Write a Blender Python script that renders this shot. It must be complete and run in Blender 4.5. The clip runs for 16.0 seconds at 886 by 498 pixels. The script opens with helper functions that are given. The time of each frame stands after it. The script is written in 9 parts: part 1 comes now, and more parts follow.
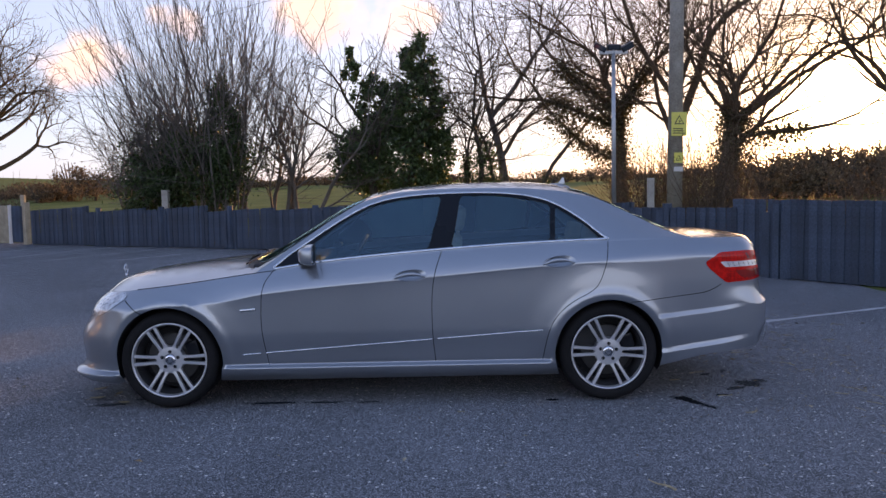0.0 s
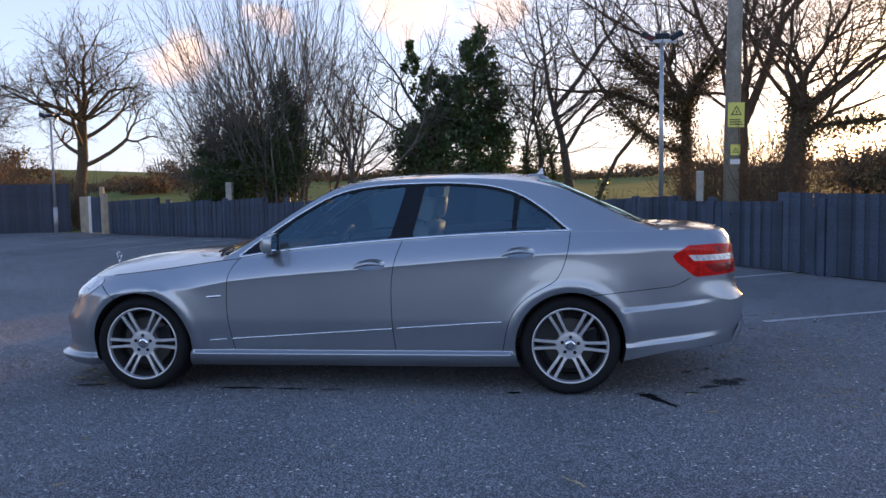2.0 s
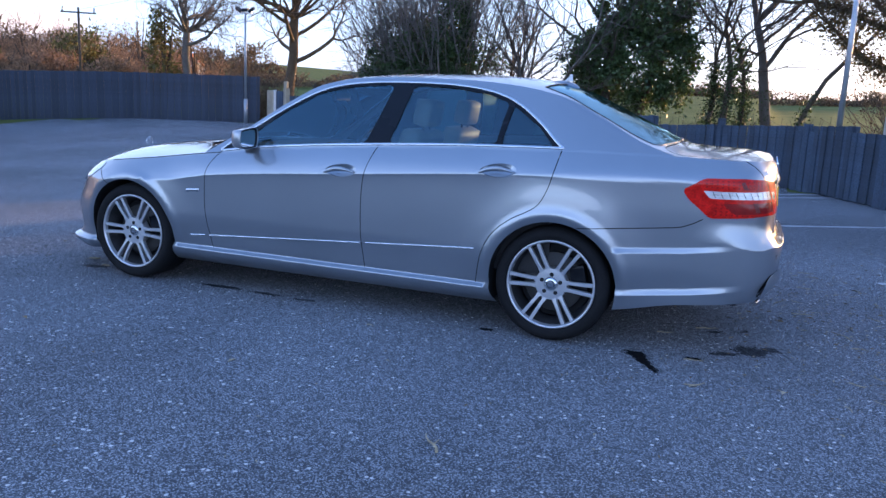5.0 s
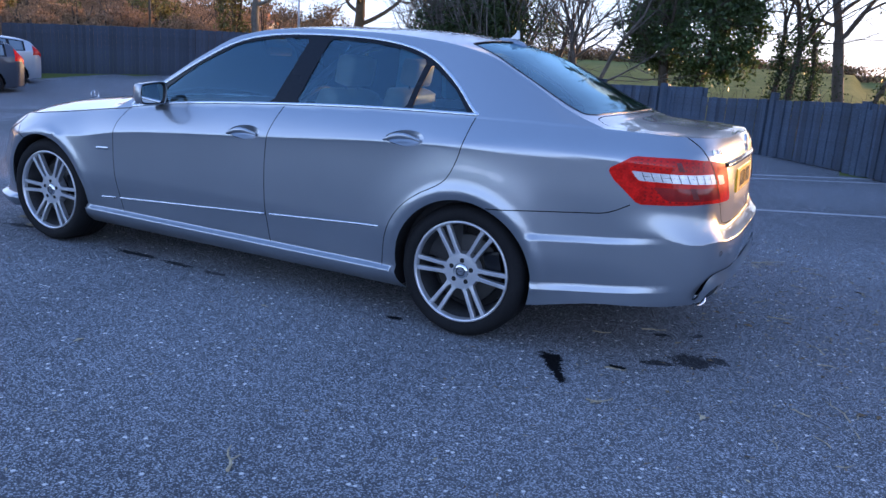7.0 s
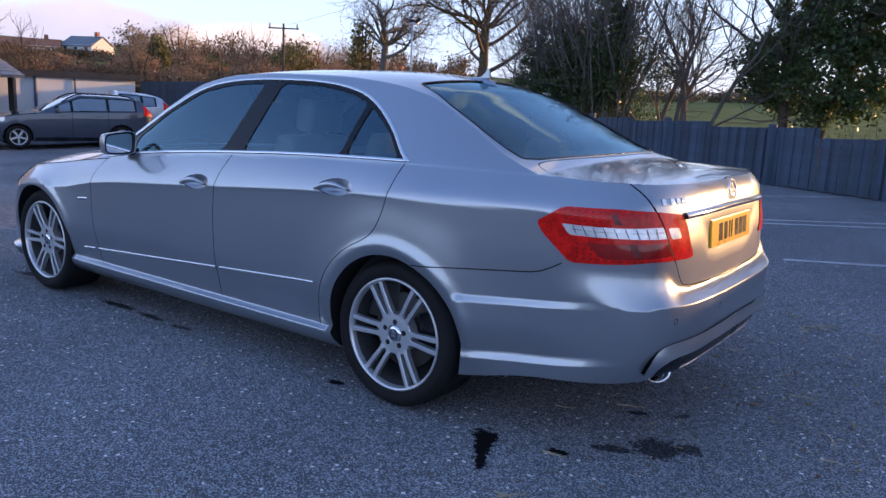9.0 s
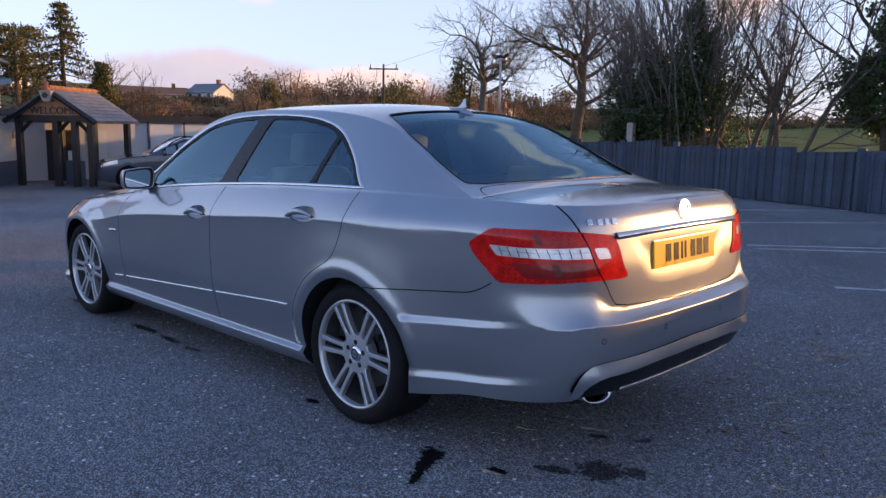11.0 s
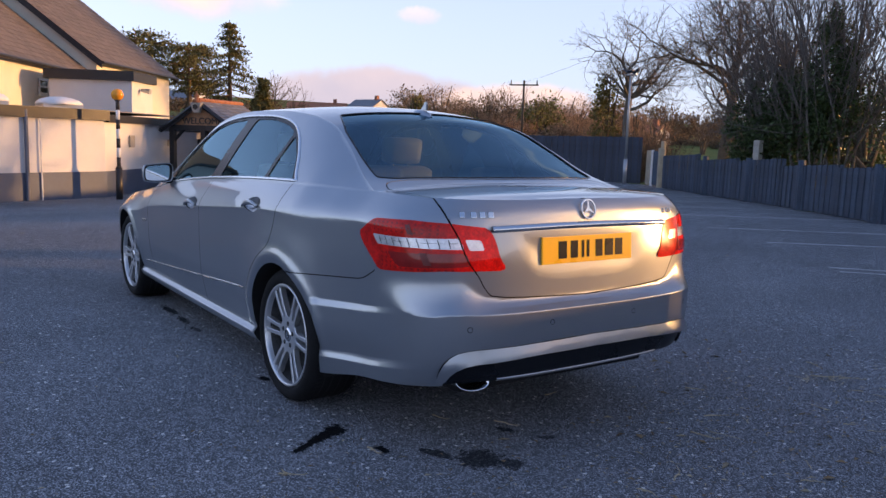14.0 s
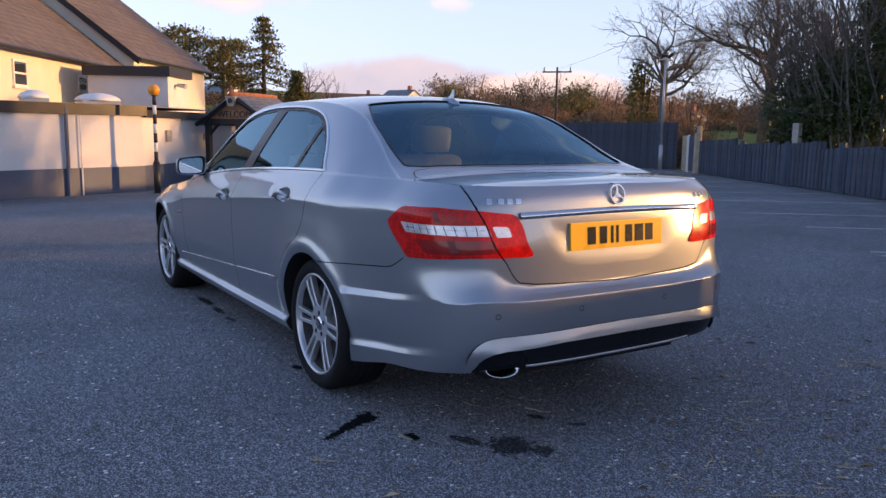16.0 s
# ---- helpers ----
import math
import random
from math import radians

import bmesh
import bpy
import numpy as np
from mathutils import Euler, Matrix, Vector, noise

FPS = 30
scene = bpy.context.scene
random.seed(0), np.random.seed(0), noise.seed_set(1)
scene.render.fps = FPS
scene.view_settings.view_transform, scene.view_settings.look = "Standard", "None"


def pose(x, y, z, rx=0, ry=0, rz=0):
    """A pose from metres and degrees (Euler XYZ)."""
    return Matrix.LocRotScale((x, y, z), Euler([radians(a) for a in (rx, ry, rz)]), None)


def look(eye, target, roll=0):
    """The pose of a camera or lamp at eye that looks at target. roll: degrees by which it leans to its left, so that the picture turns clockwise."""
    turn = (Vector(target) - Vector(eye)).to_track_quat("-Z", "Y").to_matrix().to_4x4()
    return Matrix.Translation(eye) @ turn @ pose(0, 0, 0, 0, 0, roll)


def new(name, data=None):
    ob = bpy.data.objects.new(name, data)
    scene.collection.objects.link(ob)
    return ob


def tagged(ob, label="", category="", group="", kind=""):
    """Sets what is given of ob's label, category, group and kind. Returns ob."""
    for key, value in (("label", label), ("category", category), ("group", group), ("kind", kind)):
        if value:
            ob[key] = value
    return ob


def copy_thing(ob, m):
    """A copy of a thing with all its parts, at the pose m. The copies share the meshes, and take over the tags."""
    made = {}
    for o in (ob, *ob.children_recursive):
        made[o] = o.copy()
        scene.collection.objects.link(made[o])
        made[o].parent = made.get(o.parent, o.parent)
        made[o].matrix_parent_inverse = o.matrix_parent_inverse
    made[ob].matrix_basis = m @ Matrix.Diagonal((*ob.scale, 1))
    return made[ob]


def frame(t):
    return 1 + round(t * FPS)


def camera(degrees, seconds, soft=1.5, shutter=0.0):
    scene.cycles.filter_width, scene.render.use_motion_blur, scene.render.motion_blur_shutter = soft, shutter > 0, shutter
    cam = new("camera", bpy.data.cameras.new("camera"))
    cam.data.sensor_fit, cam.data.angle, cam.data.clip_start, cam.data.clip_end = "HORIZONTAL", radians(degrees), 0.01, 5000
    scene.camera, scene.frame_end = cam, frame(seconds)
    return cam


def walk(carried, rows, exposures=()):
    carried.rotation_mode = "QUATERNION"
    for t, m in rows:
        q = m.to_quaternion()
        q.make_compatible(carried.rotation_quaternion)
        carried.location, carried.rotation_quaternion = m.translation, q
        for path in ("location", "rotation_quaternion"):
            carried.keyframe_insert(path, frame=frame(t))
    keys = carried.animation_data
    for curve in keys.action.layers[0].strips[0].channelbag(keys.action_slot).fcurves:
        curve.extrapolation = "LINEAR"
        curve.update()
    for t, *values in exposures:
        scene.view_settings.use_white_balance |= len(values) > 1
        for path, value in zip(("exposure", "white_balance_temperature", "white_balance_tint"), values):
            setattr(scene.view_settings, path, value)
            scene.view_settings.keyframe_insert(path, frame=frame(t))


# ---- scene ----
cam = camera(58.24, 16.0)
# seconds, eye x y z, yaw, pitch, roll
ROWS = [
    (0, 0.357, -6.014, 1.399, -0.17, -4.24, 1.08),
    (0.5, 0.484, -6.019, 1.404, -0.23, -4.18, 1.29),
    (1, 0.715, -5.946, 1.378, 0.71, -4.41, 1.56),
    (1.5, 0.928, -5.945, 1.373, 2.95, -4.72, 1.86),
    (2, 1.164, -5.965, 1.361, 5.96, -4.58, 0.91),
    (2.5, 1.456, -5.802, 1.378, 9.56, -5.24, 2.38),
    (3, 1.633, -5.657, 1.358, 11.77, -5.83, -0.15),
    (3.5, 1.682, -5.479, 1.337, 12.45, -8.46, -1.41),
    (4, 1.884, -5.350, 1.319, 14.24, -10.57, -1.26),
    (4.2, 2.007, -5.306, 1.319, 15.78, -10.63, -1.61),
    (6.3, 2.773, -4.559, 1.322, 25.52, -11.87, -2.38),
    (6.5, 2.834, -4.489, 1.322, 25.70, -11.90, -2.42),
    (7, 2.952, -4.207, 1.315, 26.81, -13.67, -4.04),
    (7.5, 3.051, -4.023, 1.317, 27.83, -13.71, -3.56),
    (8, 3.263, -3.814, 1.320, 33.60, -12.50, -2.36),
    (8.5, 3.421, -3.653, 1.312, 34.77, -12.02, -2.56),
    (9, 3.514, -3.408, 1.333, 36.38, -10.90, -2.60),
    (9.2, 3.528, -3.343, 1.334, 37.02, -10.66, -2.87),
    (11.3, 4.210, -2.988, 1.321, 44.86, -8.38, -0.68),
    (11.5, 4.274, -2.912, 1.310, 45.32, -8.25, -0.62),
    (12, 4.383, -2.796, 1.311, 46.97, -8.06, -0.23),
    (12.5, 4.507, -2.762, 1.307, 48.99, -7.77, 0.16),
    (13, 4.680, -2.701, 1.301, 50.97, -7.49, -0.05),
    (13.5, 4.800, -2.564, 1.290, 52.66, -7.56, -0.78),
    (14, 4.910, -2.418, 1.270, 55.04, -7.75, -1.85),
    (14.5, 4.944, -2.389, 1.277, 56.43, -7.77, -1.47),
    (15, 4.959, -2.389, 1.278, 57.17, -7.79, -1.21),
    (15.5, 4.956, -2.391, 1.276, 57.42, -8.02, -0.95),
    (16, 4.927, -2.395, 1.262, 57.43, -8.55, -0.81),
]
# seconds, stops, kelvin, tint
LOOK = [(0, 1.86, 8000, 22), (1.5, 1.91, 7400, 18), (3, 2.06, 6650, 14), (3.5, 2.27, 6300, 14), (4, 2.44, 6100, 14), (5, 2.42, 6050, 15), (6.5, 2.38, 6150, 16), (7.5, 2.46, 6200, 17), (8.2, 2.28, 6400, 17), (9, 2.04, 6500, 18), (11.3, 1.76, 7150, 19), (12.5, 1.74, 7250, 19), (16, 1.79, 7300, 19)]
walk(cam, [(t, pose(x, y, z, 90 + pitch, roll, yaw)) for t, x, y, z, yaw, pitch, roll in ROWS], exposures=LOOK)

# ---- world and sun ----
SUN_AZ, SUN_EL = radians(26.5), radians(5.0)
world = bpy.data.worlds.new("sky")
scene.world = world
world.use_nodes = True
wn, wl = world.node_tree.nodes, world.node_tree.links
wn.clear()
w_out = wn.new("ShaderNodeOutputWorld")
w_bg = wn.new("ShaderNodeBackground")
w_bg.inputs["Strength"].default_value = 0.15
w_sky = wn.new("ShaderNodeTexSky")
w_sky.sky_type = "NISHITA"
w_sky.sun_disc = False
w_sky.sun_elevation, w_sky.sun_rotation = radians(6.0), SUN_AZ
w_sky.air_density, w_sky.dust_density, w_sky.ozone_density = 1.0, 0.6, 3.0
w_co = wn.new("ShaderNodeTexCoord")
w_map = wn.new("ShaderNodeMapping")
w_map.inputs["Scale"].default_value = (1.0, 2.2, 1.6)
w_map.inputs["Location"].default_value = (0.35, 0.1, 0.0)
w_n = wn.new("ShaderNodeTexNoise")
w_n.inputs["Scale"].default_value, w_n.inputs["Detail"].default_value, w_n.inputs["Roughness"].default_value = 2.6, 7.0, 0.55
w_r = wn.new("ShaderNodeMapRange")
w_r.inputs["From Min"].default_value, w_r.inputs["From Max"].default_value = 0.52, 0.66
w_r.inputs["To Max"].default_value = 0.4
w_mix = wn.new("ShaderNodeMix")
w_mix.data_type = "RGBA"
w_cn = wn.new("ShaderNodeTexNoise")
w_cn.inputs["Scale"].default_value, w_cn.inputs["Detail"].default_value = 5.0, 4.0
w_cr = wn.new("ShaderNodeValToRGB")
w_cr.color_ramp.elements[0].position, w_cr.color_ramp.elements[0].color = 0.38, (1.9, 1.95, 2.3, 1)
w_cr.color_ramp.elements[1].position, w_cr.color_ramp.elements[1].color = 0.62, (3.2, 2.7, 2.4, 1)
wl.new(w_co.outputs["Generated"], w_map.inputs["Vector"])
wl.new(w_map.outputs["Vector"], w_n.inputs["Vector"])
wl.new(w_map.outputs["Vector"], w_cn.inputs["Vector"])
wl.new(w_n.outputs["Fac"], w_r.inputs["Value"])
w_high = wn.new("ShaderNodeMapRange")
w_high.inputs["From Min"].default_value, w_high.inputs["From Max"].default_value = 0.28, 0.48
w_hs = wn.new("ShaderNodeSeparateXYZ")
wl.new(w_co.outputs["Generated"], w_hs.inputs["Vector"])
wl.new(w_hs.outputs["Z"], w_high.inputs["Value"])
w_f = wn.new("ShaderNodeMath")
w_f.operation = "MULTIPLY"
wl.new(w_r.outputs["Result"], w_f.inputs[0])
wl.new(w_high.outputs["Result"], w_f.inputs[1])
# thinner cloud on the side away from the sun
w_clear = wn.new("ShaderNodeMapRange")
w_clear.inputs["From Min"].default_value, w_clear.inputs["From Max"].default_value = -0.25, 0.2
w_clear.inputs["To Min"].default_value = 0.12
wl.new(w_hs.outputs["Y"], w_clear.inputs["Value"])
w_f2 = wn.new("ShaderNodeMath")
w_f2.operation = "MULTIPLY"
wl.new(w_f.outputs[0], w_f2.inputs[0])
wl.new(w_clear.outputs["Result"], w_f2.inputs[1])
wl.new(w_f2.outputs[0], w_mix.inputs["Factor"])
w_veil = wn.new("ShaderNodeMix")
w_veil.data_type = "RGBA"
w_veil.inputs["Factor"].default_value = 0.78
w_veil.inputs["B"].default_value = (1.62, 2.14, 3.15, 1)
# the sky is a deeper blue away from the sun
w_side = wn.new("ShaderNodeVectorMath")
w_side.operation = "DOT_PRODUCT"
w_side.inputs[1].default_value = (math.sin(SUN_AZ), math.cos(SUN_AZ), 0.0)
wl.new(w_co.outputs["Generated"], w_side.inputs[0])
w_sr = wn.new("ShaderNodeMapRange")
w_sr.inputs["From Min"].default_value, w_sr.inputs["From Max"].default_value = -0.8, 0.5
wl.new(w_side.outputs["Value"], w_sr.inputs["Value"])
w_blue = wn.new("ShaderNodeMix")
w_blue.data_type = "RGBA"
w_blue.inputs["A"].default_value = (2.0, 2.6, 3.75, 1)
w_blue.inputs["B"].default_value = (1.27, 1.68, 2.5, 1)
wl.new(w_sr.outputs["Result"], w_blue.inputs["Factor"])
wl.new(w_blue.outputs["Result"], w_veil.inputs["B"])
wl.new(w_sky.outputs["Color"], w_veil.inputs["A"])
wl.new(w_veil.outputs["Result"], w_mix.inputs["A"])
wl.new(w_cn.outputs["Fac"], w_cr.inputs["Fac"])
wl.new(w_cr.outputs["Color"], w_mix.inputs["B"])
# cloud banks: azimuth, elevation, half width, half height in degrees
w_low = wn.new("ShaderNodeTexNoise")
w_low.inputs["Scale"].default_value, w_low.inputs["Detail"].default_value, w_low.inputs["Roughness"].default_value = 15.0, 6.0, 0.55
wl.new(w_co.outputs["Generated"], w_low.inputs["Vector"])


def w_math(op, a, b):
    node = wn.new("ShaderNodeMath")
    node.operation = op
    for k, v in enumerate((a, b)):
        if isinstance(v, float):
            node.inputs[k].default_value = v
        else:
            wl.new(v, node.inputs[k])
    return node.outputs[0]


def w_along(v):
    node = wn.new("ShaderNodeVectorMath")
    node.operation = "DOT_PRODUCT"
    node.inputs[1].default_value = v
    wl.new(w_co.outputs["Generated"], node.inputs[0])
    return node.outputs["Value"]


w_under = w_mix
for az, el, wide, high, seen, ragged in ((-60.0, 2.6, 13.0, 3.5, 0.9, 0.7), (-50.0, 2.2, 9.0, 2.9, 0.9, 0.8), (-72.0, 9.1, 8.4, 2.4, 0.9, 0.9), (-57.0, 8.6, 2.2, 0.9, 0.4, 2.6), (-23.5, 8.6, 4.8, 2.9, 0.95, 2.0), (-8.5, 12.2, 5.0, 3.2, 0.95, 2.2), (-2.0, 11.5, 3.4, 3.2, 0.7, 3.2), (-17.5, 11.5, 3.0, 1.6, 0.7, 3.2), (14.0, 7.0, 9.0, 2.0, 0.5, 3.2), (-27.0, 28.5, 15.0, 3.4, 0.95, 1.4), (50.0, 8.0, 14.0, 5.5, 0.9, 2.2), (66.0, 16.0, 14.0, 6.0, 0.9, 2.6), (86.0, 9.0, 12.0, 4.0, 0.85, 2.4)):
    ca, sa, ce, se = math.cos(radians(az)), math.sin(radians(az)), math.cos(radians(el)), math.sin(radians(el))
    u = w_math("DIVIDE", w_along((ca, -sa, 0.0)), math.sin(radians(wide)))
    v = w_math("DIVIDE", w_along((-sa * se, -ca * se, ce)), math.sin(radians(high)))
    ahead = w_math("GREATER_THAN", w_along((sa * ce, ca * ce, se)), 0.5)
    r2 = w_math("ADD", w_math("MULTIPLY", u, u), w_math("MULTIPLY", v, v))
    edge = w_math("ADD", w_math("SUBTRACT", 0.55, r2), w_math("MULTIPLY", w_math("SUBTRACT", w_low.outputs["Fac"], 0.5), ragged))
    soft = wn.new("ShaderNodeMapRange")
    soft.interpolation_type = "SMOOTHSTEP"
    soft.inputs["From Min"].default_value, soft.inputs["From Max"].default_value, soft.inputs["To Max"].default_value = 0.0, 0.3 if el < 5 else 0.6, seen
    wl.new(edge, soft.inputs["Value"])
    tone = wn.new("ShaderNodeValToRGB")
    low = el < 5
    # banks past azimuth 40 are unseen, added bright to warm the car's tail
    dim = 1.0 if low else 1.5 if az > 40 or el > 20 else 1.0
    tone.color_ramp.elements[0].position, tone.color_ramp.elements[0].color = 0.25, (1.16, 1.22, 1.58, 1) if low else (1.75 * dim, 1.7 * dim, 2.05 * dim, 1)
    tone.color_ramp.elements[1].position, tone.color_ramp.elements[1].color = 0.95, (2.5, 2.0, 1.75, 1) if az > -55 and low else (1.62, 1.5, 1.66, 1) if low else (3.3 * dim, 2.55 * dim, 1.95 * dim, 1)
    wl.new(w_math("ADD", w_math("MULTIPLY", v, 0.45), w_math("ADD", w_low.outputs["Fac"], 0.1)), tone.inputs["Fac"])
    over = wn.new("ShaderNodeMix")
    over.data_type = "RGBA"
    wl.new(w_math("MULTIPLY", soft.outputs["Result"], ahead), over.inputs["Factor"])
    wl.new(w_under.outputs["Result"], over.inputs["A"])
    wl.new(tone.outputs["Color"], over.inputs["B"])
    w_under = over
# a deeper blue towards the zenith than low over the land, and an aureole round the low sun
w_sep = wn.new("ShaderNodeSeparateXYZ")
wl.new(w_co.outputs["Generated"], w_sep.inputs["Vector"])
w_up = wn.new("ShaderNodeMapRange")
w_up.interpolation_type = "SMOOTHSTEP"
w_up.inputs["From Min"].default_value, w_up.inputs["From Max"].default_value = 0.08, 0.72
wl.new(w_sep.outputs["Z"], w_up.inputs["Value"])
w_tint = wn.new("ShaderNodeMix")
w_tint.data_type = "RGBA"
w_tint.inputs["A"].default_value = (0.96, 0.93, 0.94, 1)
w_tint.inputs["B"].default_value = (0.27, 0.37, 0.51, 1)
wl.new(w_up.outputs["Result"], w_tint.inputs["Factor"])
w_mul = wn.new("ShaderNodeVectorMath")
w_mul.operation = "MULTIPLY"
wl.new(w_under.outputs["Result"], w_mul.inputs[0])
wl.new(w_tint.outputs["Result"], w_mul.inputs[1])
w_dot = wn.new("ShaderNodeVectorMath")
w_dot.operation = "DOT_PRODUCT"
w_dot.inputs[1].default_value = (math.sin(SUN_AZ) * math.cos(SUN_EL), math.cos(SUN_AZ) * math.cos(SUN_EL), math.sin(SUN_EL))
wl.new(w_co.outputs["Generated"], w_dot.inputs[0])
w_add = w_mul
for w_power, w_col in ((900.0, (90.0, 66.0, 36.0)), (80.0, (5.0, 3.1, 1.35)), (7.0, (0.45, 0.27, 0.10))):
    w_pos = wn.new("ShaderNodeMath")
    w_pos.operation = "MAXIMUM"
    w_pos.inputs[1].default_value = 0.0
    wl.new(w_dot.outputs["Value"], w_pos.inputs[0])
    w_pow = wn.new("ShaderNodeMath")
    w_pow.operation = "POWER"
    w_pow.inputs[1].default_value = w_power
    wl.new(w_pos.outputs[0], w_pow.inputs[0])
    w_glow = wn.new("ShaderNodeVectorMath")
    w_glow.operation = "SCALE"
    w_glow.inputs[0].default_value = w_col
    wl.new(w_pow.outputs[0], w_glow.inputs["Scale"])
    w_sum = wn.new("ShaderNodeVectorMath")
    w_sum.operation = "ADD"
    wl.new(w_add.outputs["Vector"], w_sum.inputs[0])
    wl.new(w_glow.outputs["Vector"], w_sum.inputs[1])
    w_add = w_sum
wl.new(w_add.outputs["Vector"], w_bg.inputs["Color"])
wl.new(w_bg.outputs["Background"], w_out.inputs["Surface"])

sun = new("sun", bpy.data.lights.new("sun", "SUN"))
sun.data.energy, sun.data.angle, sun.data.color = 1.5, radians(0.8), (1.0, 0.55, 0.21)
SUN_DIR = Vector((math.sin(SUN_AZ) * math.cos(SUN_EL), math.cos(SUN_AZ) * math.cos(SUN_EL), math.sin(SUN_EL)))
sun.matrix_world = look((0, 0, 30), Vector((0, 0, 30)) - SUN_DIR)

# ---- materials ----
def surf(name, col, rough=0.6, metal=0.0, var=0.18, scale=3.0, fine=60.0, bump=0.15, dist=0.004, coat=0.0, spec=0.5, col2=None, coords="Object", rvar=0.08):
    """A procedural surface: two scales of colour variation, varied roughness and a fine relief."""
    m = bpy.data.materials.new(name)
    m.use_nodes = True
    nt = m.node_tree
    n, l = nt.nodes, nt.links
    b = n["Principled BSDF"]
    b.inputs["Metallic"].default_value = metal
    b.inputs["Coat Weight"].default_value = coat
    b.inputs["Coat Roughness"].default_value = 0.02
    b.inputs["Coat IOR"].default_value = 1.65
    b.inputs["Specular IOR Level"].default_value = spec
    tc = n.new("ShaderNodeTexCoord")
    a = n.new("ShaderNodeTexNoise")
    a.inputs["Scale"].default_value, a.inputs["Detail"].default_value = scale, 5.0
    f = n.new("ShaderNodeTexNoise")
    f.inputs["Scale"].default_value, f.inputs["Detail"].default_value = fine, 3.0
    l.new(tc.outputs[coords], a.inputs["Vector"])
    l.new(tc.outputs[coords], f.inputs["Vector"])
    mixf = n.new("ShaderNodeMath")
    mixf.operation = "MULTIPLY_ADD"
    mixf.inputs[1].default_value = 0.45
    half = n.new("ShaderNodeMath")
    half.operation = "MULTIPLY"
    half.inputs[1].default_value = 0.55
    l.new(a.outputs["Fac"], half.inputs[0])
    l.new(f.outputs["Fac"], mixf.inputs[0])
    l.new(half.outputs[0], mixf.inputs[2])
    ramp = n.new("ShaderNodeValToRGB")
    c2 = col2 or tuple(min(1.0, c * (1 + var)) for c in col)
    c1 = col if col2 else tuple(c * (1 - var) for c in col)
    ramp.color_ramp.elements[0].position, ramp.color_ramp.elements[0].color = 0.36, (*c1, 1)
    ramp.color_ramp.elements[1].position, ramp.color_ramp.elements[1].color = 0.64, (*c2, 1)
    l.new(mixf.outputs[0], ramp.inputs["Fac"])
    l.new(ramp.outputs["Color"], b.inputs["Base Color"])
    rr = n.new("ShaderNodeMapRange")
    rr.inputs["To Min"].default_value, rr.inputs["To Max"].default_value = max(0.02, rough - rvar), min(1.0, rough + rvar)
    l.new(a.outputs["Fac"], rr.inputs["Value"])
    l.new(rr.outputs["Result"], b.inputs["Roughness"])
    if bump:
        bp = n.new("ShaderNodeBump")
        bp.inputs["Strength"].default_value, bp.inputs["Distance"].default_value = bump, dist
        l.new(f.outputs["Fac"], bp.inputs["Height"])
        l.new(bp.outputs["Normal"], b.inputs["Normal"])
    return m


def by_object(m, amount=0.25):
    """Varies a surface's brightness from object to object."""
    nt = m.node_tree
    n, l = nt.nodes, nt.links
    b = n["Principled BSDF"]
    src = b.inputs["Base Color"].links[0].from_socket
    oi = n.new("ShaderNodeObjectInfo")
    mr = n.new("ShaderNodeMapRange")
    mr.inputs["To Min"].default_value, mr.inputs["To Max"].default_value = 1 - amount, 1 + amount
    l.new(oi.outputs["Random"], mr.inputs["Value"])
    hs = n.new("ShaderNodeHueSaturation")
    l.new(mr.outputs["Result"], hs.inputs["Value"])
    l.new(src, hs.inputs["Color"])
    l.new(hs.outputs["Color"], b.inputs["Base Color"])
    return m


def by_island(m, amount=0.3):
    """Varies a surface's brightness from loose piece to loose piece."""
    nt = m.node_tree
    n, l = nt.nodes, nt.links
    b = n["Principled BSDF"]
    src = b.inputs["Base Color"].links[0].from_socket
    oi = n.new("ShaderNodeNewGeometry")
    mr = n.new("ShaderNodeMapRange")
    mr.inputs["To Min"].default_value, mr.inputs["To Max"].default_value = 1 - amount, 1 + amount
    l.new(oi.outputs["Random Per Island"], mr.inputs["Value"])
    hs = n.new("ShaderNodeHueSaturation")
    l.new(mr.outputs["Result"], hs.inputs["Value"])
    l.new(src, hs.inputs["Color"])
    l.new(hs.outputs["Color"], b.inputs["Base Color"])
    return m


def leafy(m, share=0.35):
    """Lets a part of the light through a leaf."""
    nt = m.node_tree
    n, l = nt.nodes, nt.links
    b = n["Principled BSDF"]
    o = next(k for k in n if k.type == "OUTPUT_MATERIAL")
    t = n.new("ShaderNodeBsdfTranslucent")
    l.new(b.inputs["Base Color"].links[0].from_socket, t.inputs["Color"])
    mx = n.new("ShaderNodeMixShader")
    mx.inputs["Fac"].default_value = share
    l.new(b.outputs["BSDF"], mx.inputs[1])
    l.new(t.outputs["BSDF"], mx.inputs[2])
    l.new(mx.outputs["Shader"], o.inputs["Surface"])
    return m


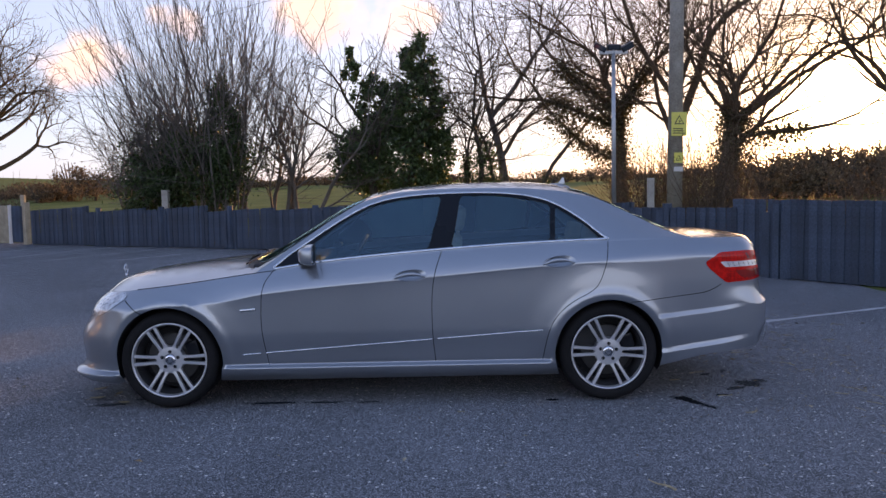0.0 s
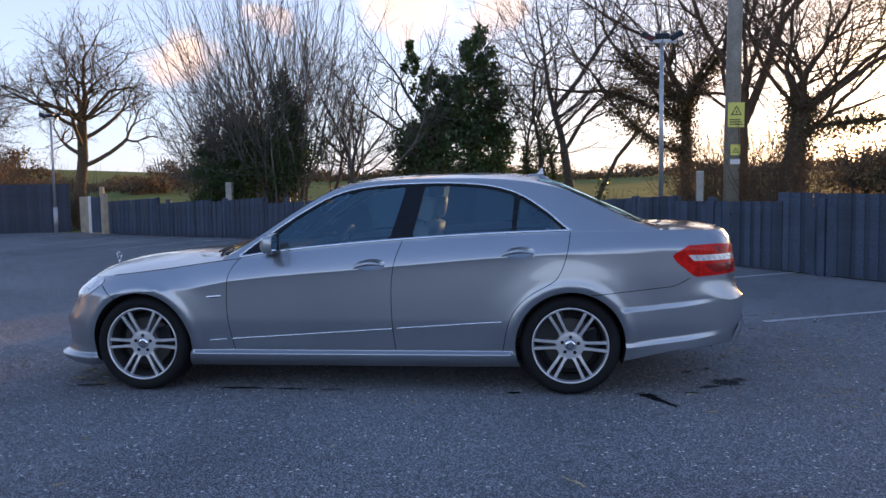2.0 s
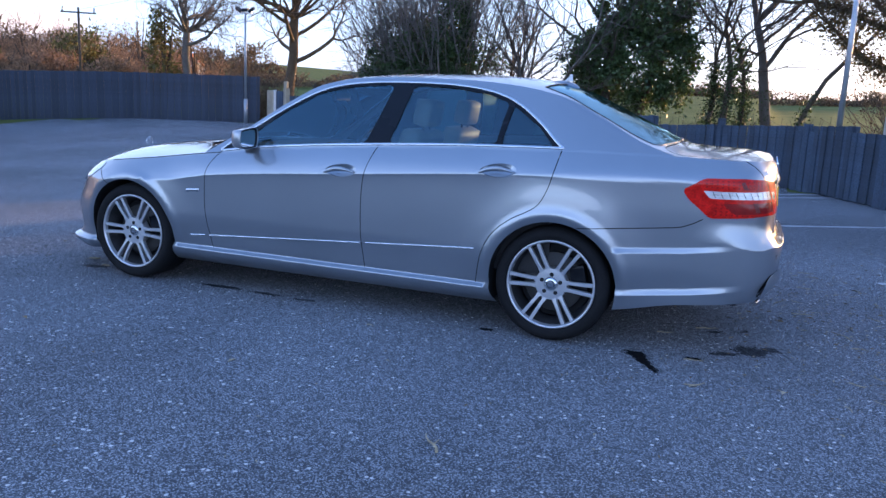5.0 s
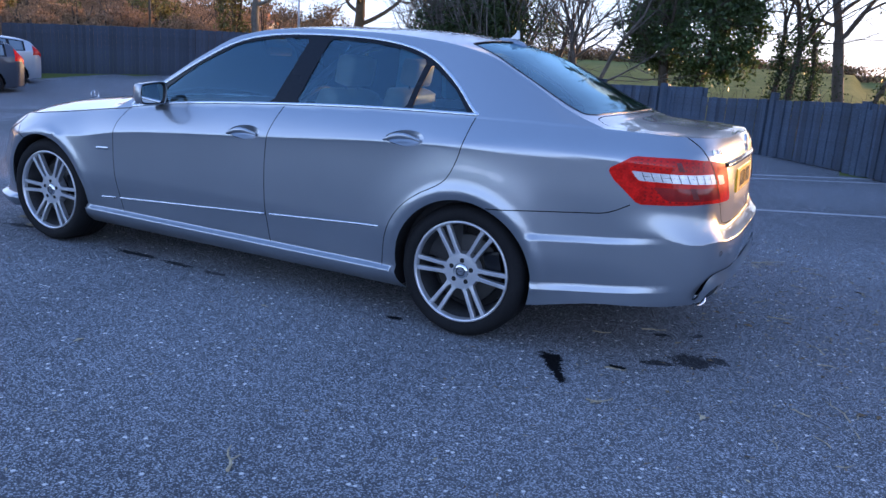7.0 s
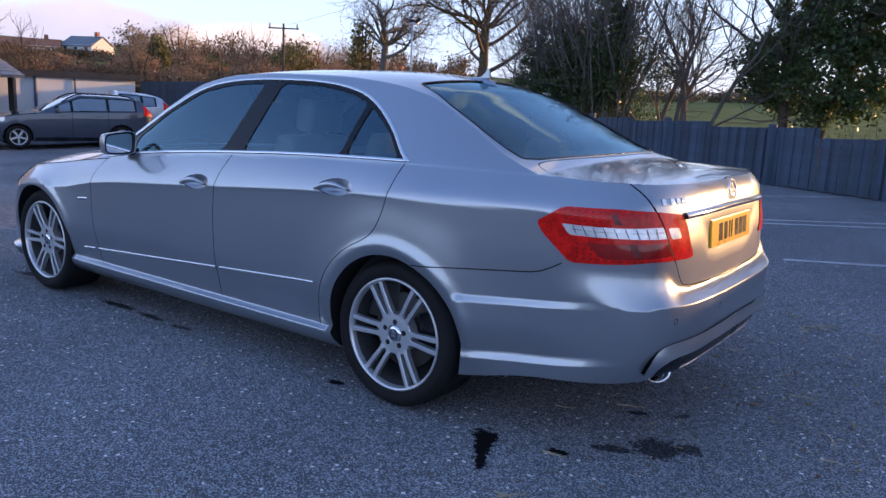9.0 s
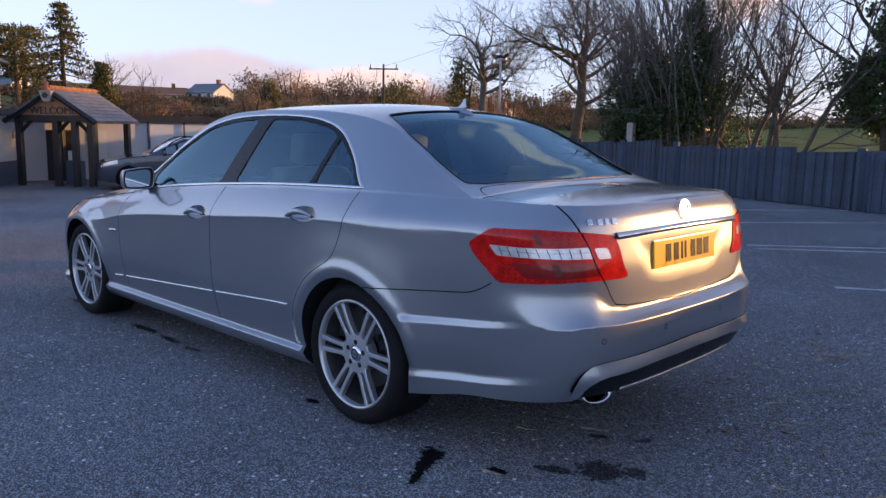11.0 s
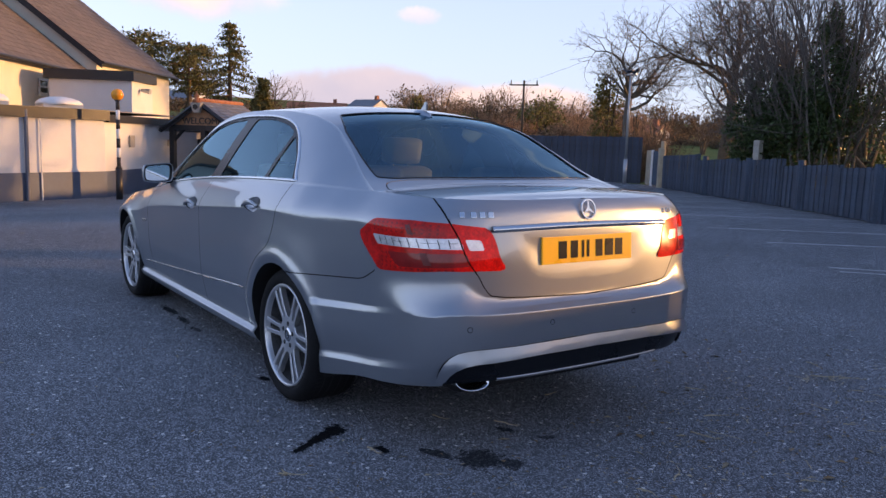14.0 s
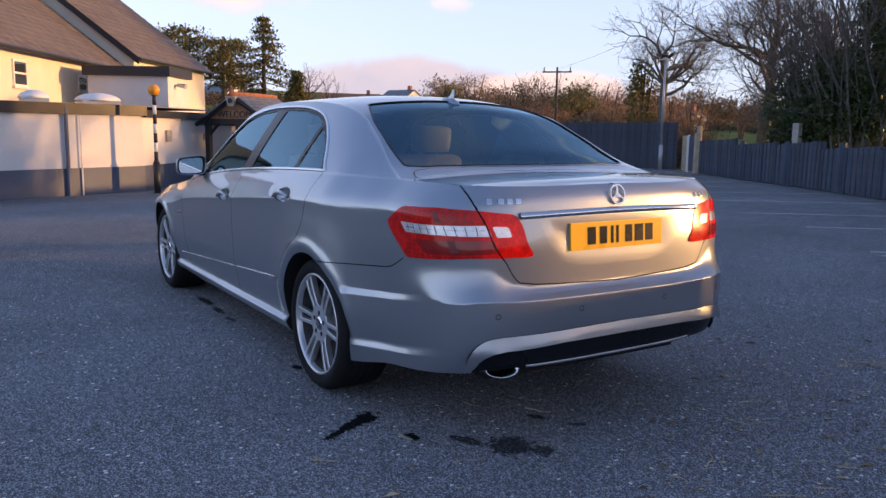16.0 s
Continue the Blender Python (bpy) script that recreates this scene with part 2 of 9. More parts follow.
def glass_mat(name, tint, gloss=1.0, rough=0.01, ior=1.7):
    """A thin pane: tinted straight-through view with a Fresnel reflection."""
    m = bpy.data.materials.new(name)
    m.use_nodes = True
    nt = m.node_tree
    n, l = nt.nodes, nt.links
    n.clear()
    o = n.new("ShaderNodeOutputMaterial")
    t = n.new("ShaderNodeBsdfTransparent")
    t.inputs["Color"].default_value = (*tint, 1)
    g = n.new("ShaderNodeBsdfGlossy")
    g.inputs["Roughness"].default_value = rough
    g.inputs["Color"].default_value = (0.50 * gloss, 0.82 * gloss, gloss, 1)
    fr = n.new("ShaderNodeFresnel")
    fr.inputs["IOR"].default_value = ior
    mx = n.new("ShaderNodeMixShader")
    l.new(fr.outputs["Fac"], mx.inputs["Fac"])
    l.new(t.outputs["BSDF"], mx.inputs[1])
    l.new(g.outputs["BSDF"], mx.inputs[2])
    l.new(mx.outputs["Shader"], o.inputs["Surface"])
    return m


def asphalt_mat():
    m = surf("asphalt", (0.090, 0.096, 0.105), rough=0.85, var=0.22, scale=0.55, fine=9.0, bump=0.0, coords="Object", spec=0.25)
    nt = m.node_tree
    n, l = nt.nodes, nt.links
    b = n["Principled BSDF"]
    src = b.inputs["Base Color"].links[0].from_socket
    tc = n.new("ShaderNodeTexCoord")
    v = n.new("ShaderNodeTexVoronoi")
    v.inputs["Scale"].default_value = 205.0
    l.new(tc.outputs["Object"], v.inputs["Vector"])
    # pale chips among the dark binder
    sep = n.new("ShaderNodeSeparateColor")
    l.new(v.outputs["Color"], sep.inputs["Color"])
    chip = n.new("ShaderNodeMapRange")
    chip.inputs["From Min"].default_value, chip.inputs["From Max"].default_value = 0.56, 0.92
    chip.inputs["To Max"].default_value = 1.0
    l.new(sep.outputs["Red"], chip.inputs["Value"])
    mix = n.new("ShaderNodeMix")
    mix.data_type = "RGBA"
    mix.inputs["B"].default_value = (0.44, 0.465, 0.50, 1)
    l.new(chip.outputs["Result"], mix.inputs["Factor"])
    l.new(src, mix.inputs["A"])
    # rare bright grit
    v2 = n.new("ShaderNodeTexVoronoi")
    v2.inputs["Scale"].default_value = 30.0
    l.new(tc.outputs["Object"], v2.inputs["Vector"])
    lt = n.new("ShaderNodeMath")
    lt.operation = "LESS_THAN"
    lt.inputs[1].default_value = 0.24
    l.new(v2.outputs["Distance"], lt.inputs[0])
    sep2 = n.new("ShaderNodeSeparateColor")
    l.new(v2.outputs["Color"], sep2.inputs["Color"])
    gt = n.new("ShaderNodeMath")
    gt.operation = "GREATER_THAN"
    gt.inputs[1].default_value = 0.86
    l.new(sep2.outputs["Green"], gt.inputs[0])
    both = n.new("ShaderNodeMath")
    both.operation = "MULTIPLY"
    l.new(lt.outputs[0], both.inputs[0])
    l.new(gt.outputs[0], both.inputs[1])
    mix2 = n.new("ShaderNodeMix")
    mix2.data_type = "RGBA"
    mix2.inputs["B"].default_value = (0.72, 0.71, 0.68, 1)
    l.new(both.outputs[0], mix2.inputs["Factor"])
    l.new(mix.outputs["Result"], mix2.inputs["A"])
    # broad damp and worn patches
    pn = n.new("ShaderNodeTexNoise")
    pn.inputs["Scale"].default_value, pn.inputs["Detail"].default_value = 0.33, 6.0
    l.new(tc.outputs["Object"], pn.inputs["Vector"])
    pr = n.new("ShaderNodeMapRange")
    pr.inputs["From Min"].default_value, pr.inputs["From Max"].default_value = 0.35, 0.7
    pr.inputs["To Min"].default_value, pr.inputs["To Max"].default_value = 0.78, 1.2
    l.new(pn.outputs["Fac"], pr.inputs["Value"])
    hs = n.new("ShaderNodeHueSaturation")
    l.new(pr.outputs["Result"], hs.inputs["Value"])
    l.new(mix2.outputs["Result"], hs.inputs["Color"])
    l.new(hs.outputs["Color"], b.inputs["Base Color"])
    # oil stains and drips: x, y, half length, half width, turn
    grain = n.new("ShaderNodeTexNoise")
    grain.inputs["Scale"].default_value, grain.inputs["Detail"].default_value, grain.inputs["Roughness"].default_value = 30.0, 8.0, 0.78
    l.new(tc.outputs["Object"], grain.inputs["Vector"])
    total = None
    for x, y, a, w, turn, deep in ((1.925, -0.86, 0.06, 0.030, -25, 1.0), (1.96, -0.93, 0.12, 0.022, -62, 1.0), (2.03, -1.05, 0.07, 0.014, -62, 1.0), (2.50, -0.50, 0.085, 0.060, 25, 0.8), (2.60, -0.42, 0.05, 0.03, -20, 0.75), (2.36, -0.62, 0.07, 0.022, 20, 0.8), (2.22, -0.79, 0.035, 0.014, 10, 1.0), (2.30, -0.20, 0.045, 0.014, 30, 0.8), (2.46, -0.10, 0.04, 0.012, 60, 0.7), (-0.80, -0.78, 0.13, 0.020, 2, 0.9), (-0.45, -0.79, 0.10, 0.016, -3, 0.85), (-0.15, -0.80, 0.07, 0.013, 2, 0.7), (1.07, -0.83, 0.04, 0.015, 5, 1.0), (-1.9, -0.75, 0.10, 0.026, 10, 0.7), (-1.7, -0.62, 0.07, 0.02, 0, 0.6)):
        mp = n.new("ShaderNodeMapping")
        mp.vector_type = "TEXTURE"
        mp.inputs["Location"].default_value = (x, y, 0)
        mp.inputs["Rotation"].default_value = (0, 0, radians(turn))
        mp.inputs["Scale"].default_value = (a * 1.7, w * 2.3, 1.0)
        l.new(tc.outputs["Object"], mp.inputs["Vector"])
        ln = n.new("ShaderNodeVectorMath")
        ln.operation = "LENGTH"
        l.new(mp.outputs["Vector"], ln.inputs[0])
        k1 = n.new("ShaderNodeMath")
        k1.operation = "MULTIPLY_ADD"
        k1.inputs[1].default_value = 2.6
        l.new(grain.outputs["Fac"], k1.inputs[0])
        k2 = n.new("ShaderNodeMath")
        k2.operation = "SUBTRACT"
        k2.inputs[0].default_value = -0.55
        l.new(ln.outputs["Value"], k2.inputs[1])
        l.new(k2.outputs[0], k1.inputs[2])
        ms = n.new("ShaderNodeMapRange")
        ms.inputs["From Min"].default_value, ms.inputs["From Max"].default_value, ms.inputs["To Max"].default_value = 0.0, 0.16, deep
        l.new(k1.outputs[0], ms.inputs["Value"])
        if total is None:
            total = ms.outputs["Result"]
        else:
            mm = n.new("ShaderNodeMath")
            mm.operation = "MAXIMUM"
            l.new(total, mm.inputs[0])
            l.new(ms.outputs["Result"], mm.inputs[1])
            total = mm.outputs[0]
    stain = n.new("ShaderNodeMix")
    stain.data_type = "RGBA"
    stain.inputs["B"].default_value = (0.006, 0.006, 0.007, 1)
    l.new(total, stain.inputs["Factor"])
    l.new(hs.outputs["Color"], stain.inputs["A"])
    l.new(stain.outputs["Result"], b.inputs["Base Color"])
    dull = n.new("ShaderNodeMapRange")
    dull.inputs["To Min"].default_value, dull.inputs["To Max"].default_value = 0.25, 0.06
    l.new(total, dull.inputs["Value"])
    l.new(dull.outputs["Result"], b.inputs["Specular IOR Level"])
    bp = n.new("ShaderNodeBump")
    bp.inputs["Strength"].default_value, bp.inputs["Distance"].default_value = 0.7, 0.005
    l.new(v.outputs["Distance"], bp.inputs["Height"])
    l.new(bp.outputs["Normal"], b.inputs["Normal"])
    return m


ASPHALT = asphalt_mat()
GRASS = surf("grass", (0.085, 0.115, 0.032), rough=0.95, spec=0.05, scale=0.25, fine=14.0, bump=0.6, dist=0.03, col2=(0.17, 0.19, 0.062))
LINE = surf("line_paint", (0.42, 0.43, 0.44), rough=0.75, var=0.4, scale=4.0, fine=60.0, bump=0.4, dist=0.003)
FENCE = by_object(surf("fence_stain", (0.040, 0.062, 0.094), rough=0.72, var=0.35, scale=2.0, fine=40.0, bump=0.5, dist=0.004), 0.3)
FENCE_FAR = by_object(surf("fence_stain_far", (0.042, 0.056, 0.082), rough=0.72, var=0.3, scale=2.0, fine=30.0, bump=0.3), 0.2)
PALE_WOOD = surf("pale_wood", (0.42, 0.36, 0.26), rough=0.8, var=0.25, scale=5.0, fine=70.0, bump=0.4)
CONCRETE = surf("concrete", (0.36, 0.34, 0.30), rough=0.85, var=0.25, scale=5.0, fine=80.0, bump=0.4)
BARK = surf("bark", (0.045, 0.036, 0.028), rough=0.9, scale=3.0, fine=35.0, bump=0.8, dist=0.02, col2=(0.10, 0.08, 0.06))
BARK_WARM = surf("bark_warm", (0.075, 0.05, 0.032), rough=0.9, scale=3.0, fine=35.0, bump=0.8, dist=0.02, col2=(0.15, 0.10, 0.06))
BARK_GREY = surf("bark_grey", (0.10, 0.087, 0.075), rough=0.9, scale=3.0, fine=35.0, bump=0.8, dist=0.02, col2=(0.17, 0.15, 0.135))
IVY = leafy(by_island(surf("ivy_leaf", (0.03, 0.055, 0.018), rough=0.4, scale=2.0, fine=20.0, bump=0.0, col2=(0.07, 0.11, 0.035)), 0.45))
HOLLY = leafy(by_island(surf("evergreen_leaf", (0.045, 0.085, 0.030), rough=0.4, scale=2.0, fine=20.0, bump=0.0, col2=(0.10, 0.15, 0.055)), 0.5))
# golden tone of the low sun is mixed into the needle green
PINE = leafy(by_island(surf("conifer_needles", (0.07, 0.085, 0.025), rough=0.7, scale=1.0, fine=10.0, bump=0.0, col2=(0.20, 0.16, 0.055)), 0.5))
RUSSET = leafy(by_island(surf("winter_twigs", (0.22, 0.135, 0.085), rough=0.9, scale=0.12, fine=8.0, bump=0.0, col2=(0.40, 0.25, 0.14)), 0.45))
BRUSH = leafy(by_island(surf("dry_brush", (0.10, 0.07, 0.042), rough=0.9, scale=0.3, fine=10.0, bump=0.0, col2=(0.21, 0.145, 0.08)), 0.5))
WHITE_WALL = surf("white_render", (0.66, 0.66, 0.66), rough=0.85, var=0.07, scale=1.2, fine=60.0, bump=0.3)
CREAM_WALL = surf("cream_render", (0.72, 0.66, 0.55), rough=0.85, var=0.07, scale=1.2, fine=60.0, bump=0.3)
NAVY_PAINT = surf("grey_blue_plinth", (0.085, 0.11, 0.16), rough=0.6, var=0.15, scale=1.5, fine=50.0, bump=0.2)
BLACK_PAINT = surf("black_paint", (0.018, 0.018, 0.02), rough=0.5, var=0.3, scale=3.0, fine=50.0, bump=0.2)
SLATE = by_island(surf("slate", (0.15, 0.12, 0.10), rough=0.75, var=0.2, scale=2.0, fine=30.0, bump=0.3), 0.22)
SLATE_GREY = by_island(surf("grey_slate", (0.17, 0.18, 0.20), rough=0.6, var=0.2, scale=2.0, fine=30.0, bump=0.3), 0.2)
TERRACOTTA = surf("ridge_tile", (0.36, 0.14, 0.07), rough=0.8, var=0.25, scale=4.0, fine=40.0)
TIMBER = surf("timber_boards", (0.34, 0.19, 0.105), rough=0.6, var=0.3, scale=4.0, fine=60.0, bump=0.3)
GALV = surf("galvanised_steel", (0.42, 0.44, 0.46), rough=0.45, metal=0.6, var=0.12, scale=5.0, fine=60.0, bump=0.1)
YELLOW_SIGN = surf("yellow_sign", (0.72, 0.66, 0.14), rough=0.45, var=0.06, scale=5.0, fine=60.0, bump=0.05)
AMBER = surf("amber_globe", (0.85, 0.33, 0.02), rough=0.25, var=0.06, scale=5.0, fine=50.0, bump=0.0)
WHITE_PAINT = surf("white_paint", (0.75, 0.75, 0.73), rough=0.5, var=0.08, scale=4.0, fine=60.0, bump=0.1)
BRICK_RED = surf("chimney_brick", (0.30, 0.13, 0.08), rough=0.85, var=0.25, scale=4.0, fine=40.0)
WINDOW_GLASS = surf("window_glass", (0.03, 0.04, 0.05), rough=0.05, var=0.1, spec=0.8, bump=0.0, rvar=0.02)

# ---- mesh helpers ----
def to_mesh(name, bm, material, smooth=False):
    me = bpy.data.meshes.new(name)
    bm.normal_update()
    bm.to_mesh(me)
    bm.free()
    for one in material if isinstance(material, (list, tuple)) else [material]:
        me.materials.append(one)
    if smooth:
        me.polygons.foreach_set("use_smooth", [True] * len(me.polygons))
    return me


def part(name, bm, material, parent=None, label="", smooth=False):
    """One mesh object, under a thing or a part."""
    ob = new(name, to_mesh(name, bm, material, smooth))
    if parent:
        ob.parent = parent
    if label:
        ob["label"] = label
    return ob


def thing(name, label, category, m=None, group="", kind=""):
    ob = new(name)
    ob.empty_display_size = 0.2
    if m is not None:
        ob.matrix_basis = m
    return tagged(ob, label, category, group, kind)


def box(bm, lo, hi, bevel=0.0, m=None):
    c = [(a + b) / 2 for a, b in zip(lo, hi)]
    d = [b - a for a, b in zip(lo, hi)]
    mat4 = Matrix.Translation(c) @ Matrix.Diagonal((*d, 1))
    vs = bmesh.ops.create_cube(bm, size=1.0, matrix=(m @ mat4) if m else mat4)["verts"]
    if bevel:
        es = list({e for v in vs for e in v.link_edges})
        bmesh.ops.bevel(bm, geom=es, offset=bevel, segments=2, profile=0.7, affect="EDGES")
    return bm


def boxed(lo, hi, bevel=0.0, m=None):
    return box(bmesh.new(), lo, hi, bevel, m)


def cyl(bm, p, q, r0, r1=None, sides=12, caps=True):
    p, q = Vector(p), Vector(q)
    r1 = r0 if r1 is None else r1
    d = q - p
    m = Matrix.Translation((p + q) / 2) @ d.to_track_quat("Z", "Y").to_matrix().to_4x4()
    bmesh.ops.create_cone(bm, cap_ends=caps, segments=sides, radius1=r0, radius2=r1, depth=d.length, matrix=m)
    return bm


def poly_prism(bm, pts, z0, z1):
    """An upright prism over a plan outline; z1 may be one height or a list."""
    n = len(pts)
    tops = z1 if isinstance(z1, (list, tuple)) else [z1] * n
    a = [bm.verts.new((x, y, z0)) for x, y in pts]
    b = [bm.verts.new((x, y, z)) for (x, y), z in zip(pts, tops)]
    for i in range(n):
        j = (i + 1) % n
        bm.faces.new((a[i], a[j], b[j], b[i]))
    bm.faces.new(b)
    bm.faces.new(a[::-1])
    bmesh.ops.recalc_face_normals(bm, faces=bm.faces)
    return bm


def quad_slab(bm, pts, thick):
    """A slab under four points in space, that thick downwards along its normal."""
    pts = [Vector(p) for p in pts]
    nrm = (pts[1] - pts[0]).cross(pts[2] - pts[0]).normalized()
    if nrm.z < 0:
        nrm = -nrm
    a = [bm.verts.new(p) for p in pts]
    b = [bm.verts.new(p - nrm * thick) for p in pts]
    n = len(pts)
    bm.faces.new(a)
    bm.faces.new(b[::-1])
    for i in range(n):
        j = (i + 1) % n
        bm.faces.new((a[i], b[i], b[j], a[j]))
    bmesh.ops.recalc_face_normals(bm, faces=bm.faces)
    return bm


def smooth01(v):
    v = np.clip(v, 0.0, 1.0)
    return v * v * (3 - 2 * v)


FENCE_PLAN = [(8.8, 0.4), (6.9, 3.2), (5.3, 5.7), (4.2, 7.5), (3.2, 9.3), (1.8, 10.9), (-0.3, 11.9), (-2.6, 12.75), (-5.0, 14.2), (-7.2, 15.5), (-9.4, 16.7), (-12.2, 18.15)]


def ground_z(x, y):
    """The car park falls a little to the west; the pasture beyond the fence rises gently."""
    fall = -0.6 * smooth01((-x - 5) / 13) * smooth01((20 - y) / 14)
    # distance beyond the fence line, roughly
    beyond = 0.55 * (x + 12.2) + 0.835 * (y - 18.15)
    beyond = np.where(x > 3, np.minimum(beyond, 0.87 * (x - 4.2) + 0.5 * (y - 7.5)), beyond)
    far = np.maximum(beyond - 3, 0.0)
    rise = 2.6 * smooth01(far / 90.0) + 9.0 * smooth01((far - 90) / 420.0)
    west = np.maximum(-x - 40, 0.0)
    rise = np.maximum(rise, 3.0 * smooth01(west / 60.0) + 16.0 * smooth01((west - 40) / 320.0))
    return fall + rise


def gz(x, y):
    return float(ground_z(np.array(x), np.array(y)))


# ---- ground: one sheet to the horizon ----
def ground_sheet():
    xs = np.unique(np.r_[np.linspace(-900, -120, 14), np.linspace(-120, -40, 15), np.linspace(-40, 20, 61), np.linspace(20, 60, 11), np.linspace(60, 900, 14)])
    ys = np.unique(np.r_[np.linspace(-900, -40, 12), np.linspace(-40, -8, 9), np.linspace(-8, 40, 49), np.linspace(40, 130, 19), np.linspace(130, 900, 14)])
    X, Y = np.meshgrid(xs, ys, indexing="ij")
    Z = ground_z(X, Y)
    nx, ny = X.shape
    co = np.stack([X, Y, Z], -1).reshape(-1, 3)
    fs = [(i * ny + j, (i + 1) * ny + j, (i + 1) * ny + j + 1, i * ny + j + 1) for i in range(nx - 1) for j in range(ny - 1)]
    me = bpy.data.meshes.new("ground")
    me.from_pydata(co.tolist(), [], fs)
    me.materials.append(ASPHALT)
    me.materials.append(GRASS)
    plan = FENCE_PLAN[::-1]
    mi = []
    for f in fs:
        cx, cy = co[list(f), 0].mean(), co[list(f), 1].mean()
        if cx < -12.2:
            lim = 18.6 + (cx + 12.2) * -0.1 if cx > -15 else 60 + cx * 2.3
        elif cx > 8.8:
            lim = 0.0
        else:
            lim = np.interp(cx, [p[0] for p in plan], [p[1] for p in plan])
        mi.append(1 if cy > lim + 0.6 or cx < -42 or cx > 40 or cy < -40 else 0)
    me.polygons.foreach_set("material_index", mi)
    me.polygons.foreach_set("use_smooth", [True] * len(fs))
    return tagged(new("ground", me), "dark grey tarmac car park meeting green sheep pasture beyond the fence", "ground", kind="structure")


ground_sheet()


# pasture surface right behind the fence, as a strip proud of the tarmac
def verge():
    bm = bmesh.new()
    pts = FENCE_PLAN
    inner, outer = [], []
    for i, (x, y) in enumerate(pts):
        a, b = pts[max(i - 1, 0)], pts[min(i + 1, len(pts) - 1)]
        d = Vector((b[0] - a[0], b[1] - a[1])).normalized()
        nrm = Vector((d.y, -d.x)) if Vector((d.y, -d.x)).dot(Vector((0.5, 0.85))) > 0 else Vector((-d.y, d.x))
        inner.append(bm.verts.new((x + nrm.x * 0.06, y + nrm.y * 0.06, gz(x, y) + 0.03)))
        ox, oy = x + nrm.x * 2.2, y + nrm.y * 2.2
        outer.append(bm.verts.new((ox, oy, gz(ox, oy) + 0.012)))
    for i in range(len(pts) - 1):
        bm.faces.new((inner[i], inner[i + 1], outer[i + 1], outer[i]))
    bmesh.ops.recalc_face_normals(bm, faces=bm.faces)
    return tagged(part("grass_verge", bm, GRASS), "rough green grass verge behind the boarded fence", "grass", kind="structure")


verge()


# ---- parking bay lines ----
def bay_line(p, q, width, wear):
    p, q = Vector(p), Vector(q)
    d = (q - p).normalized()
    s = Vector((-d.y, d.x)) * width / 2
    bm = bmesh.new()
    n = max(6, int((q - p).length / 0.35))
    rows = []
    for i in range(n + 1):
        c = p + (q - p) * i / n
        k = 1 + wear * (noise.noise((c.x * 3, c.y * 3, 1.7)))
        rows.append([bm.verts.new((c.x + s.x * k * g, c.y + s.y * k * g, gz(c.x, c.y) + 0.005)) for g in (-1, 1)])
    for a, b in zip(rows, rows[1:]):
        bm.faces.new((a[0], a[1], b[1], b[0]))
    bmesh.ops.recalc_face_normals(bm, faces=bm.faces)
    return tagged(part("parking_line", bm, LINE), "worn white painted parking bay line on tarmac", "parking line", group="parking bay lines", kind="structure")


BAYS = [((3.43, 1.9), 24.5, 5.4), ((1.84, 4.22), 30.5, 5.0), ((0.2, 6.2), 40.5, 4.8), ((0.42, 6.02), 38.5, 4.7), ((-1.55, 7.7), 50.0, 4.5), ((-3.2, 8.6), 50.5, 4.4), ((-5.2, 9.9), 52.0, 4.5), ((-7.0, 11.2), 53.0, 4.4), ((-8.8, 12.4), 55.0, 4.4), ((-10.6, 13.6), 56.0, 4.2), ((-12.4, 14.6), 58.0, 4.0)]
for p0, deg, length in BAYS:
    a = radians(deg)
    bay_line((*p0, 0), (p0[0] + math.cos(a) * length, p0[1] + math.sin(a) * length, 0), 0.075, 0.6)


# ---- the boarded fence, board by board ----
def board_mesh(w, h, t, lean):
    bm = bmesh.new()
    box(bm, (-w / 2, -t / 2, 0), (w / 2, t / 2, h))
    for v in bm.verts:
        v.co.x += lean * v.co.z
    bmesh.ops.bevel(bm, geom=[e for e in bm.edges if abs(e.verts[0].co.z - e.verts[1].co.z) > 0.5], offset=0.006, segments=1, affect="EDGES")
    return to_mesh("board", bm, FENCE)


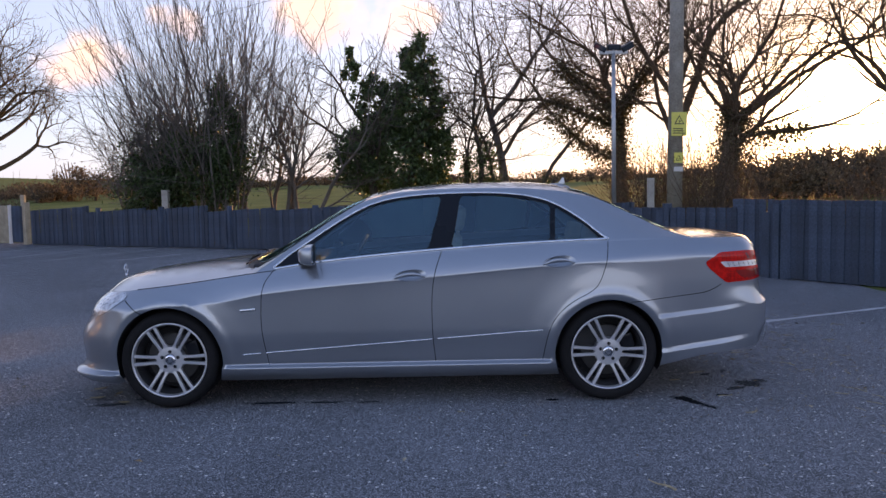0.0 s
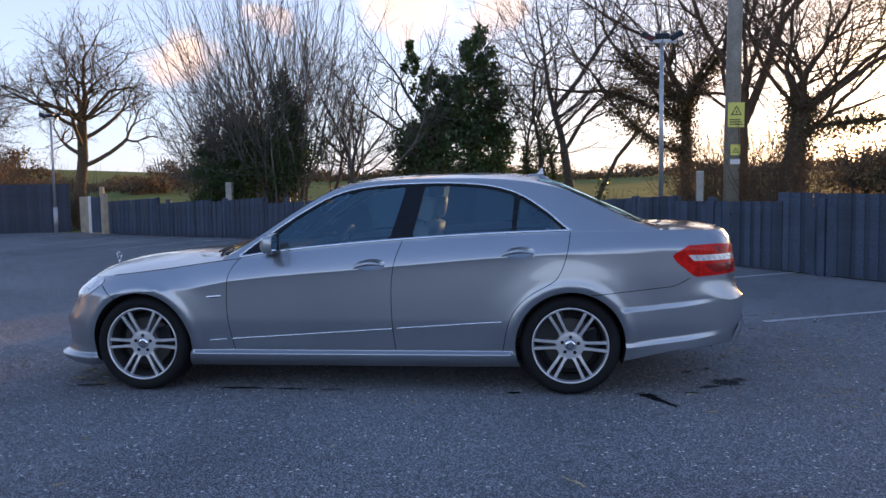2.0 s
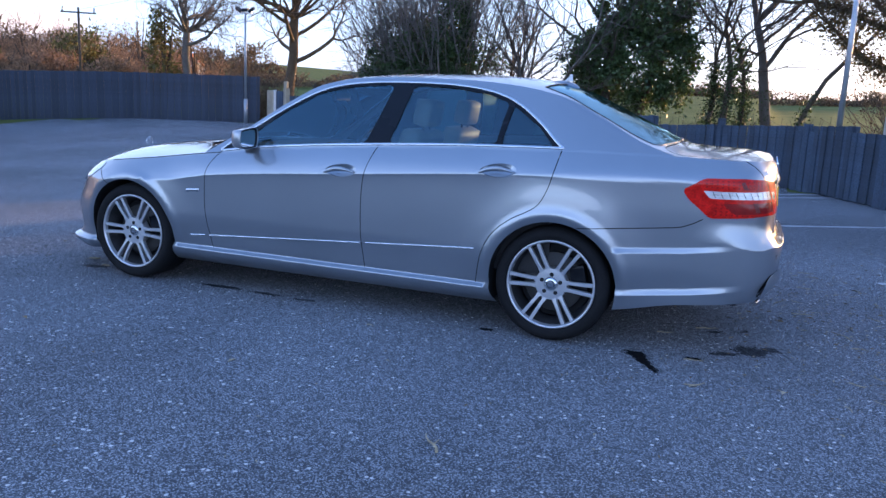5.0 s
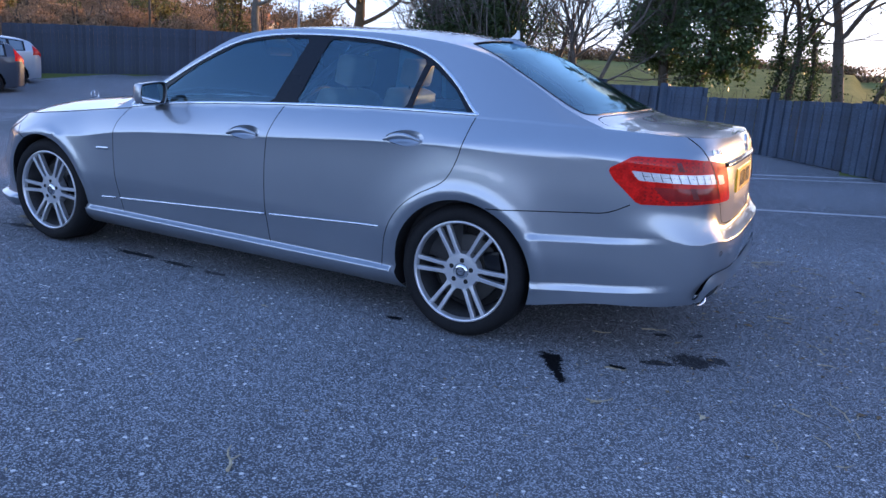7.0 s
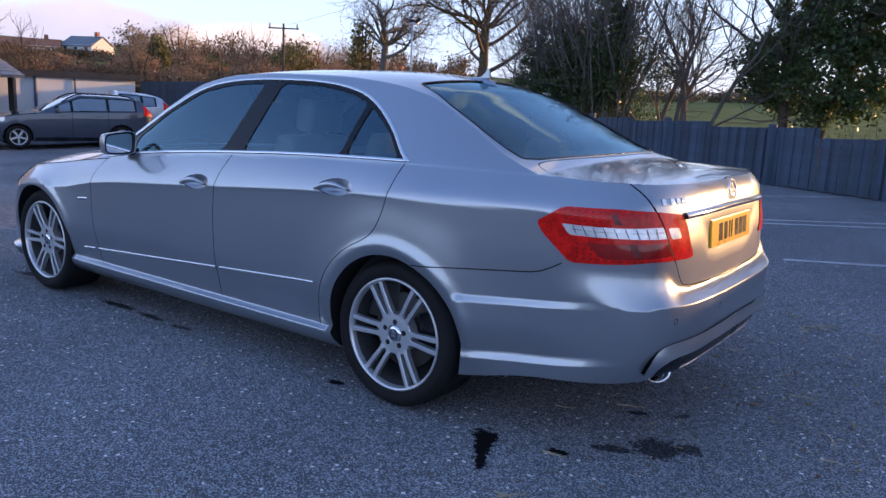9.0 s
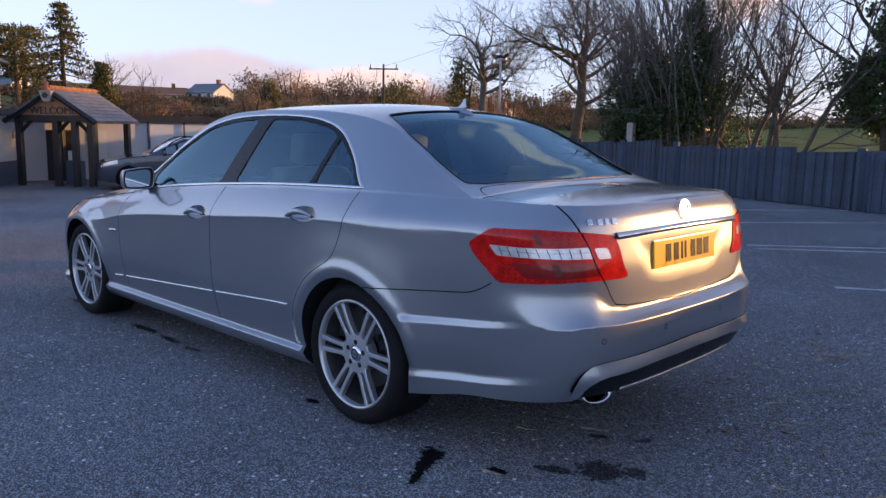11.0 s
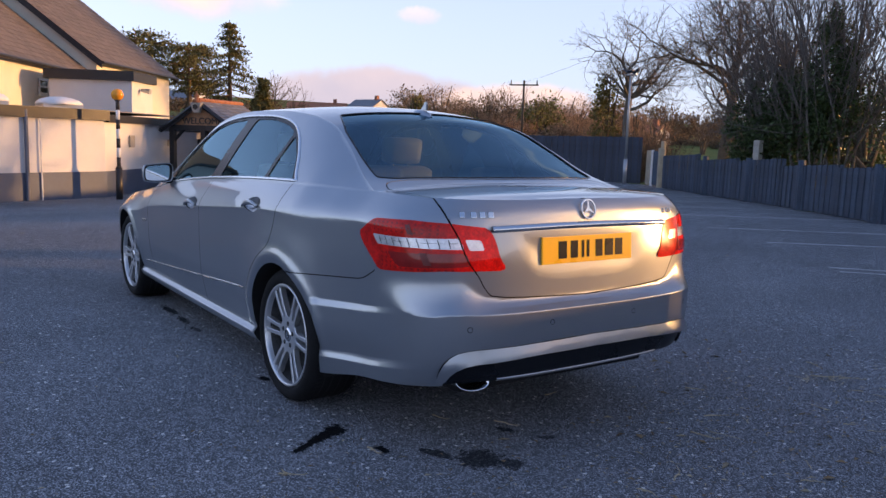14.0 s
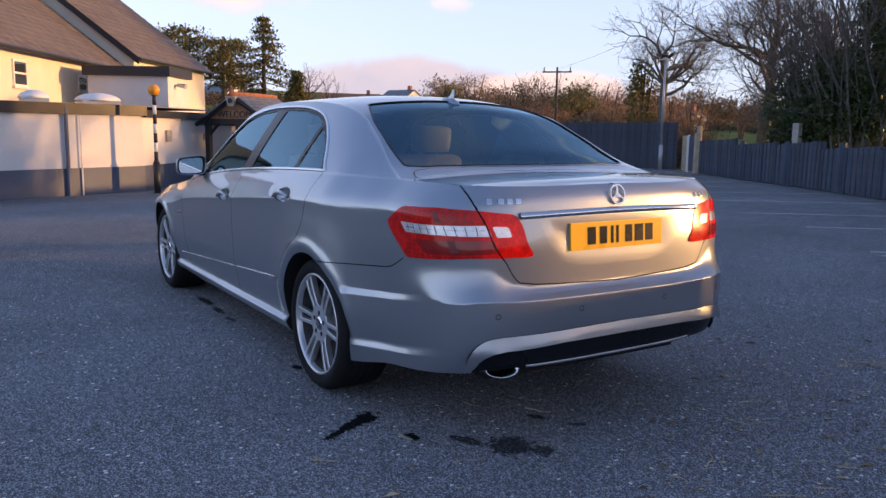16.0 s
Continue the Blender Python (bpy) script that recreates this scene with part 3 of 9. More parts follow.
def near_fence():
    rng = random.Random(5)
    root = thing("board_fence", "navy-grey stained vertical board fence with stepped panel tops, along the parking bays", "fence", kind="structure")
    meshes = [board_mesh(0.112 + 0.006 * (i % 3), 1.0, 0.018, 0.012 * (i - 2) / 2) for i in range(5)]
    pts = [Vector((*p, 0)) for p in FENCE_PLAN]
    lens = [0.0]
    for a, b in zip(pts, pts[1:]):
        lens.append(lens[-1] + (b - a).length)

    def spot(s):
        for i in range(len(pts) - 1):
            if s <= lens[i + 1] or i == len(pts) - 2:
                k = (s - lens[i]) / (lens[i + 1] - lens[i])
                return pts[i].lerp(pts[i + 1], k), (pts[i + 1] - pts[i]).normalized()

    panel, s, count = 2.35, 0.0, 0
    rails = bmesh.new()
    posts = bmesh.new()
    while s < lens[-1] - 0.3:
        top = 1.06 + 0.07 * ((int(s / panel) * 7) % 5 - 2) / 2 + (0.06 if s > lens[-1] - 5 else 0)
        slope = 0.02 * (((int(s / panel) * 3) % 4) - 1.5) if s < 9 else -0.045
        u = s
        e = min(s + panel, lens[-1])
        pa, da = spot(s)
        pb, db = spot(e)
        back = Vector((da.y, -da.x, 0))
        if back.dot(Vector((0.5, 0.85, 0))) < 0:
            back = -back
        for h in (0.22, top - 0.20):
            for k in range(6):
                qa, qb = spot(s + (e - s) * k / 6)[0], spot(s + (e - s) * (k + 1) / 6)[0]
                cyl(rails, qa + back * 0.05 + Vector((0, 0, h)), qb + back * 0.05 + Vector((0, 0, h)), 0.03, sides=4)
        cyl(posts, pa + back * 0.06, pa + back * 0.06 + Vector((0, 0, top + 0.02)), 0.055, sides=4)
        while u < e - 0.02:
            p, d = spot(u + 0.05)
            h = top + slope * (u - s) + rng.uniform(-0.006, 0.006)
            ob = new("board", rng.choice(meshes))
            ob.parent = root
            off = back * (0.012 if count % 2 else -0.006)
            ob.matrix_basis = Matrix.Translation(p + off + Vector((0, 0, gz(p.x, p.y) + 0.02))) @ Matrix.Rotation(math.atan2(d.y, d.x) + rng.uniform(-0.05, 0.05), 4, "Z") @ Matrix.Rotation(rng.uniform(-0.008, 0.008), 4, "Y") @ Matrix.Diagonal((1, 1, h, 1))
            count += 1
            u += 0.101
        s = e
    # corner posts added where sun leaked through the joints
    for i, p in enumerate(FENCE_PLAN[1:-1], 1):
        cyl(posts, Vector((*p, gz(*p))), Vector((*p, gz(*p) + 1.1)), 0.08, sides=6)
        # cover boards added behind the corner to block slits of sun
        for q in (pts[i - 1], pts[i + 1]):
            d = (q - pts[i]).normalized()
            c = pts[i] + d * 0.16 + Vector((0.02, 0.035, gz(*p)))
            cyl(posts, c, c + Vector((0, 0, 0.98)), 0.085, sides=4)
    part("rail", rails, FENCE, root)
    part("post", posts, FENCE, root)
    return count


near_fence()


def far_fence(name, plan, top, label, pitch=0.12):
    """Close boards, each on one shared mesh."""
    rng = random.Random(9)
    shape = to_mesh("board", boxed((-pitch * 0.49, -0.012, -0.1), (pitch * 0.49, 0.012, 1.0), 0.003), FENCE_FAR)
    root = thing(name, label, "fence", kind="structure")
    for (x0, y0), (x1, y1) in zip(plan, plan[1:]):
        a, b = Vector((x0, y0, 0)), Vector((x1, y1, 0))
        d = (b - a).normalized()
        n = int((b - a).length / pitch)
        for i in range(n):
            p = a.lerp(b, (i + 0.5) / n)
            ob = new("board", shape)
            ob.parent = root
            ob.matrix_basis = Matrix.Translation((p.x, p.y, gz(p.x, p.y))) @ Matrix.Rotation(math.atan2(d.y, d.x), 4, "Z") @ Matrix.Translation((0, 0.008 if i % 2 else -0.008, 0)) @ Matrix.Diagonal((1, 1, top + rng.uniform(-0.01, 0.01), 1))
    return root


far_fence("screen_fence", [(-14.1, 19.4), (-18.4, 17.9), (-22.2, 13.4)], 1.62, "tall dark navy close-boarded fence at the end of the car park")


def gate():
    root = thing("field_gate", "narrow dark boarded gate between pale timber gateposts", "gate")
    a, b = Vector((-12.25, 18.2, 0)), Vector((-13.9, 19.25, 0))
    d = (b - a).normalized()
    ang = math.atan2(d.y, d.x)
    for k, (w, h) in ((0.0, (0.16, 1.28)), (0.9, (0.08, 1.2))):
        p = a + d * k
        m = Matrix.Translation((p.x, p.y, gz(p.x, p.y))) @ Matrix.Rotation(ang, 4, "Z")
        part("gatepost", boxed((-w / 2, -w / 2, 0), (w / 2, w / 2, h), 0.01, m), PALE_WOOD if w > 0.1 else WHITE_PAINT, root, "weathered pale post")
    for i in range(6):
        p = a + d * (0.14 + i * 0.12)
        m = Matrix.Translation((p.x, p.y, gz(p.x, p.y) + 0.05)) @ Matrix.Rotation(ang, 4, "Z")
        part("board", boxed((-0.055, -0.012, 0), (0.055, 0.012, 1.12), 0.004, m), FENCE, root)
    for i in range(5):
        p = a + d * (1.0 + i * 0.12)
        m = Matrix.Translation((p.x, p.y, gz(p.x, p.y) + 0.02)) @ Matrix.Rotation(ang, 4, "Z")
        part("pale_board", boxed((-0.057, -0.012, 0), (0.057, 0.012, 1.16), 0.004, m), PALE_WOOD, root, "pale unpainted board")
    return root


gate()


def field_post(x, y, h, w, material, label):
    root = thing("field_post", label, "post", Matrix.Translation((x, y, gz(x, y) - 0.05)))
    part("shaft", boxed((-w / 2, -w / 2, 0), (w / 2, w / 2, h), 0.012), material, root)
    return root


field_post(-7.15, 15.75, 1.6, 0.17, CONCRETE, "pale concrete post standing behind the board fence")
field_post(-12.55, 18.65, 1.55, 0.12, PALE_WOOD, "pale timber post behind the gate")
field_post(4.3, 8.95, 1.6, 0.115, CONCRETE, "squat grey concrete post behind the board fence")

# ---- the pub and its outbuildings ----
def slate_roof(parent, eave0, eave1, ridge0, ridge1, material, rows=14, cols=26, name="slate_course"):
    """A sloping roof laid in lapped courses of slates."""
    e0, e1, r0, r1 = (Vector(v) for v in (eave0, eave1, ridge0, ridge1))
    rng = random.Random(3)
    bm = bmesh.new()
    nrm = (e1 - e0).cross(r0 - e0).normalized()
    nrm = nrm if nrm.z > 0 else -nrm
    quad_slab(bm, (e0, e1, r1, r0), 0.08)
    for i in range(rows):
        a0, a1 = e0.lerp(r0, i / rows), e1.lerp(r1, i / rows)
        b0, b1 = e0.lerp(r0, (i + 1.08) / rows), e1.lerp(r1, (i + 1.08) / rows)
        shift = 0.5 if i % 2 else 0.0
        for j in range(cols + 1):
            k0, k1 = max(0.0, (j - shift + 0.02) / cols), min(1.0, (j - shift + 0.98) / cols)
            if k1 <= k0:
                continue
            lift = 0.022 + rng.uniform(0, 0.006)
            vs = [bm.verts.new(p) for p in (a0.lerp(a1, k0) + nrm * lift, a0.lerp(a1, k1) + nrm * lift, b0.lerp(b1, k1) + nrm * 0.008, b0.lerp(b1, k0) + nrm * 0.008)]
            bm.faces.new(vs)
            lo = [bm.verts.new(v.co - nrm * 0.014) for v in vs[:2]]
            bm.faces.new((vs[1], vs[0], lo[0], lo[1]))
    return part(name, bm, material, parent)


def window_unit(parent, a, b, z0, z1, out, name="window"):
    """A white-framed window set against a wall from a to b in plan; out: the wall's outward way."""
    a, b, out = Vector((*a, 0)), Vector((*b, 0)), Vector((*out, 0)).normalized()
    d = (b - a).normalized()
    w = (b - a).length
    m = Matrix.Translation((a.x, a.y, 0)) @ Matrix((( d.x, out.x, 0, 0), (d.y, out.y, 0, 0), (0, 0, 1, 0), (0, 0, 0, 1)))
    fr = bmesh.new()
    t = 0.07
    for lo, hi in (((0, 0.0, z0), (w, 0.06, z0 + t)), ((0, 0.0, z1 - t), (w, 0.06, z1)), ((0, 0.0, z0 + t), (t, 0.06, z1 - t)), ((w - t, 0.0, z0 + t), (w, 0.06, z1 - t)), ((t, 0.0, (z0 + z1) / 2 - 0.03), (w - t, 0.06, (z0 + z1) / 2 + 0.03))):
        box(fr, lo, hi, m=m)
    bmesh.ops.recalc_face_normals(fr, faces=fr.faces)
    f = part(name, fr, WHITE_PAINT, parent, "white window frame")
    pb = boxed((t, 0.012, z0 + t), (w - t, 0.03, z1 - t), m=m)
    bmesh.ops.recalc_face_normals(pb, faces=pb.faces)
    part("pane", pb, WINDOW_GLASS, f)
    sb = boxed((-0.05, 0.0, z0 - 0.07), (w + 0.05, 0.1, z0 - 0.005), m=m)
    bmesh.ops.recalc_face_normals(sb, faces=sb.faces)
    part("sill", sb, WHITE_PAINT, f)
    return f


C0, A_END, B_END = (-18.75, 2.7), (-15.3, -5.0), (-23.0, 5.85)


def flat_extension():
    g = -1.0
    root = thing("pub_extension", "single-storey white rendered flat-roofed extension with a blue-grey plinth", "building", kind="structure")
    far = [(-25.5, 4.2), (-21.5, -6.5)]
    outline = [A_END, C0, B_END, far[0], far[1]]
    top = 1.62
    part("plinth", poly_prism(bmesh.new(), outline, g, 0.12), NAVY_PAINT, root, "blue-grey painted plinth")
    ins = [(-15.33, -4.97), (-18.77, 2.67), (-22.99, 5.81), (-25.45, 4.2), (-21.5, -6.4)]
    part("wall", poly_prism(bmesh.new(), ins, 0.12, top - 0.1), WHITE_WALL, root)
    for fas, z0, z1 in (([(-15.2, -5.1), (-18.68, 2.8), (-21.0, 1.8), (-21.5, -6.7)], top - 0.1, top + 0.18), ([(-18.70, 2.78), (-23.0, 6.0), (-25.7, 4.2), (-21.02, 1.79)], top - 0.14, top + 0.07)):
        part("fascia", poly_prism(bmesh.new(), fas, z0, z1), BLACK_PAINT, root, "black roof edge board")
    part("roof_deck", poly_prism(bmesh.new(), [(x * 1.0, y) for x, y in ins], top + 0.16, top + 0.19), SLATE_GREY, root)
    # drainpipe and small fittings on the shaded wall
    d = (Vector((*A_END, 0)) - Vector((*C0, 0))).normalized()
    n = Vector((d.y, -d.x, 0))
    n = n if n.x > 0 else -n
    p = Vector((*C0, 0)) + d * 2.35 + n * 0.06
    pipe = bmesh.new()
    cyl(pipe, (p.x, p.y, -0.7), (p.x, p.y, top + 0.1), 0.05, sides=8)
    part("drainpipe", pipe, NAVY_PAINT, root, "dark blue-grey drainpipe")
    q = Vector((*C0, 0)) + d * 1.95 + n * 0.04
    cyl_bm = bmesh.new()
    cyl(cyl_bm, (q.x, q.y, -0.6), (q.x, q.y, 1.5), 0.02, sides=6)
    part("conduit", cyl_bm, WHITE_PAINT, root)
    # vent cover on the lit wall
    e = (Vector((*B_END, 0)) - Vector((*C0, 0))).normalized()
    ne = Vector((e.y, -e.x, 0))
    ne = ne if ne.y > 0 else -ne
    for k, z, s in ((1.7, 0.95, 0.16), (4.7, 0.9, 0.1)):
        c = Vector((*C0, 0)) + e * k + ne * 0.015
        m = Matrix.Translation((c.x, c.y, z)) @ Matrix.Rotation(math.atan2(e.y, e.x), 4, "Z")
        part("vent", boxed((-s, -0.02, -s * 1.1), (s, 0.02, s * 1.1), 0.004, m), CONCRETE, root, "small grey vent plate")
    # dome rooflights
    for (x, y), s in (((-21.0, 1.9), 0.95), ((-20.0, 0.1), 0.6), ((-19.2, -1.3), 0.75)):
        kerb = boxed((x - s * 0.8, y - s * 0.55, top + 0.19), (x + s * 0.8, y + s * 0.55, top + 0.33), 0.01)
        k = part("rooflight", kerb, GALV, root, "pale domed rooflight")
        dome = bmesh.new()
        bmesh.ops.create_uvsphere(dome, u_segments=20, v_segments=10, radius=1.0, matrix=Matrix.Translation((x, y, top + 0.33)) @ Matrix.Diagonal((s * 0.95, s * 0.68, 0.24, 1)))
        for v in dome.verts:
            v.co.z = max(v.co.z, top + 0.33)
        part("dome", dome, WHITE_PAINT, k, smooth=True)
    return root


flat_extension()


def porch():
    """The gabled timber entrance porch with its lettered sign."""
    root = thing("entrance_porch", "gabled porch on dark timber posts with a wooden sign board and slate roof", "porch", kind="structure")
    L, R = Vector((-21.75, 5.42, 0)), Vector((-20.0, 6.82, 0))
    d = (R - L).normalized()
    back = Vector((-0.62, 0.78, 0)).normalized() * 2.2
    zb, ze, za = -0.95, 1.5, 2.28
    for p in (L, L.lerp(R, 0.52), L.lerp(R, 0.78), R, L + back, R + back, L.lerp(R, 0.5) + back):
        m = Matrix.Translation((p.x, p.y, 0)) @ Matrix.Rotation(math.atan2(d.y, d.x), 4, "Z")
        part("post", boxed((-0.085, -0.085, zb), (0.085, 0.085, ze), 0.012, m), BLACK_PAINT, root, "dark stained timber post")
    for p, q in ((L, R), (L + back, R + back), (L, L + back), (R, R + back)):
        bm = bmesh.new()
        u = (q - p).normalized()
        m = Matrix.Translation((p.x, p.y, ze - 0.08)) @ Matrix.Rotation(math.atan2(u.y, u.x), 4, "Z")
        box(bm, (-0.1, -0.07, -0.09), ((q - p).length + 0.1, 0.07, 0.09), 0.01, m)
        part("beam", bm, BLACK_PAINT, root)
    # knee braces
    for p, s in ((L, 1), (R, -1), (L.lerp(R, 0.52), 1)):
        bm = bmesh.new()
        cyl(bm, p + Vector((0, 0, 0.95)), p + d * s * 0.45 + Vector((0, 0, ze - 0.1)), 0.06, sides=4)
        part("brace", bm, BLACK_PAINT, root)
    mid = (L + R) / 2
    out = -back.normalized()
    # timber gable boards
    for i in range(7):
        z0, z1 = ze + 0.01 + i * 0.1, ze + 0.105 + i * 0.1
        half = (R - L).length / 2 * (1 - (z1 - ze) / (za - ze)) + 0.05
        if half < 0.08:
            continue
        c = mid + out * 0.02
        m = Matrix.Translation((c.x, c.y, 0)) @ Matrix.Rotation(math.atan2(d.y, d.x), 4, "Z")
        part("board", boxed((-half, -0.02, z0), (half, 0.02, z1), 0.004, m), TIMBER, root, "brown timber gable board")
    over = out * 0.25
    E0, E1 = L - d * 0.3 + Vector((0, 0, ze - 0.15)), R + d * 0.3 + Vector((0, 0, ze - 0.15))
    apex = mid + Vector((0, 0, za))
    slate_roof(root, E1 + over, E1 + back * 1.1, apex + over, apex + back * 1.1, SLATE_GREY, 9, 14, "roof")
    slate_roof(root, E0 + over, E0 + back * 1.1, apex + over, apex + back * 1.1, SLATE_GREY, 9, 14, "roof")
    for E in (E0, E1):
        bm = bmesh.new()
        cyl(bm, E + over * 1.05 - Vector((0, 0, 0.05)), apex + over * 1.05 - Vector((0, 0, 0.05)), 0.075, sides=4)
        part("bargeboard", bm, BLACK_PAINT, root)
    rb = bmesh.new()
    for i in range(9):
        p = apex + over + (back * 1.1 - over) * (i / 9) + Vector((0, 0, 0.03))
        q = apex + over + (back * 1.1 - over) * ((i + 0.94) / 9) + Vector((0, 0, 0.03))
        cyl(rb, p, q, 0.07, sides=8)
    part("ridge_tile", rb, TERRACOTTA, root, "red clay ridge tiles")
    # painted crest at the apex, with a clay finial over it
    c = apex + out * 0.33 + Vector((0, 0, -0.22))
    m = Matrix.Translation((c.x, c.y, c.z)) @ Matrix.Rotation(math.atan2(d.y, d.x), 4, "Z")
    cb = bmesh.new()
    lo = [cb.verts.new(m @ Vector(v)) for v in ((-0.11, -0.06, -0.16), (0.11, -0.06, -0.16), (0.11, 0.06, -0.16), (-0.11, 0.06, -0.16))]
    hi = [cb.verts.new(m @ Vector(v)) for v in ((-0.2, -0.09, 0.16), (0.2, -0.09, 0.16), (0.2, 0.09, 0.16), (-0.2, 0.09, 0.16))]
    for i in range(4):
        cb.faces.new((lo[i], lo[(i + 1) % 4], hi[(i + 1) % 4], hi[i]))
    cb.faces.new(lo[::-1])
    cb.faces.new(hi)
    bmesh.ops.bevel(cb, geom=list(cb.edges), offset=0.015, segments=1, affect="EDGES")
    bmesh.ops.recalc_face_normals(cb, faces=cb.faces)
    crest = part("crest", cb, CONCRETE, root, "pale painted crest")
    cb = bmesh.new()
    cyl(cb, m @ Vector((0, -0.085, 0.02)), m @ Vector((0, -0.10, 0.02)), 0.085, sides=18)
    part("crest_disc", cb, BLACK_PAINT, crest, "dark round emblem")
    cb = bmesh.new()
    for z0, z1, r0, r1 in ((0.16, 0.22, 0.12, 0.14), (0.22, 0.34, 0.09, 0.05), (0.34, 0.40, 0.075, 0.07), (0.40, 0.52, 0.04, 0.01)):
        cyl(cb, m @ Vector((0, 0, z0)), m @ Vector((0, 0, z1)), r0, r1, sides=12)
    part("finial", cb, TERRACOTTA, crest, "red clay finial")
    # lettering
    cu = bpy.data.curves.new("lettering", "FONT")
    cu.body, cu.size, cu.extrude, cu.align_x, cu.align_y = "WELCOME", 0.3, 0.012, "CENTER", "CENTER"
    cu.materials.append(BLACK_PAINT)
    ob = new("lettering", cu)
    ob.parent = root
    c = mid + out * 0.055 + Vector((0, 0, ze + 0.14))
    ob.matrix_basis = Matrix.Translation(c) @ Matrix.Rotation(math.atan2(d.y, d.x), 4, "Z") @ Matrix.Rotation(radians(90), 4, "X")
    ob["label"] = "dark painted capital letters"
    # notice board and low bench under the porch
    c = L.lerp(R, 0.62) + back * 0.25
    nb = thing("notice_board", "small dark notice board with a pale sheet standing in the porch", "sign")
    m = Matrix.Translation((c.x, c.y, -0.9)) @ Matrix.Rotation(math.atan2(d.y, d.x), 4, "Z")
    part("panel", boxed((-0.3, -0.03, 0.0), (0.3, 0.03, 1.05), 0.01, m), NAVY_PAINT, nb)
    part("sheet", boxed((-0.2, -0.045, 1.06), (0.2, -0.031, 1.35), 0.002, m), WHITE_PAINT, nb, "pale printed sheet")
    return root


porch()


def back_wall():
    """White walls behind and beside the porch."""
    root = thing("pub_wing", "low white rendered wing with a dark roof edge behind the porch", "building", kind="structure")
    o = [(-23.6, 6.1), (-21.9, 13.0), (-28.0, 14.5), (-29.5, 6.0)]
    part("wall", poly_prism(bmesh.new(), o, -1.1, 1.35), WHITE_WALL, root)
    part("fascia", poly_prism(bmesh.new(), [(-23.45, 6.0), (-21.7, 13.1), (-28.1, 14.7), (-29.7, 5.8)], 1.35, 1.56), BLACK_PAINT, root)
    for k, z0, z1, w in ((0.16, -1.0, 1.05, 0.9), (0.32, -1.0, 1.05, 0.5)):
        p, q = Vector((-23.6, 6.1, 0)), Vector((-21.9, 13.0, 0))
        e = (q - p).normalized()
        c = p.lerp(q, k)
        nrm = Vector((e.y, -e.x, 0))
        c = c + nrm * 0.01
        m = Matrix.Translation((c.x, c.y, 0)) @ Matrix.Rotation(math.atan2(e.y, e.x), 4, "Z")
        part("door", boxed((-w / 2, -0.03, z0), (w / 2, 0.03, z1), 0.006, m), WHITE_PAINT if w < 0.6 else BLACK_PAINT, root, "painted entrance door")
    p, q = Vector((-23.6, 6.1, 0)), Vector((-21.9, 13.0, 0))
    e = (q - p).normalized()
    nrm = Vector((e.y, -e.x, 0))
    for k, s in ((0.55, 0.05), (0.72, 0.03)):
        c = p.lerp(q, k) + nrm * 0.05
        bm = bmesh.new()
        cyl(bm, (c.x, c.y, -0.8), (c.x, c.y, 1.35), s, sides=8)
        part("drainpipe", bm, NAVY_PAINT, root)
    return root


back_wall()


def two_storey(name, label, eave, ridge_dir, depth, z_eave, z_ridge, base, wall, windows, rows, cols):
    """A house range: front eave from p to q, roof rising away to a ridge, with gable ends."""
    p, q = Vector((*eave[0], 0)), Vector((*eave[1], 0))
    root = thing(name, label, "house", kind="structure")
    b = Vector((*ridge_dir, 0)).normalized()
    r0, r1 = p + b * depth / 2, q + b * depth / 2
    p2, q2 = p + b * depth, q + b * depth
    bm = bmesh.new()
    lo = [bm.verts.new((v.x, v.y, base)) for v in (p, q, q2, p2)]
    hi = [bm.verts.new((v.x, v.y, z_eave)) for v in (p, q, q2, p2)]
    g0, g1 = bm.verts.new((r0.x, r0.y, z_ridge)), bm.verts.new((r1.x, r1.y, z_ridge))
    bm.faces.new((lo[0], lo[1], hi[1], hi[0]))
    bm.faces.new((lo[2], lo[3], hi[3], hi[2]))
    bm.faces.new((lo[1], lo[2], hi[2], g1, hi[1]))
    bm.faces.new((lo[3], lo[0], hi[0], g0, hi[3]))
    bm.faces.new(lo[::-1])
    bmesh.ops.recalc_face_normals(bm, faces=bm.faces)
    part("wall", bm, wall, root)
    d = (q - p).normalized()
    up = Vector((0, 0, 1))
    fall = (z_ridge - z_eave) / (depth / 2)
    over = 0.35
    E0, E1 = p - d * 0.3 - b * over + up * (z_eave - fall * over + 0.12), q + d * 0.3 - b * over + up * (z_eave - fall * over + 0.12)
    R0, R1 = r0 - d * 0.3 + up * (z_ridge + 0.12), r1 + d * 0.3 + up * (z_ridge + 0.12)
    slate_roof(root, E0, E1, R0, R1, SLATE, rows, cols, "roof")
    F0, F1 = p2 - d * 0.3 + b * over + up * (z_eave - fall * over + 0.12), q2 + d * 0.3 + b * over + up * (z_eave - fall * over + 0.12)
    part("rear_roof", quad_slab(bmesh.new(), (F0, F1, R1, R0), 0.1), SLATE, root)
    for a, c in ((E0, R0), (E1, R1), (F0, R0), (F1, R1)):
        bm = bmesh.new()
        quad_slab(bm, (a, c, c - up * 0.3, a - up * 0.3), 0.06)
        part("bargeboard", bm, BLACK_PAINT, root, "dark verge board")
    bm = bmesh.new()
    cyl(bm, E0 - up * 0.05 - b * 0.05, E1 - up * 0.05 - b * 0.05, 0.07, sides=8)
    part("gutter", bm, BLACK_PAINT, root)
    out = -b
    for k0, k1, z0, z1 in windows:
        a, c = p.lerp(q, k0), p.lerp(q, k1)
        window_unit(root, (a.x, a.y), (c.x, c.y), z0, z1, (out.x, out.y))
    return root


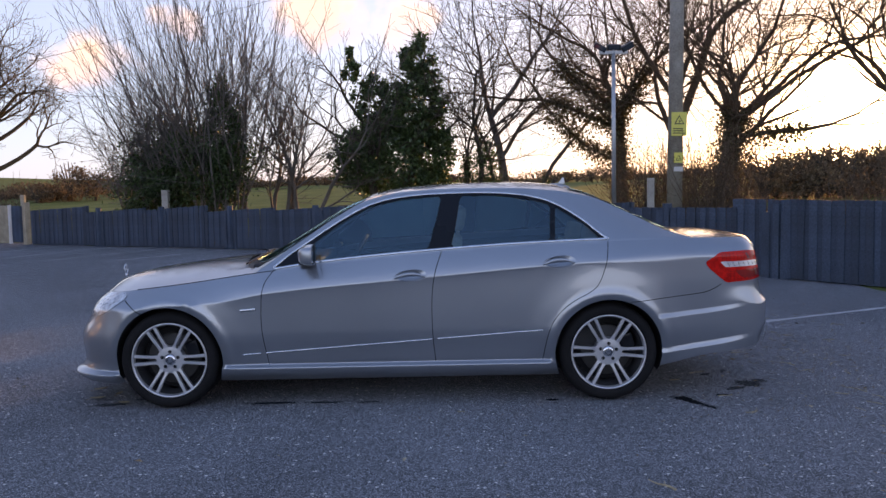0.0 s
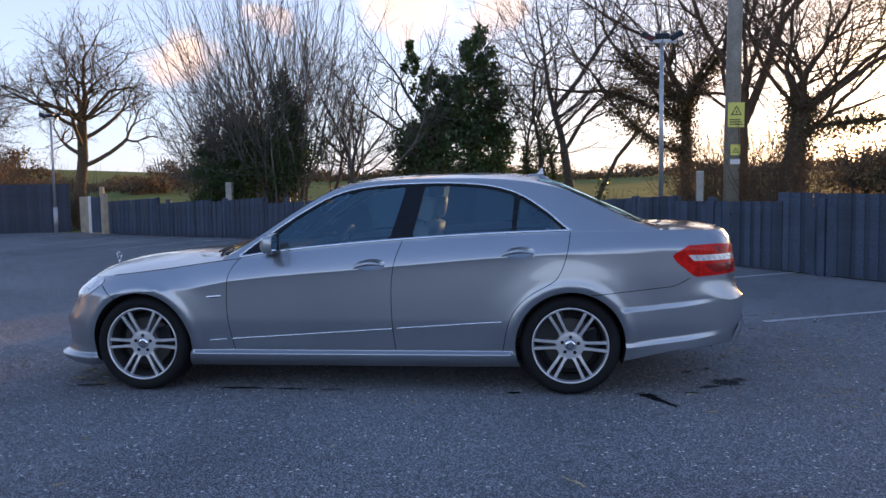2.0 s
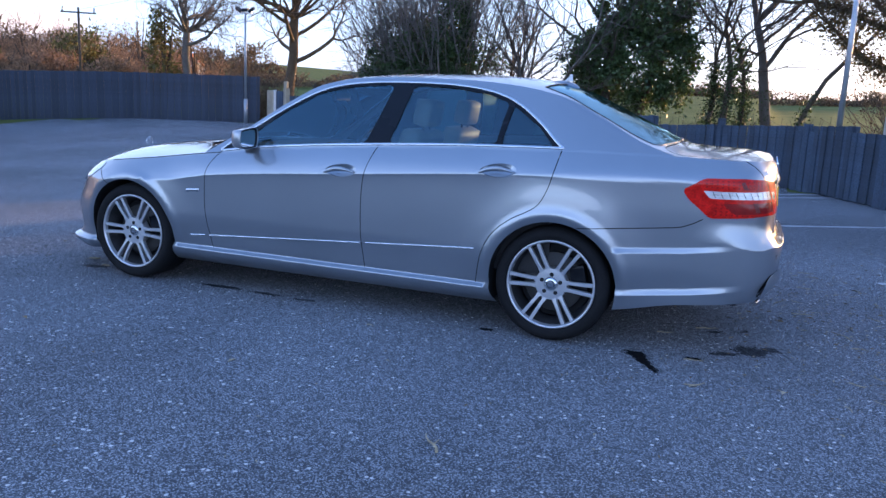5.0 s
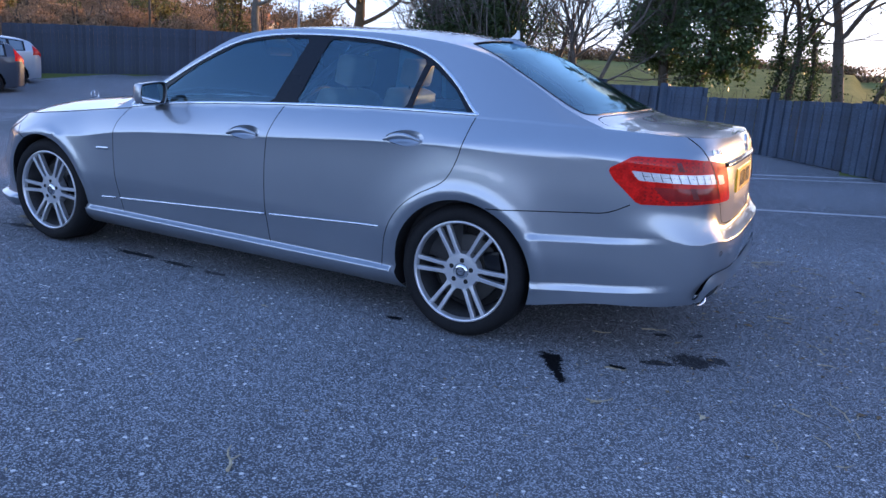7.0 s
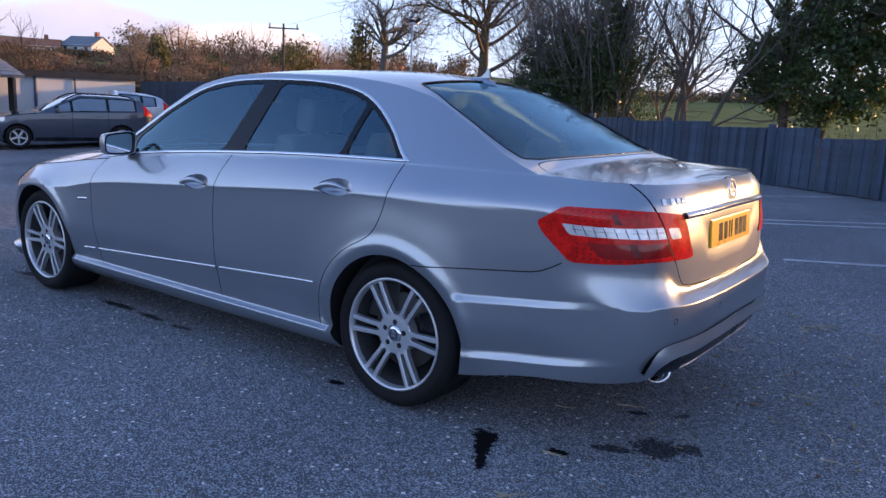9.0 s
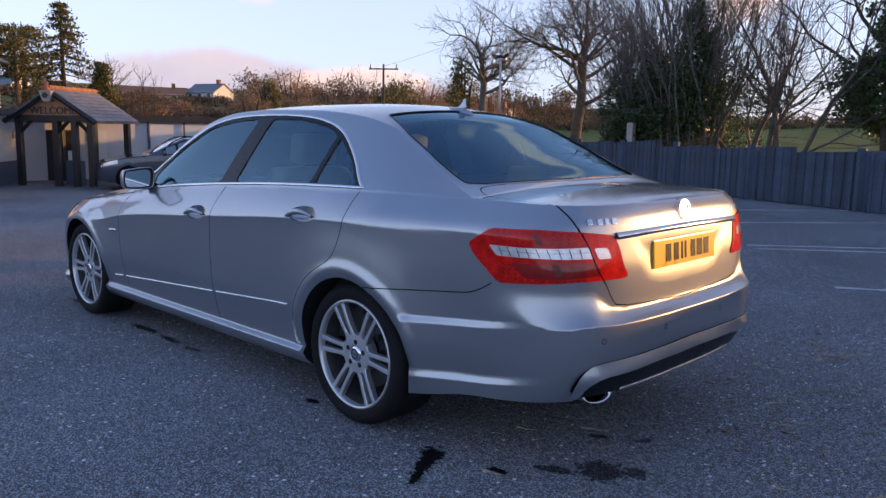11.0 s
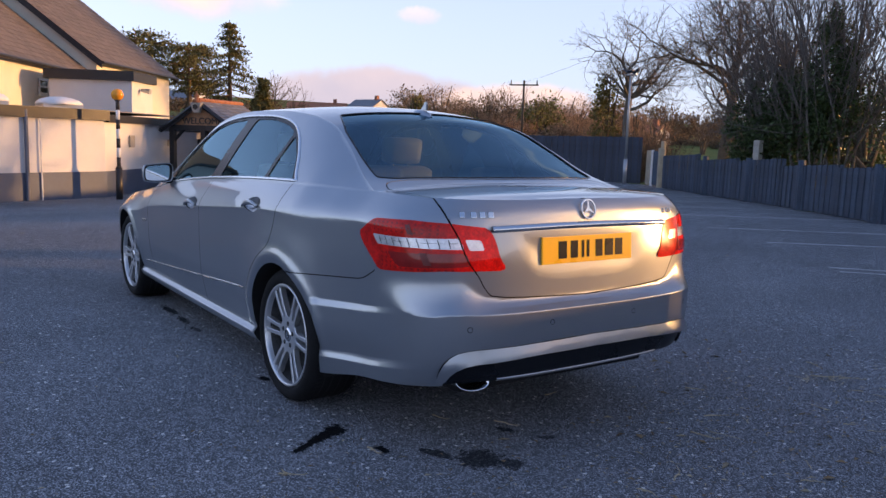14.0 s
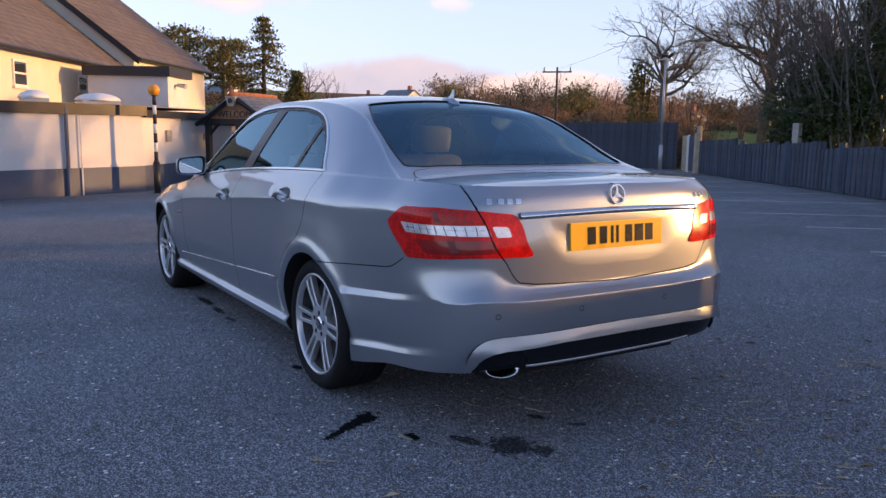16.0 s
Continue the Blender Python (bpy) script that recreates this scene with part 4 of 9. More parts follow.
two_storey("pub_range", "cream rendered two-storey range of the pub under a brown slate roof", ((-20.5, -1.9), (-32.3, 4.75)), (-0.4915, -0.871), 8.0, 3.75, 6.9, -0.8, CREAM_WALL, ((0.27, 0.34, 2.42, 3.26), (0.648, 0.71, 2.5, 3.08)), 16, 46)
two_storey("pub_gable_house", "cream two-storey house with a steep brown slate roof and white gable", ((-32.2, 5.3), (-39.3, 10.4)), (-0.58, -0.81), 11.0, 4.3, 8.5, -0.8, CREAM_WALL, ((0.10, 0.20, 2.9, 3.9), (0.34, 0.44, 2.9, 3.9)), 18, 40)


def roof_box():
    root = thing("stair_box", "white flat-roofed upper box with a black roof edge on the pub", "building", kind="structure")
    o = [(-26.7, 2.55), (-25.2, 5.0), (-27.0, 6.2), (-29.5, 4.0)]
    part("wall", poly_prism(bmesh.new(), o, 1.2, 3.02), WHITE_WALL, root)
    part("fascia", poly_prism(bmesh.new(), [(-26.6, 2.35), (-25.0, 5.02), (-26.9, 6.35), (-29.6, 4.0)], 3.02, 3.36), BLACK_PAINT, root)
    lamp = bmesh.new()
    cyl(lamp, (-25.85, 5.5, 2.75), (-25.6, 5.75, 2.7), 0.06, 0.1, sides=10)
    part("wall_lamp", lamp, GALV, root)
    return root


roof_box()




def far_house(x, y, z, w, dpt, h, rz, roof, wall, label, ridge=None):
    root = thing("far_house", label, "house", Matrix.Translation((x, y, z)) @ Matrix.Rotation(rz, 4, "Z"), group="houses on the hillside")
    hr = ridge or h * 0.6
    bm = bmesh.new()
    box(bm, (-w / 2, -dpt / 2, -2), (w / 2, dpt / 2, h))
    part("wall", bm, wall, root)
    for sx_ in (-1, 1):
        gb = bmesh.new()
        gb.faces.new([gb.verts.new(v) for v in ((sx_ * w / 2 * 0.995, -dpt / 2, h), (sx_ * w / 2 * 0.995, dpt / 2, h), (sx_ * w / 2 * 0.995, 0, h + hr))])
        part("gable", gb, wall, root)
    rb = bmesh.new()
    for s in (-1, 1):
        quad_slab(rb, ((-w / 2 - 0.3, s * (dpt / 2 + 0.4), h - 0.3), (w / 2 + 0.3, s * (dpt / 2 + 0.4), h - 0.3), (w / 2 + 0.3, 0, h + hr + 0.1), (-w / 2 - 0.3, 0, h + hr + 0.1)), 0.12)
    part("roof", rb, roof, root)
    for i in range(3):
        for zz in (h * 0.25, h * 0.68):
            wx = -w / 2 + w * (i + 0.5) / 3
            for s in (-1, 1):
                win = part("window", boxed((wx - 0.55, s * (dpt / 2 + 0.02) - 0.05, zz - 0.6), (wx + 0.55, s * (dpt / 2 + 0.02) + 0.05, zz + 0.6)), WHITE_PAINT, root, "white framed window")
                part("pane", boxed((wx - 0.45, s * (dpt / 2 + 0.06) - 0.04, zz - 0.5), (wx + 0.45, s * (dpt / 2 + 0.06) + 0.04, zz + 0.5)), WINDOW_GLASS, win)
    ch = part("chimney", boxed((w * 0.28, -0.4, h + hr * 0.5), (w * 0.28 + 0.8, 0.4, h + hr + 1.0), 0.03), BRICK_RED, root, "red brick chimney")
    return root


far_house(-170, 97, 5.6, 8.5, 7, 3.2, 0.3, SLATE_GREY, WHITE_WALL, "white gabled house with a grey slate roof on the hillside")
far_house(-176, 86, 5.4, 14, 7, 2.6, 1.0, TERRACOTTA, CREAM_WALL, "cream house with a red tiled roof among winter trees")
far_house(-186, 57, 5.6, 9, 7, 3.4, 0.5, SLATE_GREY, WHITE_WALL, "white rendered house with a slate roof behind the pub")
far_house(-76, 90, 1.2, 7, 6, 2.0, 0.2, TERRACOTTA, CREAM_WALL, "low cream house with a red roof beyond the fence")

# ---- poles, lamps and signs ----
def beacon():
    x, y = -17.87, 2.82
    z = -0.66
    root = thing("crossing_beacon", "black and white banded beacon post topped by an amber globe", "beacon", Matrix.Translation((x, y, z)))
    H = 2.72
    n = 7
    for i in range(n):
        z0 = 0.95 + (H - 0.95) * i / n
        bm = bmesh.new()
        cyl(bm, (0, 0, z0), (0, 0, 0.95 + (H - 0.95) * (i + 1) / n), 0.052, sides=16)
        part("band", bm, BLACK_PAINT if i % 2 == 0 else WHITE_PAINT, root, "black painted band" if i % 2 == 0 else "white painted band", True)
    bm = bmesh.new()
    cyl(bm, (0, 0, 0), (0, 0, 0.9), 0.09, sides=16)
    cyl(bm, (0, 0, 0.9), (0, 0, 0.98), 0.09, 0.055, sides=16)
    part("base_sleeve", bm, BLACK_PAINT, root, "thick black base sleeve", True)
    bm = bmesh.new()
    bmesh.ops.create_uvsphere(bm, u_segments=24, v_segments=16, radius=0.16, matrix=Matrix.Translation((0, 0, H + 0.15)))
    part("globe", bm, AMBER, root, "amber plastic globe", True)
    bm = bmesh.new()
    cyl(bm, (0, 0, H - 0.03), (0, 0, H + 0.03), 0.05, 0.1, sides=16)
    part("collar", bm, BLACK_PAINT, root, smooth=True)


beacon()


def flood_pole(x, y, h, lean, heads, label):
    """A slim steel lighting column with floodlights on a crossbar."""
    root = thing("lighting_column", label, "lamp post", Matrix.Translation((x, y, gz(x, y))) @ Matrix.Rotation(lean, 4, "Y"))
    bm = bmesh.new()
    cyl(bm, (0, 0, 0), (0, 0, 0.85), 0.068, sides=16)
    part("base_sleeve", bm, GALV, root, smooth=True)
    bm = bmesh.new()
    cyl(bm, (0, 0, 0.85), (0, 0, h), 0.045, 0.036, sides=16)
    part("column", bm, GALV, root, smooth=True)
    if heads:
        bm = bmesh.new()
        box(bm, (-0.26, -0.03, h - 0.04), (0.26, 0.03, h + 0.02), 0.008)
        part("crossbar", bm, GALV, root)
        for k, tilt in ((-0.25, 0.5), (0.0, 0.0), (0.25, -0.5)):
            m = Matrix.Translation((k, 0, h + 0.09)) @ Matrix.Rotation(tilt, 4, "Y") @ Matrix.Rotation(0.3, 4, "X")
            hd = part("floodlight", boxed((-0.12, -0.06, -0.05), (0.12, 0.06, 0.05), 0.012, m), BLACK_PAINT, root, "dark boxed floodlight")
            part("lens", boxed((-0.105, -0.066, -0.04), (0.105, -0.061, 0.04), 0.0, m), WINDOW_GLASS, hd)
            bm = bmesh.new()
            cyl(bm, (k, 0, h), (k, 0, h + 0.05), 0.015, sides=6)
            part("bracket", bm, GALV, root)
    return root


flood_pole(3.62, 9.0, 3.9, 0.0, True, "slim grey steel lighting column with three floodlights by the fence")
flood_pole(-14.25, 18.75, 3.75, 0.0, True, "slim grey steel lighting column at the corner of the tall fence")


POLE_WOOD = surf("weathered_pole_wood", (0.20, 0.175, 0.14), rough=0.85, scale=3.0, fine=30.0, bump=0.5, dist=0.01, col2=(0.34, 0.31, 0.26))


def wood_pole():
    x, y = 5.38, 11.15
    root = thing("electricity_pole", "weathered wooden electricity pole with yellow warning plates", "utility pole", Matrix.Translation((x, y, gz(x, y) - 0.1)) @ Matrix.Rotation(radians(0.6), 4, "Y"))
    bm = bmesh.new()
    cyl(bm, (0, 0, 0), (0, 0, 8.2), 0.165, 0.135, sides=20)
    part("pole", bm, POLE_WOOD, root, smooth=True)
    face = Matrix.Rotation(radians(8), 4, "Z")
    for name, z0, z1, w, tri in (("danger_plate", 2.55, 3.05, 0.17, 0.14), ("number_plate_small", 1.98, 2.2, 0.1, 0.08)):
        name = "warning_plate"
        pl = part(name, boxed((-w, -0.19, z0), (w, -0.175, z1), 0.004, face), YELLOW_SIGN, root, "yellow warning plate")
        bm = bmesh.new()
        zc = z1 - tri - 0.03
        outer = [Vector((tri * 0.95 * math.cos(a), -0.192, zc + tri * 0.95 * math.sin(a) - 0.02)) for a in (radians(90), radians(210), radians(330))]
        inner = [Vector((0, -0.192, zc - 0.02)) + (o - Vector((0, -0.192, zc - 0.02))) * 0.72 for o in outer]
        ov, iv = [bm.verts.new(face @ p) for p in outer], [bm.verts.new(face @ p) for p in inner]
        for i in range(3):
            bm.faces.new((ov[i], ov[(i + 1) % 3], iv[(i + 1) % 3], iv[i]))
        bolt = [(0.1, 0.42), (-0.22, -0.05), (0.02, -0.02), (-0.08, -0.5), (0.24, 0.1), (0.0, 0.08)]
        bm.faces.new([bm.verts.new(face @ Vector((bx * tri, -0.193, zc - 0.02 + by * tri * 0.7))) for bx, by in bolt])
        bmesh.ops.recalc_face_normals(bm, faces=bm.faces)
        part("symbol", bm, BLACK_PAINT, pl)
        if z1 - z0 > 0.3:
            for i in range(3):
                part("text_bar", boxed((-w * 0.8, -0.194, z0 + 0.05 + i * 0.045), (w * (0.8 - 0.15 * i), -0.191, z0 + 0.07 + i * 0.045), 0, face), BLACK_PAINT, pl)
    part("pole_band", boxed((-0.1, -0.186, 1.8), (0.1, -0.17, 1.9), 0.003, face), WHITE_PAINT, root, "pale identification strip")
    return root


wood_pole()


def tele_pole(x, y, h, label):
    g = gz(x, y)
    root = thing("telegraph_pole", label, "utility pole", Matrix.Translation((x, y, g)))
    bm = bmesh.new()
    cyl(bm, (0, 0, 0), (0, 0, h), 0.09, 0.06, sides=10)
    part("pole", bm, BARK, root, smooth=True)
    part("crossarm", boxed((-0.9, -0.035, h - 0.31), (0.9, 0.035, h - 0.23), 0.01, Matrix.Rotation(0.7, 4, "Z")), BARK, root)
    for k in (-0.8, 0.0, 0.8):
        bm = bmesh.new()
        p = Matrix.Rotation(0.7, 4, "Z") @ Vector((k, 0, h - 0.23))
        cyl(bm, p, p + Vector((0, 0, 0.25)), 0.05, 0.03, sides=8)
        part("insulator", bm, CONCRETE, root)
    return root


TELE_H = 5.1 - gz(-33.15, 30.14)
tele_pole(-33.15, 30.14, TELE_H, "slim telegraph pole with a crossarm beyond the car park")


def cable(points, r, label):
    cu = bpy.data.curves.new("overhead_cable", "CURVE")
    cu.dimensions, cu.bevel_depth, cu.bevel_resolution = "3D", r, 1
    sp = cu.splines.new("POLY")
    n = 24
    a, b = Vector(points[0]), Vector(points[1])
    sp.points.add(n)
    for i in range(n + 1):
        k = i / n
        p = a.lerp(b, k) - Vector((0, 0, 4 * points[2] * k * (1 - k)))
        sp.points[i].co = (*p, 1)
    cu.materials.append(BLACK_PAINT)
    return tagged(new("overhead_cable", cu), label, "cable")


cable(((5.4, 11.15, 7.7), (-33.0, 30.1, 5.0), 0.6), 0.006, "thin black overhead cable between the two poles")


# ---- trees ----
DRY_IVY = leafy(by_island(surf("dry_ivy", (0.07, 0.062, 0.03), rough=0.6, scale=2.0, fine=20.0, bump=0.0, col2=(0.15, 0.12, 0.055)), 0.45))

def branch_out(rng, p, d, r, o, out):
    """Grows one stem: runs of bent pieces that fork until the wood is twig thin, as (from, to, radius, radius, level)."""
    big = r
    todo = [(p.copy(), d.normalized(), r)]
    while todo and len(out) < 16000:
        p, d, r = todo.pop(0)
        fine = r / big
        step = o["seg"] * (0.28 + 0.72 * fine**0.6)
        runs = rng.randint(*o["run"]) + (o["bare"] if r == big else 0)
        for _ in range(runs):
            b = o["bend"] * (0.35 if fine > 0.7 and big > 0.09 else 1.0)
            d = (d + Vector((rng.gauss(0, b), rng.gauss(0, b), rng.gauss(0, b) + o["lift"]))).normalized()
            q = p + d * step * rng.uniform(0.8, 1.2)
            out.append((p, q, max(r, o["least"]), max(r * 0.97, o["least"]), 0 if fine > 0.62 else 1 if fine > 0.2 else 2))
            p, r = q, r * 0.97
            if fine < 0.8 and r > o["tip"] * 1.4 and rng.random() < o["side"]:
                todo.append((p, turned(rng, d, rng.uniform(35, 75)), r * rng.uniform(0.35, 0.6)))
        if r < o["tip"]:
            continue
        ax = d.orthogonal().normalized()
        ax.rotate(Matrix.Rotation(rng.uniform(0, 2 * math.pi), 3, d))
        for sign, angle, k in ((1, o["a1"], o["k1"]), (-1, o["a2"], o["k2"])):
            c = d.copy()
            c.rotate(Matrix.Rotation(sign * radians(rng.uniform(*angle)), 3, ax))
            todo.append((p, c, r * k * rng.uniform(0.93, 1.07)))


def turned(rng, d, deg):
    """d turned by an angle about a chance axis."""
    ax = d.orthogonal().normalized()
    ax.rotate(Matrix.Rotation(rng.uniform(0, 2 * math.pi), 3, d))
    c = d.copy()
    c.rotate(Matrix.Rotation(radians(deg), 3, ax))
    return c


def tube_mesh(name, segs, material, sides):
    """All limbs of a kind as one mesh of tapered tubes."""
    if not segs:
        return None
    A = np.array([s[0] for s in segs])
    B = np.array([s[1] for s in segs])
    ra, rb = np.array([s[2] for s in segs]), np.array([s[3] for s in segs])
    T = B - A
    T /= np.maximum(np.linalg.norm(T, axis=1, keepdims=True), 1e-9)
    ref = np.where(np.abs(T[:, 2:3]) > 0.9, np.array([[1.0, 0, 0]]), np.array([[0, 0, 1.0]]))
    U = np.cross(T, ref)
    U /= np.linalg.norm(U, axis=1, keepdims=True)
    V = np.cross(T, U)
    ang = 2 * np.pi * np.arange(sides) / sides
    ring = U[:, None] * np.cos(ang)[None, :, None] + V[:, None] * np.sin(ang)[None, :, None]
    lo = A[:, None] + ring * ra[:, None, None]
    hi = B[:, None] + T[:, None] * (rb * 0.3)[:, None, None] + ring * rb[:, None, None]
    co = np.concatenate([lo, hi], 1).reshape(-1, 3)
    n = len(segs)
    base = (np.arange(n) * 2 * sides)[:, None]
    i = np.arange(sides)
    j = (i + 1) % sides
    quads = np.stack([base + i, base + j, base + j + sides, base + i + sides], -1).reshape(-1, 4)
    me = bpy.data.meshes.new(name)
    me.vertices.add(len(co))
    me.vertices.foreach_set("co", co.ravel())
    me.loops.add(quads.size)
    me.loops.foreach_set("vertex_index", quads.ravel().astype(np.int32))
    me.polygons.add(len(quads))
    me.polygons.foreach_set("loop_start", np.arange(0, quads.size, 4, dtype=np.int32))
    me.polygons.foreach_set("use_smooth", np.ones(len(quads), bool))
    me.materials.append(material)
    me.update(calc_edges=True)
    return me


def leaf_mesh(name, P, size, material, seed, long=1.5, droop=0.0):
    """Many small folded leaves at the given places."""
    g = np.random.default_rng(seed)
    n = len(P)
    a = g.normal(size=(n, 3))
    a[:, 2] -= droop
    a /= np.linalg.norm(a, axis=1, keepdims=True)
    b = np.cross(a, g.normal(size=(n, 3)))
    b /= np.maximum(np.linalg.norm(b, axis=1, keepdims=True), 1e-9)
    c = np.cross(a, b)
    s = size * g.uniform(0.6, 1.3, (n, 1))
    tip, mid = P + a * s * long, P + a * s * long * 0.45
    co = np.stack([P, mid + b * s * 0.5 + c * s * 0.12, tip, mid - b * s * 0.5 + c * s * 0.12], 1).reshape(-1, 3)
    k = (np.arange(n) * 4)[:, None]
    tris = np.concatenate([k + [0, 1, 2], k + [0, 2, 3]], 1).reshape(-1, 3)
    me = bpy.data.meshes.new(name)
    me.vertices.add(len(co))
    me.vertices.foreach_set("co", co.ravel())
    me.loops.add(tris.size)
    me.loops.foreach_set("vertex_index", tris.ravel().astype(np.int32))
    me.polygons.add(len(tris))
    me.polygons.foreach_set("loop_start", np.arange(0, tris.size, 3, dtype=np.int32))
    me.materials.append(material)
    me.update(calc_edges=True)
    return me


def tree(label, x, y, stems, tall, o, seed, bark, ivy=(), blobs=(), leaf=None, leaf_size=0.06, z=None, name="bare_tree"):
    """stems: (base x, y, z, direction x, y, z, radius). tall: height of the crown's top. ivy: (stem heights from, to, spread, count). blobs: (x, y, z, rx, ry, rz, count) of leaves."""
    rng = random.Random(seed)
    g = np.random.default_rng(seed)
    root = thing(name, label, "tree", Matrix.Translation((x, y, (gz(x, y) if z is None else z) - 0.05)))
    segs = []
    for k, (ox, oy, oz, dx, dy, dz, r, *reach) in enumerate(stems):
        own = []
        if oz > 0:
            near = min((q for q in segs if q[5] == 0 and q[4] == 0), key=lambda q: abs(q[1].z - oz))
            ox, oy, oz = near[1]
        branch_out(rng, Vector((ox, oy, oz)), Vector((dx, dy, dz)), r, o, own)
        if oz < 0.01:
            f = tall * rng.uniform(0.86, 1.0) / max(max(q[1].z for q in own), 0.1)
        base = Vector((ox, oy, oz))
        if reach:
            f = reach[0] / max(max((q[1] - base).length for q in own), 0.1)
        segs += [(base + (a - base) * f, base + (b - base) * f, ra, rb, lv, k) for a, b, ra, rb, lv in own]
    for stem in sorted({s[5] for s in segs}):
        ob = new("trunk" if len(stems) < 7 else "stem", tube_mesh("trunk", [s for s in segs if s[4] == 0 and s[5] == stem], bark, 9))
        ob.parent = root
    for nm, pick, sides in (("limb_tier", lambda s: s[4] == 1, 5), ("twig_tier", lambda s: s[4] >= 2, 3)):
        me = tube_mesh(nm, [s for s in segs if pick(s)], bark, sides)
        if me:
            ob = new(nm, me)
            ob.parent = root
            ob["kind"] = "stuff"
    pts = []
    for z0, z1, spread, count in ivy:
        near = [s for s in segs if s[4] <= (1 if len(stems) > 10 else 0) and z0 <= s[0].z <= z1 and math.hypot(s[0].x, s[0].y) < 2.2]
        if near:
            idx = g.integers(0, len(near), count)
            A = np.array([near[i][0] for i in idx])
            B = np.array([near[i][1] for i in idx])
            pts.append(A + (B - A) * g.uniform(0, 1, (count, 1)) + g.normal(size=(count, 3)) * spread)
    for bx, by, bz, rx, ry, rz, count in blobs:
        m = max(6, count // 75)
        cen = g.normal(size=(m, 3))
        cen /= np.linalg.norm(cen, axis=1, keepdims=True)
        cen *= g.uniform(0.25, 1.0, (m, 1)) ** 0.5
        own = cen[g.integers(0, m, count)] + g.normal(size=(count, 3)) * 0.105
        pts.append(own * np.array([rx, ry, rz]) + np.array([bx, by, bz]))
    if pts:
        P = np.concatenate(pts)
        P = P[P[:, 2] > 0.05]
        ob = new("crown", leaf_mesh("crown", P, leaf_size, leaf or IVY, seed, droop=0.4))
        ob.parent = root
        ob["kind"] = "stuff"
        ob["label"] = "dense dark green leaves"
    return root


FAN = dict(seg=0.50, run=(2, 4), bare=1, bend=0.05, lift=0.02, side=0.22, a1=(2, 9), a2=(10, 26), k1=0.87, k2=0.55, tip=0.0048, least=0.0042)
OAK = dict(seg=0.85, run=(2, 3), bare=7, bend=0.15, lift=0.028, side=0.2, a1=(5, 20), a2=(28, 58), k1=0.84, k2=0.60, tip=0.0085, least=0.0085)
TALL = dict(seg=0.62, run=(2, 4), bare=4, bend=0.095, lift=0.025, side=0.24, a1=(4, 16), a2=(24, 52), k1=0.85, k2=0.55, tip=0.0055, least=0.005)

rng0 = random.Random(21)


def boughs(n, z0, z1, r0, r1, reach):
    """Side boughs up a trunk, shorter and steeper towards the top."""
    out = []
    for i in range(n):
        k, a = i / (n - 1), 2.4 * i + rng0.uniform(-0.4, 0.4)
        out.append((0, 0, z0 + (z1 - z0) * k, math.cos(a), math.sin(a), 0.25 + 0.7 * k, r0 + (r1 - r0) * k, reach * (1 - 0.4 * k) * rng0.uniform(0.8, 1.1)))
    return out




def clump(n, x0, x1, dy, lean, lean_x, r0, r1):
    """Stems of a coppiced clump, spreading as they rise."""
    out = []
    for _ in range(n):
        a, k = rng0.uniform(0, 2 * math.pi), lean * rng0.uniform(0.15, 1.0)
        out.append((rng0.uniform(x0, x1), rng0.uniform(-dy, dy), 0, k * math.cos(a) + lean_x, k * math.sin(a) * 0.7, 1.0, rng0.uniform(r0, r1)))
    return out


tree("tall coppiced bare tree of many thin stems with dark ivy", -5.95, 16.5, clump(42, -1.3, 0.7, 0.45, 0.5, -0.05, 0.020, 0.046), 8.8, FAN, 3, BARK_GREY, ivy=((0.2, 2.8, 0.22, 3500),), blobs=((0.30, -0.25, 2.8, 0.62, 0.6, 1.85, 11000), (-1.65, 0.0, 1.7, 1.0, 0.8, 1.1, 6000), (-0.6, 0.0, 1.9, 1.1, 0.8, 1.5, 8500)), leaf_size=0.055)
tree("low bushy bare tree with a dense mass of fine twigs", -8.3, 17.3, clump(26, -0.3, 1.3, 0.4, 0.55, -0.10, 0.022, 0.042), 5.4, dict(FAN, bend=0.10, side=0.34, a2=(18, 46)), 5, BARK_GREY, blobs=((0.5, 0, 1.1, 1.4, 0.7, 0.8, 4000), (0.6, 0, 2.6, 1.1, 0.7, 1.3, 6000)), leaf_size=0.05)
tree("bare multi-stemmed tree leaning over the pasture fence", -4.0, 17.3, [(-0.45, 0, 0, -0.16, 0.05, 1, 0.085), (-0.35, 0.1, 0, 0.10, 0.0, 1, 0.08), (0.1, 0, 0, 0.30, 0.05, 1, 0.09), (0.3, 0.1, 0, 0.34, -0.1, 1, 0.07), (0.0, 0.2, 0, -0.05, 0.1, 1, 0.06), (-0.6, 0.2, 0, -0.4, 0.1, 1, 0.07)], 6.8, dict(FAN, seg=0.55, bend=0.10, lift=0.05, side=0.24, a2=(18, 44), tip=0.0055), 8, BARK_GREY)
